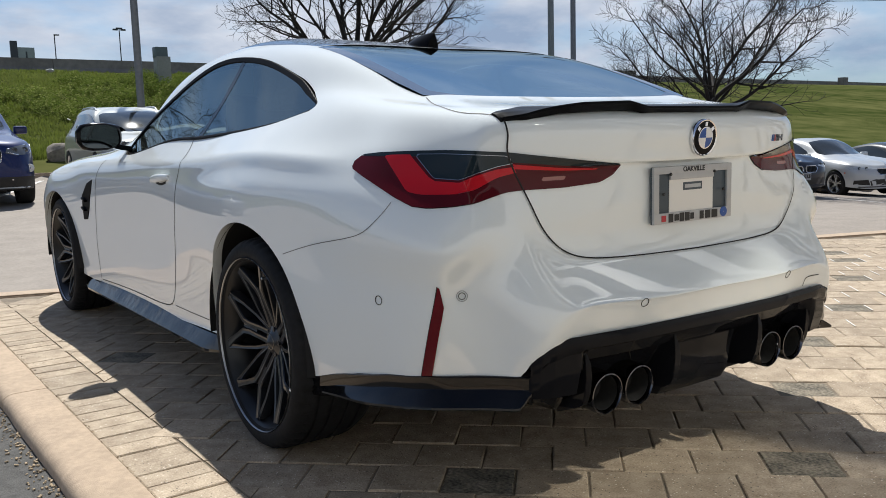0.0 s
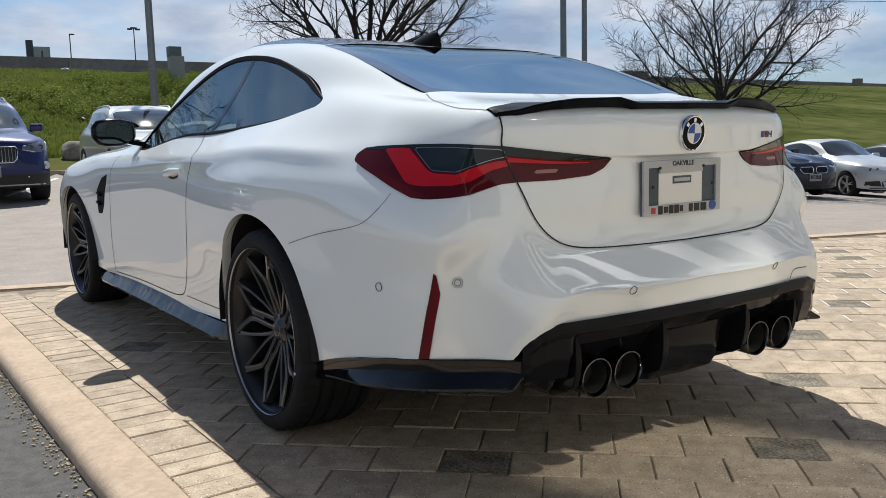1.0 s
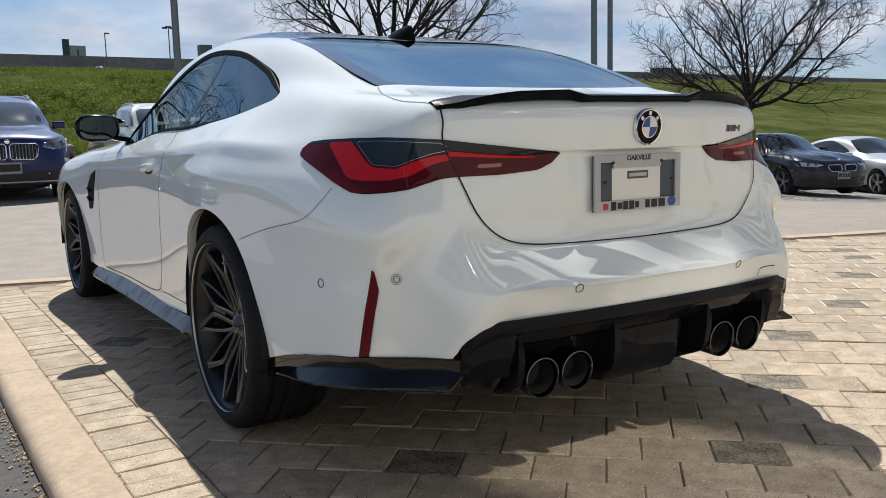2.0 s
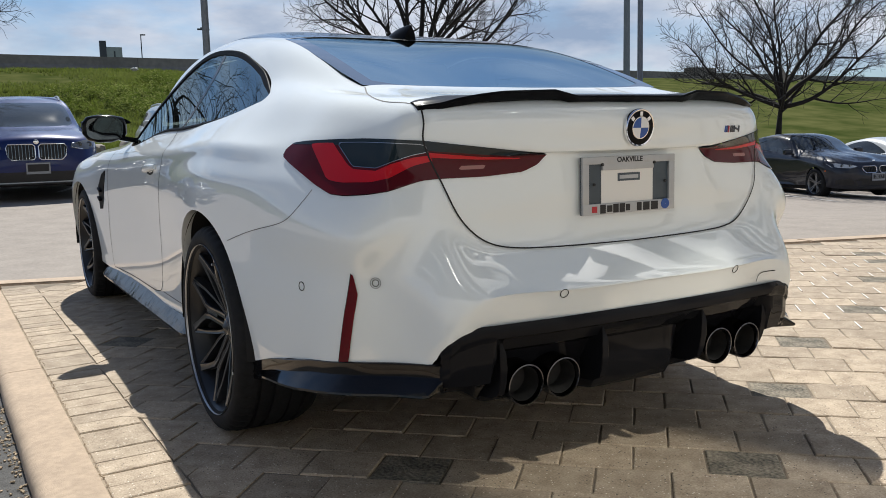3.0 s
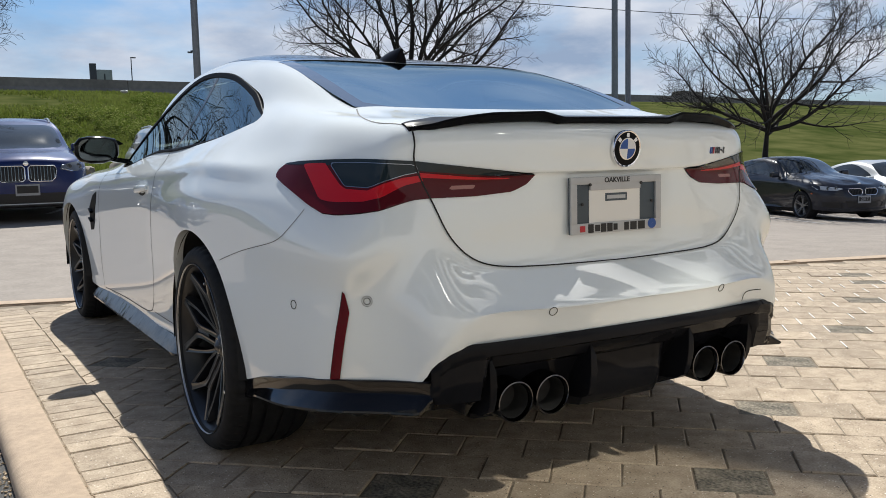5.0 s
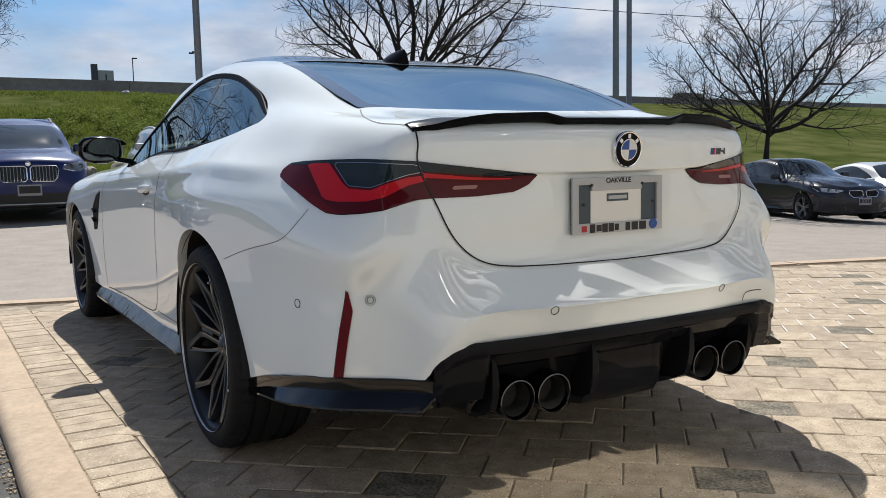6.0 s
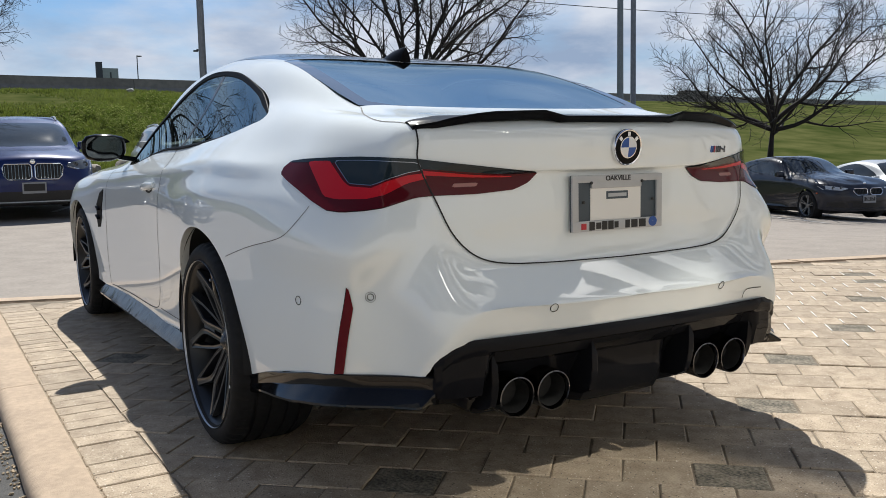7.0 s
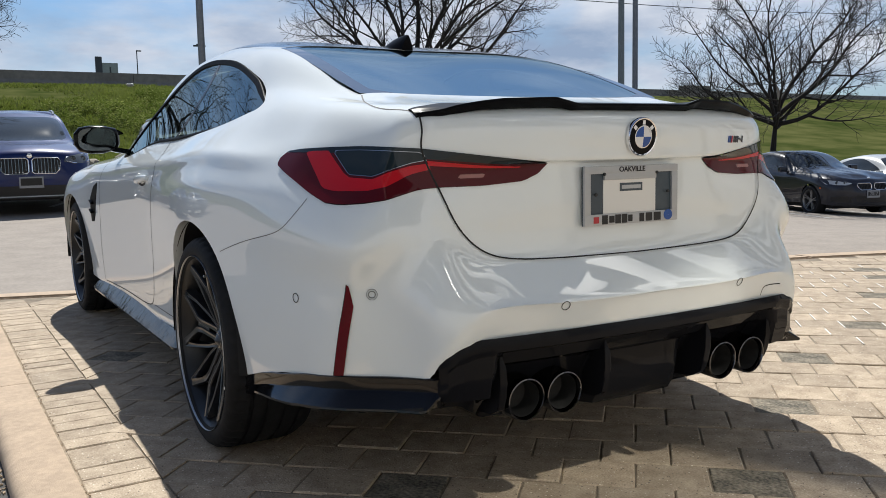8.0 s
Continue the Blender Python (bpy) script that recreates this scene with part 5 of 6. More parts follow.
def branch_tree(seed, height, fork, reach, thick, lean=0.0):
    """Lines of a bare tree: (points, radii, level). Limbs fan out of the fork to a broad crown, each with side branches all along it and ever finer twigs."""
    rnd, lines = random.Random(seed), []
    high = height - fork

    def grow(p, d, length, r, level, lift):
        n = (4, 13, 9, 7, 5)[level]
        sway = (.02, .11, .11, .10, .10)[level]
        pts, rad, side = [p], [r], []
        spin = rnd.uniform(0, 6.28)
        for k in range(n):
            f = (k + 1) / n
            d = (d + sway * Vector((rnd.gauss(0, 1), rnd.gauss(0, 1), rnd.gauss(0, .8))) + Vector((0, 0, lift))).normalized()
            p = p + d * (length / n)
            pts.append(p)
            rad.append(max((.01, .008, .0055, .0042, .0036)[level], r * (1 - .80 * f ** .8)))
            if level and level < 4 and f > .16 and rnd.random() < (0, .95, .94, .82)[level]:
                side.append((p, d, rad[-1], f, spin + k * 2.5))
        lines.append((pts, rad, level))
        for q, dd, rr, f, turn in side:
            nd = Matrix.Rotation(turn + rnd.uniform(-.5, .5), 3, dd) @ (Matrix.Rotation(rnd.uniform(.55, .95), 3, dd.orthogonal().normalized()) @ dd)
            long_ = length * (1.12 - f * .72) * rnd.uniform(.34, .58) * (1.0, 1.0, 1.1, 1.25)[level]
            grow(q, nd, max(long_, .2), max(rr * .68, .0050), level + 1, (0, 0, .04, .045, .04)[level + 1])

    grow(Vector((0, 0, -.1)), Vector((lean, 0, 1)).normalized(), fork + .1, thick, 0, 0)
    top = lines[0][0][-1]
    count = 13
    for k in range(count):
        f = (k + .5) / count
        th = 1.38 * f ** .62
        turn = 2.399 * k + rnd.uniform(-.3, .3)
        long_ = 1 / math.sqrt((math.cos(th) / high) ** 2 + (math.sin(th) / reach) ** 2)
        d = Vector((math.sin(th) * math.cos(turn), math.sin(th) * math.sin(turn), math.cos(th)))
        grow(top - Vector((0, 0, .55 * f * rnd.uniform(.5, 1))), d, long_ * rnd.uniform(.9, 1.06), thick * rnd.uniform(.26, .44), 1, .012 + .016 * f)
    return lines


def tubes(lines, seg):
    verts, faces = [], []
    for pts, rad, level in lines:
        n = seg if level < 3 else 4 if level < 4 else 3
        up = None
        rings = []
        for i, p in enumerate(pts):
            d = (pts[min(i + 1, len(pts) - 1)] - pts[max(i - 1, 0)]).normalized()
            up = d.orthogonal() if up is None else (up - d * up.dot(d))
            up.normalize()
            sd = d.cross(up)
            rings.append(len(verts))
            for k in range(n):
                t = 2 * math.pi * k / n
                verts.append(p + rad[i] * (math.cos(t) * up + math.sin(t) * sd))
        for a, b in zip(rings, rings[1:]):
            faces += [(a + k, a + (k + 1) % n, b + (k + 1) % n, b + k) for k in range(n)]
    return [tuple(v) for v in verts], faces


def bare_tree(seed, x, y, height, fork, reach, thick, turn=0.0, lean=0.0):
    t = thing("tree", "bare dark tree with fine twigs on the grass verge", "tree", "verge trees", pose(x, y, float(ground_z(np.array(x), np.array(y))), 0, 0, turn))
    lines = branch_tree(seed, height, fork, reach, thick, lean)
    pieces = [("trunk", [q for q in lines if q[2] == 0])] + [("limb", [q]) for q in lines if q[2] == 1] + [("crown", [q for q in lines if q[2] > 1])]
    for name, some in pieces:
        v, f = tubes(some, 8)
        me = bpy.data.meshes.new(name)
        me.from_pydata(v, [], f)
        me.materials.append(BARK)
        set_smooth(me)
        ob = new(name, me)
        ob.parent = t
    return t


bare_tree(11, 9.65, 18.9, 8.6, 2.7, 4.5, .19, 30)
bare_tree(5, 16.65, 13.0, 6.9, 2.36, 3.05, .165, 80)
bare_tree(23, -1.85, 21.5, 8.1, 3.3, 3.3, .11, 0)

# ---- weeds and tall grass on verge and bank ----
WEED = material("weed_leaf", (0.08, 0.14, 0.03), 0.8, scale=.8, spread=((0.085, 0.105, 0.026), (0.42, 0.40, 0.17)), Specular_IOR_Level=0.0)


def let_through(mat, colour, much):
    """Leaves let part of the light through."""
    wn = mat.node_tree
    leaf_through, leaf_mix = wn.nodes.new("ShaderNodeBsdfTranslucent"), wn.nodes.new("ShaderNodeMixShader")
    leaf_through.inputs[0].default_value, leaf_mix.inputs[0].default_value = (*colour, 1), much
    wn.links.new(wn.nodes["Principled BSDF"].outputs[0], leaf_mix.inputs[1])
    wn.links.new(leaf_through.outputs[0], leaf_mix.inputs[2])
    wn.links.new(leaf_mix.outputs[0], wn.nodes["Material Output"].inputs[0])


let_through(WEED, (0.16, 0.21, 0.032), 0.36)
TURF = material("turf_blade", (0.07, 0.09, 0.02), 0.9, scale=.45, spread=((0.058, 0.082, 0.022), (0.175, 0.175, 0.070)), Specular_IOR_Level=0.0)
let_through(TURF, (0.12, 0.15, 0.03), 0.35)


def tufts(name, count, area, height, seed, label, blades=6, mat=WEED):
    """Many small blade tufts in one mesh, thicker where the noise is high."""
    rs = np.random.RandomState(seed)
    x, y = rs.uniform(area[0], area[1], count), area[2] + (area[3] - area[2]) * rs.uniform(0, 1, count) ** 1.5
    _, b = lot(x, y)
    lush = np.array([noise.noise(Vector((u * .16, v * .16, 2.0))) for u, v in zip(x, y)])
    keep = (b > 20.0 + rs.uniform(0, 1, count)) & (lush > -.25 + rs.uniform(-.2, .2, count))
    x, y, lush = x[keep], y[keep], lush[keep]
    z = ground_z(x, y)
    verts, faces = [], []
    for px, py, pz, lu in zip(x, y, z, lush):
        h = height * (.45 + .8 * max(0, lu + .25) + rs.uniform(0, .35))
        for k in range(blades):
            t, wide = rs.uniform(0, 6.28), h * rs.uniform(.05, .13)
            dx, dy = math.cos(t), math.sin(t)
            ox, oy = rs.uniform(-.3, .3) * h * 1.2, rs.uniform(-.3, .3) * h * 1.2
            lx, ly, hh = rs.uniform(-.35, .35) * h, rs.uniform(-.35, .35) * h, h * rs.uniform(.6, 1.05)
            i = len(verts)
            verts += [(px + ox - dx * wide, py + oy - dy * wide, pz - .03), (px + ox + dx * wide, py + oy + dy * wide, pz - .03), (px + ox + lx * .5 + dx * wide, py + oy + ly * .5 + dy * wide, pz + hh * .62), (px + ox + lx, py + oy + ly, pz + hh)]
            faces += [(i, i + 1, i + 2), (i, i + 2, i + 3)]
    me = bpy.data.meshes.new(name)
    me.from_pydata(verts, [], faces)
    me.materials.append(mat)
    tagged(new(name, me), label, "grass", kind="stuff")


tufts("tall_weeds", 30000, (-10, 22, 19.5, 62), .25, 3, "tall green weeds over the grassy bank", 9)
tufts("short_grass", 30000, (12, 75, 6, 62), .04, 6, "short green grass on the mown bank", 3, TURF)
tufts("verge_grass", 6000, (-8, 12, 17.5, 22), .12, 9, "short grass on the verge", 5, TURF)


def thicket(name, spots, seed, label):
    """Leafy weeds and low bushes: upright stems set with many small leaves, in one mesh."""
    rs = np.random.RandomState(seed)
    verts, faces = [], []
    for x, y, wide, high in spots:
        for _ in range(int(26 * wide)):
            t, far = rs.uniform(0, 6.28), wide * rs.uniform(0, 1) ** .6
            px, py = x + far * math.cos(t), y + far * math.sin(t)
            pz = float(ground_z(np.array(px), np.array(py)))
            top = high * (1 - .55 * (far / wide) ** 2) * rs.uniform(.6, 1.1)
            for _ in range(int(30 * top) + 8):
                h = top * rs.uniform(.08, 1) ** .8
                wx, wy = px + rs.normal(0, .12), py + rs.normal(0, .12)
                a, size = rs.uniform(0, 6.28), rs.uniform(.05, .12)
                ux, uy, uz = size * math.cos(a), size * math.sin(a), size * rs.uniform(-.5, .9)
                vx, vy = -.45 * size * math.sin(a), .45 * size * math.cos(a)
                i = len(verts)
                verts += [(wx, wy, pz + h), (wx + ux * .5 + vx, wy + uy * .5 + vy, pz + h + uz * .5), (wx + ux, wy + uy, pz + h + uz), (wx + ux * .5 - vx, wy + uy * .5 - vy, pz + h + uz * .5 + size * .2)]
                faces.append((i, i + 1, i + 2, i + 3))
    me = bpy.data.meshes.new(name)
    me.from_pydata(verts, [], faces)
    me.materials.append(BUSH_LEAF)
    tagged(new(name, me), label, "bush", kind="stuff")


BUSH_LEAF = material("bush_leaf", (0.10, 0.15, 0.03), 0.7, scale=1.0, spread=((0.075, 0.100, 0.024), (0.34, 0.36, 0.12)), Specular_IOR_Level=0.0)
let_through(BUSH_LEAF, (0.11, 0.17, 0.03), 0.28)
bush_rnd = random.Random(31)
spots = [(bush_rnd.uniform(8.2, 14.8), bush_rnd.uniform(38, 50), bush_rnd.uniform(.6, 1.3), bush_rnd.uniform(.5, 1.15)) for _ in range(44)]
spots += [(bush_rnd.uniform(3.2, 9.0), bush_rnd.uniform(34, 46), bush_rnd.uniform(.5, 1.0), bush_rnd.uniform(.4, .9)) for _ in range(34)]
spots += [(16.4 + bush_rnd.gauss(0, .35), 13.0 + bush_rnd.gauss(0, .35), .4, .62) for _ in range(6)]
thicket("bushes", spots, 8, "leafy green bushes and tall weeds on the bank")
# bits of pale litter caught in the weeds
LITTER_WHITE = material("pale_plastic_litter", (0.66, 0.65, 0.60), 0.6, vary=0.15, scale=20)
for k, (x, y, size) in enumerate(((5.55, 33.6, .07), (5.95, 33.0, .06), (10.36, 60.0, .30))):
    bm = bmesh.new()
    bmesh.ops.create_icosphere(bm, subdivisions=2, radius=size)
    for v in bm.verts:
        v.co += v.co.normalized() * size * .5 * noise.noise(v.co * 9 + Vector((k * 3, 0, 0)))
        v.co.z *= .45
    ob = part("litter", bm, LITTER_WHITE, smooth=0)
    ob.matrix_basis = pose(x, y, float(ground_z(np.array(x), np.array(y))) + size * .4 + (.25 if k < 2 else 0), 10, 20, 40 * k)
    tagged(ob, "crumpled pale plastic litter in the weeds", "litter", "litter on the bank")

# ---- unseen showroom front behind the camera, guessed from reflections and shaped for them ----
PANEL = material("pale_facade_panel", (0.55, 0.56, 0.57), 0.5, vary=0.05, scale=2)
STONE = material("beige_facade_stone", (0.50, 0.49, 0.46), 0.8, vary=0.10, scale=6)
PANE = material("facade_glass", (0.05, 0.065, 0.075), 0.05, 0.0, 0.0)
facade = thing("showroom", "pale panelled showroom front over a beige stone base", "building", m=Matrix.Translation((0, -4.9, 0)))


def facade_bays(bays, m, low, foot):
    """Columns at (place along, width), with tall panes between them and a pane or a white panel below; m: where the wall starts."""
    made = []
    for k, (x, wide) in enumerate(bays):
        made.append(part("column", box_bm((wide, .5, 13.2), (x, .03, 6.6), .02), PANEL, facade))
        if k + 1 < len(bays):
            x1, w1 = bays[k + 1]
            a0, a1 = x + wide / 2, x1 - w1 / 2
            made.append(part("panel", box_bm((a1 - a0, .3, low), ((a0 + a1) / 2, -.06, foot + low / 2), .01, 1), PANEL, facade))
            made.append(part("pane", box_bm((a1 - a0, .05, 11.95 - foot - low), ((a0 + a1) / 2, -.15, (11.95 + foot + low) / 2), .005, 1), PANE, facade))
    span, mid_ = bays[-1][0] - bays[0][0], (bays[-1][0] + bays[0][0]) / 2
    made.append(part("base_wall", box_bm((span, .4, foot), (mid_, -.1, foot / 2), .02), STONE, facade, "beige stone base"))
    made.append(part("wall", box_bm((span, .4, 1.2), (mid_, -.1, 12.6), .02), PANEL, facade))
    made.append(part("roof", box_bm((span, 7, .3), (mid_, -3.8, 13.35), .05), PANEL, facade))
    for ob in made:
        ob.matrix_basis = m


# plain front, and an added wing turned to the paving; its broad white fins stripe the bumper
facade_bays([(-13.0, .35), (-7.6, .35), (-2.2, .35), (3.2, .35)], Matrix(), 1.2, 2.4)
facade_bays([(.6 + 1.7 * k, .66) for k in range(8)], pose(3.0, 0, 0, 0, 0, 30), 1.2, 1.1)

# ---- parked cars: the same kind of smooth form, stretched to each body ----
# the SUV's length lines from sill to roof; each from the tail's middle round the flank to the nose's middle
SUV_LINES = []


def suv_line(*points):
    SUV_LINES.append(points)


suv_line((0, .10, .30), (.45, .11, .30), (.80, .20, .30), (.88, .5, .28), (.90, .95, .26), (.89, 1.6, .24), (.89, 2.3, .24), (.89, 2.95, .24), (.90, 3.6, .26), (.87, 4.05, .26), (.74, 4.32, .25), (.42, 4.40, .24), (0, 4.42, .24))
suv_line((0, .02, .47), (.45, .03, .47), (.82, .16, .47), (.90, .5, .47), (.915, .95, .48), (.895, 1.6, .45), (.893, 2.3, .44), (.895, 2.95, .45), (.915, 3.6, .48), (.89, 4.05, .46), (.77, 4.34, .45), (.44, 4.43, .45), (0, 4.445, .45))
suv_line((0, 0, .66), (.45, .02, .66), (.82, .15, .66), (.90, .5, .67), (.912, .95, .68), (.90, 1.6, .66), (.90, 2.3, .65), (.90, 2.95, .66), (.91, 3.6, .67), (.88, 4.05, .66), (.76, 4.32, .66), (.44, 4.42, .66), (0, 4.44, .66))
suv_line((0, .05, .86), (.45, .07, .86), (.81, .20, .86), (.885, .5, .86), (.90, .95, .86), (.90, 1.6, .84), (.898, 2.3, .83), (.895, 2.95, .83), (.893, 3.6, .83), (.855, 4.05, .82), (.72, 4.27, .81), (.42, 4.38, .81), (0, 4.41, .81))
suv_line((0, .08, 1.0), (.45, .10, 1.0), (.79, .23, 1.0), (.86, .5, .995), (.875, .95, .99), (.88, 1.6, .97), (.875, 2.3, .955), (.87, 2.95, .94), (.84, 3.6, .925), (.79, 4.0, .905), (.66, 4.20, .89), (.39, 4.33, .885), (0, 4.37, .885))
suv_line((0, .12, 1.08), (.43, .14, 1.08), (.75, .28, 1.08), (.82, .52, 1.075), (.84, .95, 1.065), (.845, 1.6, 1.05), (.84, 2.3, 1.03), (.825, 2.95, 1.01), (.75, 3.5, .985), (.66, 3.9, .955), (.55, 4.08, .935), (.33, 4.22, .935), (0, 4.26, .94))
suv_line((0, .16, 1.15), (.42, .19, 1.15), (.72, .33, 1.15), (.79, .55, 1.14), (.81, .95, 1.125), (.815, 1.6, 1.105), (.81, 2.3, 1.085), (.79, 2.9, 1.06), (.68, 3.35, 1.03), (.55, 3.65, 1.01), (.45, 3.8, 1.0), (.27, 3.95, .99), (0, 4.0, .995))
suv_line((0, .22, 1.25), (.40, .25, 1.25), (.67, .38, 1.25), (.74, .6, 1.24), (.765, .97, 1.225), (.775, 1.6, 1.205), (.77, 2.2, 1.19), (.75, 2.75, 1.16), (.69, 3.10, 1.09), (.55, 3.33, 1.06), (.44, 3.43, 1.055), (.25, 3.5, 1.05), (0, 3.53, 1.05))
suv_line((0, .30, 1.38), (.37, .33, 1.38), (.61, .45, 1.38), (.68, .66, 1.375), (.705, 1.0, 1.365), (.715, 1.6, 1.355), (.71, 2.15, 1.345), (.695, 2.58, 1.31), (.655, 2.80, 1.245), (.55, 2.98, 1.22), (.43, 3.06, 1.215), (.24, 3.12, 1.21), (0, 3.14, 1.21))
suv_line((0, .36, 1.50), (.34, .39, 1.50), (.56, .50, 1.495), (.615, .7, 1.495), (.64, 1.05, 1.495), (.65, 1.6, 1.49), (.645, 2.05, 1.475), (.635, 2.35, 1.44), (.605, 2.50, 1.395), (.51, 2.62, 1.385), (.40, 2.68, 1.38), (.22, 2.72, 1.38), (0, 2.74, 1.38))
suv_line((0, .42, 1.555), (.30, .45, 1.55), (.48, .56, 1.55), (.535, .76, 1.555), (.56, 1.1, 1.56), (.57, 1.6, 1.555), (.565, 1.98, 1.54), (.55, 2.18, 1.51), (.525, 2.28, 1.475), (.44, 2.36, 1.47), (.34, 2.40, 1.47), (.19, 2.43, 1.47), (0, 2.44, 1.47))
suv_line((0, .7, 1.59), (.2, .72, 1.588), (.32, .80, 1.588), (.36, .95, 1.592), (.38, 1.2, 1.595), (.39, 1.5, 1.592), (.38, 1.75, 1.58), (.36, 1.9, 1.56), (.34, 1.97, 1.54), (.28, 2.02, 1.54), (.22, 2.05, 1.54), (.12, 2.07, 1.54), (0, 2.08, 1.54))
suv_line((0, .9, 1.60), (0, .95, 1.60), (0, 1.02, 1.60), (0, 1.1, 1.60), (0, 1.25, 1.602), (0, 1.4, 1.602), (0, 1.52, 1.60), (0, 1.6, 1.595), (0, 1.65, 1.59), (0, 1.68, 1.588), (0, 1.7, 1.585), (0, 1.72, 1.585), (0, 1.73, 1.585))
SUV_FORM = whole_form(SUV_LINES, 150, 80)
SUV_SCREEN = [(-.1, 3.49), (.25, 3.46), (.43, 3.39), (.57, 3.28), (.655, 3.10), (.63, 2.80), (.585, 2.50), (.51, 2.43), (.35, 2.47), (-.1, 2.51)]
SUV_SIDE = [(3.02, 1.09), (2.5, 1.105), (1.6, 1.125), (.9, 1.15), (.58, 1.18), (.60, 1.24), (.80, 1.42), (1.1, 1.46), (1.6, 1.46), (2.1, 1.44), (2.4, 1.385), (2.7, 1.27)]
SUV_REAR = [(-.1, 1.08), (.70, 1.09), (.60, 1.49), (-.1, 1.52)]
COARSE = whole_form(LINES, 150, 64)
DARK_PANE = material("dark_car_glass", (0.030, 0.036, 0.042), 0.06, 0.0, 0.2)
LAMP_CLEAR = material("headlamp_lens", (0.50, 0.53, 0.56), 0.12, 0.2, 1.0)
LAMP_DARK = material("dark_headlamp_lens", (0.16, 0.17, 0.18), 0.10, 0.3, 0.5)
GRILLE_DARK = material("dark_grille", (0.010, 0.010, 0.011), 0.5)
TRIM_GREY = material("grey_plastic_trim", (0.014, 0.014, 0.016), 0.6)
ALLOY = material("silver_alloy", (0.55, 0.56, 0.57), 0.3, 0.9)
ALLOY_DARK = material("dark_silver_alloy", (0.22, 0.225, 0.235), 0.35, 0.8)
PLATE_PALE = material("pale_plate", (0.30, 0.31, 0.33), 0.5)
AMBER = material("amber_marker", (0.55, 0.10, 0.01), 0.3)


def car_paint(name, colour):
    return material(name, colour, 0.35, 0.15, 0.8, Coat_Roughness=0.05, Coat_IOR=1.42, Specular_IOR_Level=0.2)


def parked_car(name, label, paint, size, at, heading, tall=False, group="", alloy=None):
    """A parked car seen from its nose. size: length, width, height; at: where the nose's middle stands; heading: degrees, of its front."""
    length, wide, high = size
    alloy = alloy or ALLOY
    t = thing(name, label, "car", group, pose(at[0], at[1], float(ground_z(np.array(at[0]), np.array(at[1]))) + .004, 0, 0, heading - 90))
    sx, sy = wide / 1.886, length / 4.80

    def grown(p):
        """The SUV's form at this car's size, its nose's middle at the origin."""
        p = np.array(p, float)
        return np.stack([p[..., 0] * wide / 1.83, (p[..., 1] - 4.445) * length / 4.445, p[..., 2] * high / 1.602], -1)

    def lowered(p):
        """From the coupe's form to this body; the nose's middle comes to the origin, the front looks along y."""
        p = np.array(p, float)
        x, y, z = p[..., 0], p[..., 1], p[..., 2]
        lift = .015 if tall else .0
        zz = np.where(z < .93, z * (1.06 if tall else 1.0) + lift, .93 * (1.06 if tall else 1.0) + lift + (z - .93) * ((high - .93 * (1.06 if tall else 1.0) - lift) / .461))
        fat = 1 + (.17 if tall else .08) * smooth01((z - .93) / .38)
        return np.stack([x * sx * fat, (y - 4.80) * sy + (.16 if tall else 0) * smooth01((z - 1.0) / .35), zz], -1)

    warp = grown if tall else lowered
    if tall:
        sx, sy = wide / 1.83, length / 4.445

    def laid(s):
        """A piece of the warped form, with fresh normals."""
        return Sheet(warp(s.p), s.n * np.array([1 / sx, 1 / sy, 1]), s.faces)
    rest = SUV_FORM if tall else COARSE
    r, axles = (.385, (.95, 3.60)) if tall else (.36, (1.07, 3.93))
    for y in axles:
        d = r - np.hypot(rest.p[:, 1] - y, (rest.p[:, 2] - (.345 if tall else .32)))
        _, rest = rest.cut(np.where(rest.p[:, 0] > .5, d, -1))
    if tall:
        screen, rest = rest.cut(np.where(rest.p[:, 1] > 2.2, above(rest, SUV_SCREEN, 1.0), -1))
        window, rest = rest.cut(flank(rest, SUV_SIDE, .55))
        rear, rest = rest.cut(np.where(rest.p[:, 1] < .75, inside(SUV_REAR, rest.p[:, [0, 2]]), -1))
    else:
        window, rest = rest.cut(flank(rest, SIDE_WINDOW, .45))
        rear, rest = rest.cut(above(rest, REAR_GLASS, 1.05))
        screen, rest = rest.cut(above(rest, WINDSCREEN, .97))
    if tall:
        rest, cladding = rest.cut(rest.p[:, 2] - .42)
        part_sheet("cladding", laid(cladding.both()), TRIM_GREY, t, "dark plastic lower cladding")
    body = part_sheet("body", laid(rest.both()), paint, t)
    part_sheet("windscreen", laid(screen.both()), DARK_PANE, t, "dark reflecting windscreen")
    part_sheet("rear_window", laid(rear.both()), DARK_PANE, t)
    for s in (window, window.mirrored()):
        part_sheet("side_window", laid(s), DARK_PANE, t)
    outer = whole_suv if tall else whole_coarse
    tree = BVHTree.FromPolygons(warp(outer.p).tolist(), outer.faces)

    def nose(x, z, lift=0.0):
        """A place on the front, straight ahead of x, z."""
        hit, n, _, _ = tree.ray_cast(Vector((x, 2, z)), Vector((0, -1, 0)))
        if hit is None:
            hit, n = Vector((x, -.4, z)), Vector((0, 1, 0))
        return hit + Vector((0, lift, 0))

    def front_patch(nm, outline, mat, parent, lift, label="", deep=.03):
        """A plate over the front within an outline (x, z)."""
        fine = [(x0 + (x1 - x0) * k / 4, z0 + (z1 - z0) * k / 4) for (x0, z0), (x1, z1) in zip(outline, outline[1:] + outline[:1]) for k in range(4)]
        cx, cz = sum(q[0] for q in outline) / len(outline), sum(q[1] for q in outline) / len(outline)
        bm = bmesh.new()
        rings = [[bm.verts.new(nose(cx + (x - cx) * f, cz + (z - cz) * f, lift)) for x, z in fine] for f in (.3, .65, 1)]
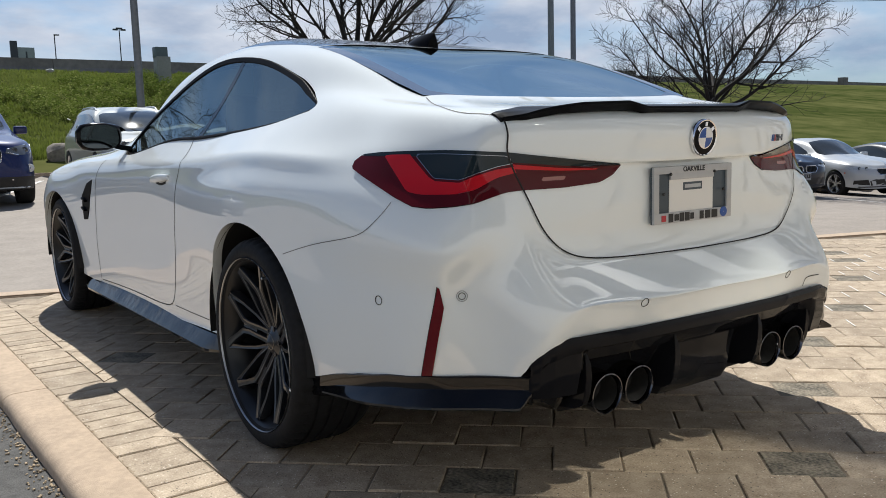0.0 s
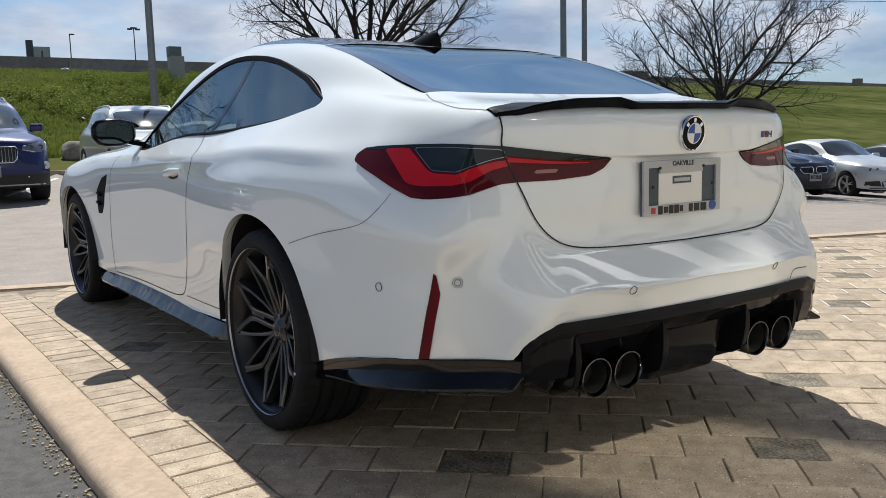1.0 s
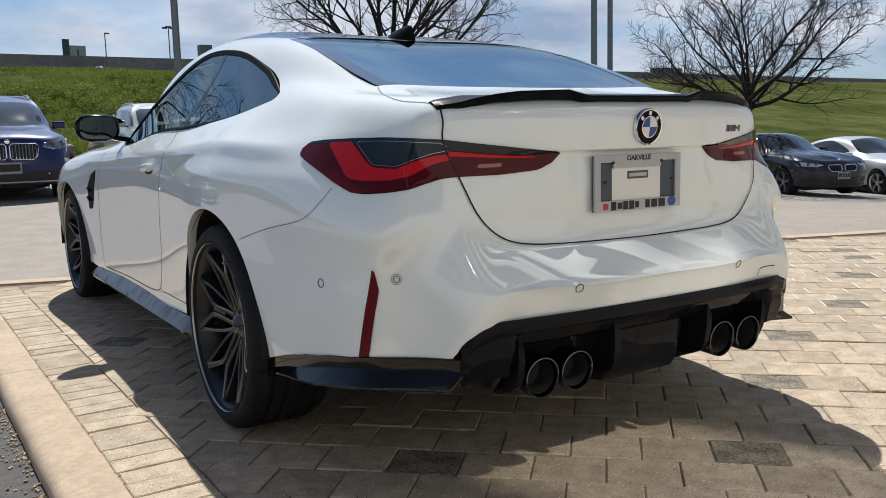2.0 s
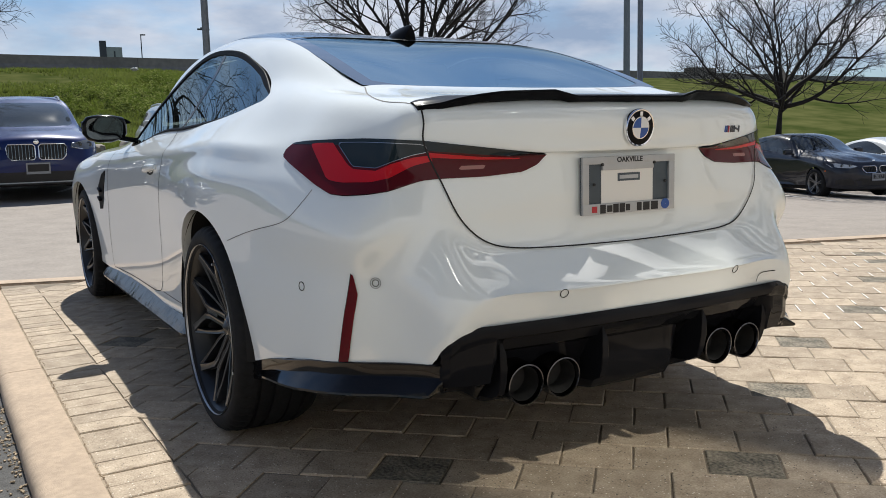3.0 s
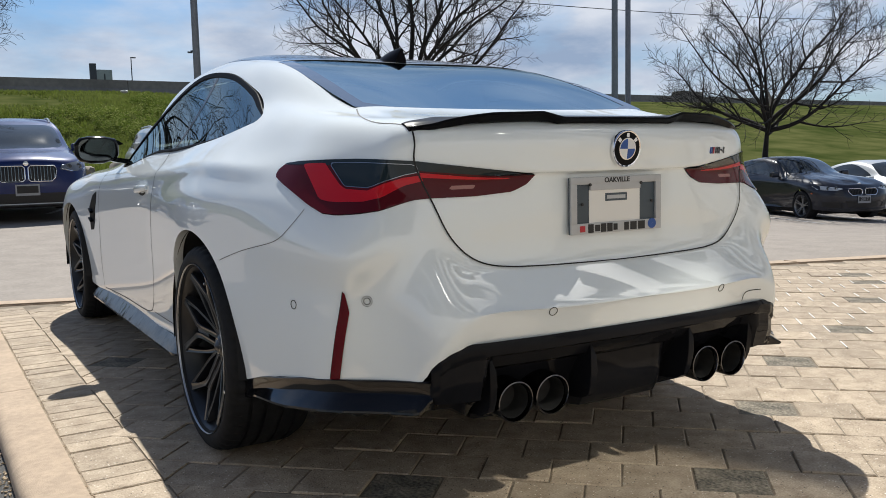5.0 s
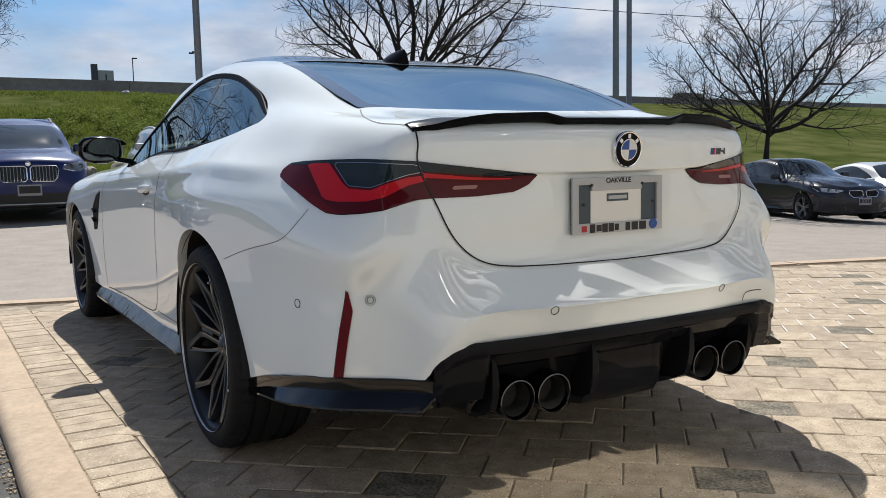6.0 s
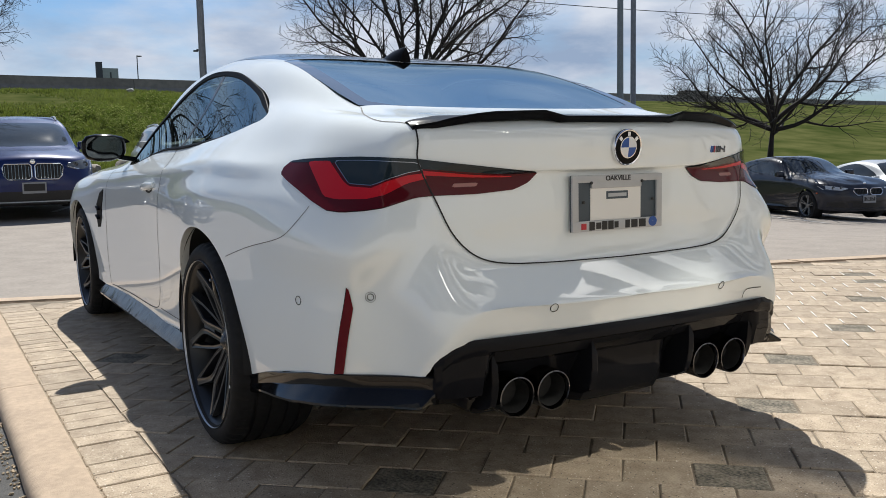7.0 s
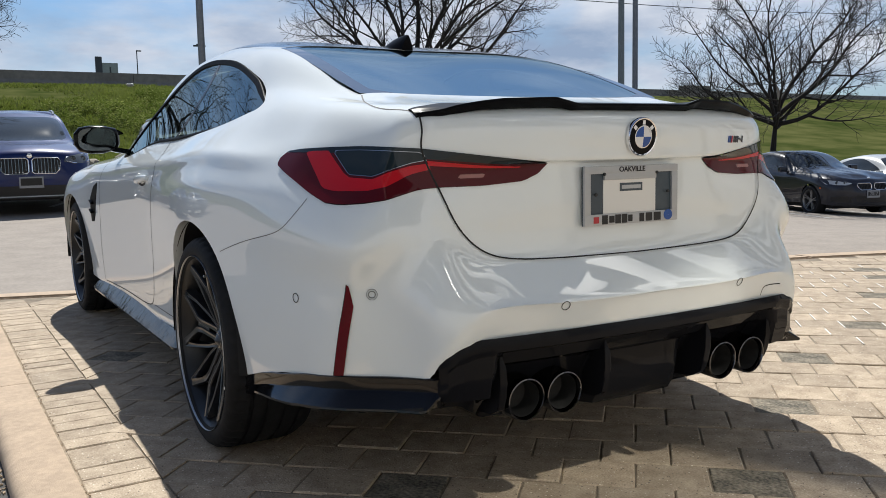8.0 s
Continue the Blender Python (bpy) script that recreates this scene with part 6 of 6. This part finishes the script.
        rings.append([bm.verts.new(v.co - Vector((0, deep, 0))) for v in rings[-1]])
        c = bm.verts.new(nose(cx, cz, lift))
        k = len(fine)
        for i in range(k):
            bm.faces.new((c, rings[0][i], rings[0][(i + 1) % k]))
            for a, b in zip(rings, rings[1:]):
                bm.faces.new((a[i], b[i], b[(i + 1) % k], a[(i + 1) % k]))
        return part(nm, bm, mat, parent, label, smooth=40)

    zl = (lambda z: z * 1.25 - .165) if tall else (lambda z: z)
    hw = wide / 2
    # kidney grilles with their slats
    for s in (-1, 1):
        z0, z1 = zl(.60 if tall else .56), zl(.775 if tall else .70)
        x0, x1 = s * (.022 if tall else .040), s * (.39 if tall else .36)
        pts = [(x0, z0 + .03), (x0 + s * .03, z0), (x1 - s * .07, z0), (x1 - s * .02, z0 + .05), (x1, z1 - .05), (x1 - s * .03, z1), (x0 + s * .03, z1), (x0, z1 - .03)]
        g = front_patch("grille", pts, GRILLE_DARK, t, .008, "dark kidney grille")
        part("grille_rim", tube_bm([nose(x, z, .014) for x, z in pts + pts[:1]], .008, 6), CHROME, g, "chrome grille rim")
        for k in range(8):
            f = (k + .8) / 8.6
            x = x0 + (x1 - x0) * f
            inset = .04 if k in (0, 7) else .012
            part("slat", tube_bm([nose(x, z0 + inset, .014), nose(x, (z0 + z1) / 2, .016), nose(x, z1 - inset, .014)], .0075, 5), CHROME if tall else GRILLE_DARK, g)
        # headlamps
        h0, h1 = (.71, .865) if tall else (.66, .765)
        hp = [(s * .44, h0 + .035), (s * .58, h0), (s * hw * .93, h0 + .02), (s * hw * .965, h1 + .01), (s * hw * .86, h1), (s * .46, h1 - .055)]
        lamp_ = front_patch("headlight", hp, LAMP_DARK if tall else LAMP_CLEAR, t, .006, "clear swept headlight", .05)
        if tall:
            part("light_strip", tube_bm([nose(s * x, z, .012) for x, z in ((.46, h0 + .042), (.58, h0 + .012), (hw * .92, h0 + .034), (hw * .95, h1 - .01))], .009, 6), CHROME, lamp_, "bright light strip")
            part("light_strip", tube_bm([nose(s * x, z, .012) for x, z in ((.47, h1 - .062), (hw * .84, h1 - .010))], .006, 6), CHROME, lamp_)
        for x in (.56, .70):
            p = nose(s * x, (h0 + h1) / 2, .0)
            part("projector", lathe_bm([(.040, .0), (.034, .014), (.012, .016)], 18, "y", None, Matrix.Translation(p)), DARK_PANE, lamp_)
        lo = [(s * .50, zl(.30)), (s * .80, zl(.32)), (s * .80, zl(.42)), (s * .56, zl(.44))]
        front_patch("side_intake", lo, GRILLE_DARK, t, .004, "dark side air intake")
        if tall:
            p = nose(s * .74, .53, .004)
            part("fog_light", lathe_bm([(.058, 0), (.055, .012), (.01, .014)], 20, "y", None, Matrix.Translation(p)), LAMP_CLEAR, t, "round fog light")
            part("bumper_strip", tube_bm([nose(s * .50, zl(.435), .006), nose(s * .82, zl(.46), .006)], .010, 5), CHROME, t)
        else:
            m_ = nose(s * hw * .93, zl(.56), .006)
            part("side_marker", box_bm((.02, .10, .03), (s * hw * .975, m_.y - .18, zl(.60)), .006), AMBER, t, "amber side marker")
        # mirrors
        mx, my, mz = s * hw * .99, -length * .385, 1.08 if tall else .985
        mir = part("wing_mirror", box_bm((.19, .11, .125), (mx + s * .02, my, mz), .045, 4), paint, t)
        part("mirror_arm", box_bm((.12, .06, .03), (mx - s * .07, my, mz - .05), .01), TRIM_GREY, mir)
    low = front_patch("lower_grille", [(-.48, zl(.29)), (.48, zl(.29)), (.52, zl(.40)), (.40, zl(.445)), (-.40, zl(.445)), (-.52, zl(.40))], GRILLE_DARK, t, .004, "dark lower grille")
    part("splitter", tube_bm([nose(x, .27 if tall else .262, .004) for x in np.linspace(-.72, .72, 13)], .012 if tall else .014, 6), ALLOY if tall else TRIM_GREY, t)
    p = nose(0, zl(.505 if tall else .47), .016)
    pl = part("plate", box_bm((.31, .012, .155), p, .004), PLATE_PALE, t, "front dealer plate")
    part("plate_field", box_bm((.27, .004, .10 if tall else .085), p + Vector((0, .008, .008)), .001, 1), GRILLE_DARK if tall else INK, pl)
    if not tall:
        lettering("2017", p + Vector((0, .0108, .006)), .098, PLATE_PALE, pl, pose(0, 0, 0, 90, 0, 180))
    for k in range(4 if name == "white_suv" else 0):
        part("plate_bar", box_bm((.040, .003, .055), p + Vector((-.083 + .055 * k, .011, .008)), .001, 1), PLATE_SLATE if tall else PLATE_GREY, pl)
    c = nose(0, zl(.80), .004)
    part("emblem", lathe_bm([(.034, 0), (.034, .008), (.026, .011), (.002, .011)], 24, "y", None, Matrix.Translation(c)), CHROME, t, "small round bonnet emblem")
    for s in (-1, 1):
        for y in axles:
            c = Vector((s * (hw - .13), (y - (4.445 if tall else 4.8)) * sy, .325 if not tall else .345))
            rr = c.z
            w_ = new("wheel")
            w_.parent = t
            fl = Matrix.Translation(c) @ Matrix.Diagonal((s, 1, 1, 1))
            part("tyre", lathe_bm([(.225, .10), (.245, .125), (rr - .025, .122), (rr, .09), (rr, -.09), (.22, -.11)], 40, "x", None, fl), RUBBER, w_)
            rim_ = part("rim", lathe_bm([(.232, .118), (.222, .108), (.212, .05), (.205, -.08)], 40, "x", None, fl), alloy, w_)
            part("hub", lathe_bm([(.001, .085), (.05, .082), (.055, .04)], 20, "x", None, fl), alloy, rim_)
            part("brake_disc", lathe_bm([(.001, .02), (.17, .02), (.17, .0)], 28, "x", None, fl), GRILLE_DARK, w_)
            for k in range(5):
                bm = bmesh.new()
                a0 = 2 * math.pi * k / 5 + .2
                for q in (-.14, .14):
                    loft_bm([[fl @ Vector((xx + dx, rad * math.cos(a0 + q * b_) - u * math.sin(a0 + q * b_), rad * math.sin(a0 + q * b_) + u * math.cos(a0 + q * b_))) for dx, u in ((-.02, -hh), (0, -hh * .6), (0, hh * .6), (-.02, hh))]
                             for rad, xx, hh, b_ in ((.04, .08, .016, 1), (.13, .09, .014, 1), (.22, .108, .014, 1))], bm)
                part("spoke", bm, alloy, rim_)
    part("underbody", box_bm((wide * .78, length * .86, .12), (0, -length * .5, .27 if tall else .22), .02), LINER, t)
    if tall:
        for s in (-1, 1):
            pts = [Vector(warp((s * .555, y, 0.0))) for y in np.linspace(.75, 2.2, 14)]
            for q in pts:
                hit = tree.ray_cast(Vector((q.x, q.y, 3)), Vector((0, 0, -1)))[0]
                q.z = (hit.z if hit else high) + .025
            pts[0].z -= .03
            pts[-1].z -= .03
            part("roof_rail", tube_bm(pts, .016, 6), ALLOY, t, "silver roof rail")
    return t


whole_coarse, whole_suv = COARSE.both(), SUV_FORM.both()
parked_car("blue_suv", "dark blue compact SUV parked facing the drive", car_paint("deep_blue_paint", (0.003, 0.014, 0.095)), (4.44, 1.70, 1.60), (-.45, 11.6), 268, True)
parked_car("white_suv", "white SUV with dark windows parked facing the drive", car_paint("white_suv_paint", (0.44, 0.46, 0.45)), (4.45, 1.82, 1.50), (2.62, 13.3), 267, True)
# next two stand out of view, added for the reflections in the coupe's flank
parked_car("grey_sedan", "dark grey sedan parked beside the blue SUV", car_paint("charcoal_paint", (0.02, 0.021, 0.023)), (4.62, 1.81, 1.43), (-3.5, 12.6), 264)
parked_car("silver_suv", "silver SUV parked beside a dark grey sedan", car_paint("pale_silver_paint", (0.50, 0.51, 0.52)), (4.45, 1.82, 1.58), (-6.5, 13.5), 262, True)
parked_car("black_coupe", "near-black coupe parked in the lot", car_paint("graphite_paint", (0.018, 0.020, 0.030)), (4.64, 1.83, 1.38), (15.33, 9.35), 253, group="cars across the lot", alloy=ALLOY_DARK)
parked_car("silver_sedan", "silver sedan parked beside the black coupe", car_paint("silver_paint", (0.50, 0.52, 0.54)), (4.62, 1.81, 1.43), (19.0, 9.4), 253, group="cars across the lot")
parked_car("grey_sedan", "dark grey sedan parked beside the silver one", car_paint("dark_grey_paint", (0.03, 0.033, 0.038)), (4.62, 1.81, 1.43), (22.2, 8.9), 253, group="cars across the lot")

# ---- paving stones, last: slanted courses and a soldier course along the kerb ----
PAVER = bpy.data.materials.new("weathered_paver")
PAVER.use_nodes = True
nt = PAVER.node_tree
pb = nt.nodes["Principled BSDF"]
tc, info, n1, n2 = nt.nodes.new("ShaderNodeTexCoord"), nt.nodes.new("ShaderNodeObjectInfo"), nt.nodes.new("ShaderNodeTexNoise"), nt.nodes.new("ShaderNodeTexNoise")
geo = nt.nodes.new("ShaderNodeNewGeometry")
n1.inputs["Scale"].default_value, n1.inputs["Detail"].default_value = 14, 7
n2.inputs["Scale"].default_value, n2.inputs["Detail"].default_value = 170, 6
ramp = nt.nodes.new("ShaderNodeValToRGB")
ramp.color_ramp.elements[0].color, ramp.color_ramp.elements[1].color = (0.275, 0.211, 0.148, 1), (0.53, 0.436, 0.325, 1)
ramp.color_ramp.elements[0].position, ramp.color_ramp.elements[1].position = 0.36, 0.66
add, mul = nt.nodes.new("ShaderNodeMath"), nt.nodes.new("ShaderNodeMath")
add.operation, mul.operation = "ADD", "MULTIPLY_ADD"
mul.inputs[1].default_value, mul.inputs[2].default_value = 0.5, 0.0
tone = nt.nodes.new("ShaderNodeHueSaturation")
vary = nt.nodes.new("ShaderNodeMapRange")
vary.inputs["To Min"].default_value, vary.inputs["To Max"].default_value = 0.84, 1.12
both = nt.nodes.new("ShaderNodeMath")
both.operation = "ADD"
frac = nt.nodes.new("ShaderNodeMath")
frac.operation = "FRACT"
bp = nt.nodes.new("ShaderNodeBump")
bp.inputs["Strength"].default_value, bp.inputs["Distance"].default_value = 0.5, 0.006
for a, b in ((geo.outputs["Position"], n1.inputs["Vector"]), (geo.outputs["Position"], n2.inputs["Vector"]), (n1.outputs["Fac"], add.inputs[0]), (n2.outputs["Fac"], add.inputs[1]), (add.outputs[0], mul.inputs[0]),
             (mul.outputs[0], ramp.inputs[0]), (ramp.outputs[0], tone.inputs["Color"]), (info.outputs["Random"], both.inputs[0]), (geo.outputs["Random Per Island"], both.inputs[1]), (both.outputs[0], frac.inputs[0]),
             (frac.outputs[0], vary.inputs["Value"]), (vary.outputs[0], tone.inputs["Value"]), (tone.outputs[0], pb.inputs["Base Color"]), (n2.outputs["Fac"], bp.inputs["Height"]), (bp.outputs[0], pb.inputs["Normal"])):
    nt.links.new(a, b)
grain = nt.nodes.new("ShaderNodeTexVoronoi")
grain.inputs["Scale"].default_value = 150
pick = nt.nodes.new("ShaderNodeSeparateColor")
pale, pit = nt.nodes.new("ShaderNodeMath"), nt.nodes.new("ShaderNodeMath")
pale.operation, pale.inputs[1].default_value = "GREATER_THAN", 0.955
pit.operation, pit.inputs[1].default_value = "LESS_THAN", 0.05
near_grain = nt.nodes.new("ShaderNodeMath")
near_grain.operation, near_grain.inputs[1].default_value = "LESS_THAN", 0.36
pale_mix, pit_mix = nt.nodes.new("ShaderNodeMix"), nt.nodes.new("ShaderNodeMix")
pale_here, pit_here = nt.nodes.new("ShaderNodeMath"), nt.nodes.new("ShaderNodeMath")
for m_ in (pale_here, pit_here):
    m_.operation = "MULTIPLY"
for m_, colour in ((pale_mix, (0.70, 0.64, 0.54, 1)), (pit_mix, (0.10, 0.085, 0.065, 1))):
    m_.data_type = "RGBA"
    m_.inputs["B"].default_value = colour
for a, b in ((geo.outputs["Position"], grain.inputs["Vector"]), (grain.outputs["Color"], pick.inputs[0]), (pick.outputs[0], pale.inputs[0]), (pick.outputs[0], pit.inputs[0]), (grain.outputs["Distance"], near_grain.inputs[0]),
             (pale.outputs[0], pale_here.inputs[0]), (near_grain.outputs[0], pale_here.inputs[1]), (pit.outputs[0], pit_here.inputs[0]), (near_grain.outputs[0], pit_here.inputs[1]),
             (pale_here.outputs[0], pale_mix.inputs["Factor"]), (pit_here.outputs[0], pit_mix.inputs["Factor"]), (tone.outputs[0], pale_mix.inputs["A"]), (pale_mix.outputs["Result"], pit_mix.inputs["A"]), (pit_mix.outputs["Result"], pb.inputs["Base Color"])):
    nt.links.new(a, b)
pb.inputs["Roughness"].default_value = 0.82
PAVER_DARK = material("dark_rubble_paver", (0.16, 0.15, 0.12), 0.9, scale=95, spread=((0.050, 0.046, 0.036), (0.34, 0.295, 0.225)), bump=1.0, bump_scale=60)
for node in PAVER_DARK.node_tree.nodes:
    if node.type == "VALTORGB":
        node.color_ramp.elements[0].position, node.color_ramp.elements[1].position = 0.38, 0.66
CHALK = material("white_joint_fill", (0.80, 0.79, 0.76), 0.8)


def stone_mesh(name, lx, ly, depth, seed, clip=None):
    """A slightly uneven stone with worn, rounded upper edges."""
    rnd = random.Random(seed)
    b = .0038
    out_, in_ = [], []
    for sx, sy in ((-1, -1), (1, -1), (1, 1), (-1, 1)):
        jx, jy = rnd.uniform(-.0018, .0018), rnd.uniform(-.0018, .0018)
        out_.append((sx * lx / 2 + jx, sy * ly / 2 + jy))
        in_.append((sx * (lx / 2 - b) + jx, sy * (ly / 2 - b) + jy))
    v = [(x, y, -depth) for x, y in out_] + [(x, y, -.0032) for x, y in out_] + [(x, y, rnd.uniform(-.0006, .0006)) for x, y in in_]
    f = [(8, 9, 10, 11)]
    for k in range(4):
        j = (k + 1) % 4
        f += [(k, j, 4 + j, 4 + k), (4 + k, 4 + j, 8 + j, 8 + k)]
    me = bpy.data.meshes.new(name)
    me.from_pydata(v, [], f)
    return me


paving = thing("paving", "sunlit tan concrete paving stones with worn joints", "", kind="structure")
LONG, WIDE, GAP = .2065, .187, .004
AXIS, ACROSS = Vector((math.cos(radians(47)), math.sin(radians(47)))), Vector((math.sin(radians(47)), -math.cos(radians(47))))
shapes = [stone_mesh("paver", LONG - GAP, WIDE - GAP, .04, k) for k in range(6)]
for me in shapes:
    me.materials.append(PAVER)
dark_shape = stone_mesh("paver", LONG - GAP, WIDE - GAP, .04, 77)
dark_shape.materials.append(PAVER_DARK)
dark_at = [(.929, .32), (.251, -.107), (1.661, .785), (-.629, .39), (-.50, .33), (2.336, .938), (4.12, 2.14), (3.85, 1.94), (-.867, 2.609), (3.2, 1.5), (5.1, 1.2)]
cells = []
for r in range(-40, 62):
    s0 = .1045 + r * WIDE
    for c in range(-48, 60):
        d0 = (.148 if r % 2 == 0 else .0455) + c * LONG + LONG / 2
        x, y = s0 * AXIS + d0 * ACROSS
        if x > -1.132 + kerb_shift(y) + .07 and x < 9.3 and y > -4.6 and y < road_edge(x, -.13):
            cells.append((x, y))
dark_ids = {min(range(len(cells)), key=lambda i: (cells[i][0] - q[0]) ** 2 + (cells[i][1] - q[1]) ** 2) for q in dark_at}
near = sorted(range(len(cells)), key=lambda i: (cells[i][0] - .35) ** 2 * .55 + (cells[i][1] - .55) ** 2)
near = set(near[:285]) | dark_ids
rnd = random.Random(12)
rest_v, rest_f = [], []
base_turn = -43
for i, (x, y) in enumerate(cells):
    dz, turn = rnd.gauss(0, .0016), base_turn + rnd.gauss(0, .35)
    if i in near:
        ob = new("paver", dark_shape if i in dark_ids else shapes[rnd.randrange(6)])
        ob.matrix_basis = pose(x, y, dz - (.002 if i in dark_ids else 0), rnd.gauss(0, .25), rnd.gauss(0, .25), turn)
        ob.parent = paving
    else:
        m_ = pose(x, y, dz, 0, 0, turn)
        me = shapes[rnd.randrange(6)]
        k = len(rest_v)
        rest_v += [tuple(m_ @ q.co) for q in me.vertices]
        rest_f += [tuple(k + j for j in p.vertices) for p in me.polygons]
me = bpy.data.meshes.new("far_pavers")
me.from_pydata(rest_v, [], rest_f)
me.materials.append(PAVER)
ob = tagged(new("far_pavers", me), "tan concrete paving stones farther off", "", kind="stuff")
ob.parent = paving
# cut stones where the slanted courses meet the soldier course
cut_v, cut_f = [], []
for r in range(-40, 62):
    for c in range(-48, 60):
        s0, d0 = .1045 + r * WIDE, (.148 if r % 2 == 0 else .0455) + c * LONG + LONG / 2
        x, y = s0 * AXIS + d0 * ACROSS
        if -1.132 + kerb_shift(y) - .14 < x <= -1.132 + kerb_shift(y) + .07 and -4.6 < y < road_edge(x, -.2):
            ring = [Vector((x, y)) + (LONG - GAP) / 2 * i * ACROSS + (WIDE - GAP) / 2 * j * AXIS for i, j in ((-1, -1), (1, -1), (1, 1), (-1, 1))]
            kept, edge = [], -1.129 + kerb_shift(y)
            for p, q in zip(ring, ring[1:] + ring[:1]):
                if p.x > edge:
                    kept.append(p)
                if (p.x > edge) != (q.x > edge):
                    kept.append(p.lerp(q, (edge - p.x) / (q.x - p.x)))
            if len(kept) > 2:
                k, n = len(cut_v), len(kept)
                cut_v += [(p.x, p.y, -.04) for p in kept] + [(p.x, p.y, 0) for p in kept]
                up = sum((kept[i].x * kept[(i + 1) % n].y - kept[(i + 1) % n].x * kept[i].y) for i in range(n)) > 0
                top = tuple(range(k + n, k + 2 * n))
                cut_f.append(top if up else top[::-1])
                cut_f += [(k + i, k + (i + 1) % n, k + n + (i + 1) % n, k + n + i) for i in range(n)]
me = bpy.data.meshes.new("cut_pavers")
me.from_pydata(cut_v, [], cut_f)
me.materials.append(PAVER)
ob = tagged(new("cut_pavers", me), "cut tan paving stones along the border course", "", kind="stuff")
ob.parent = paving
# soldier course
soldier = [stone_mesh("paver", .206 - GAP, .105 - GAP, .04, 30 + k) for k in range(4)]
for me in soldier:
    me.materials.append(PAVER)
y = 1.0095 - .105 * 52
while y < road_edge(-1.23, -.2):
    ob = new("paver", soldier[rnd.randrange(4)])
    ob.matrix_basis = pose(-1.2355 + kerb_shift(y), y, rnd.gauss(0, .0014), 0, 0, .66 + rnd.gauss(0, .5))
    ob.parent = paving
    y += .105
# pale filling in the short joints of the sunny corner
bm = bmesh.new()
for i, (x, y) in enumerate(cells):
    if 1.95 < x < 4.3 and .7 < y < 2.4 and rnd.random() < .75 and abs(x - 2.8 - .9 * (y - 1.5)) < 1.0:
        c = Vector((x, y, .0012)) + ACROSS.to_3d() * LONG / 2
        box_bm((WIDE * rnd.uniform(.5, .95), .0055, .002), c, 0, 1, bm, Matrix.Rotation(radians(47), 4, "Z"))
ob = tagged(part("joint_fill", bm, CHALK, paving, smooth=0), "white joint filling", "", kind="stuff")
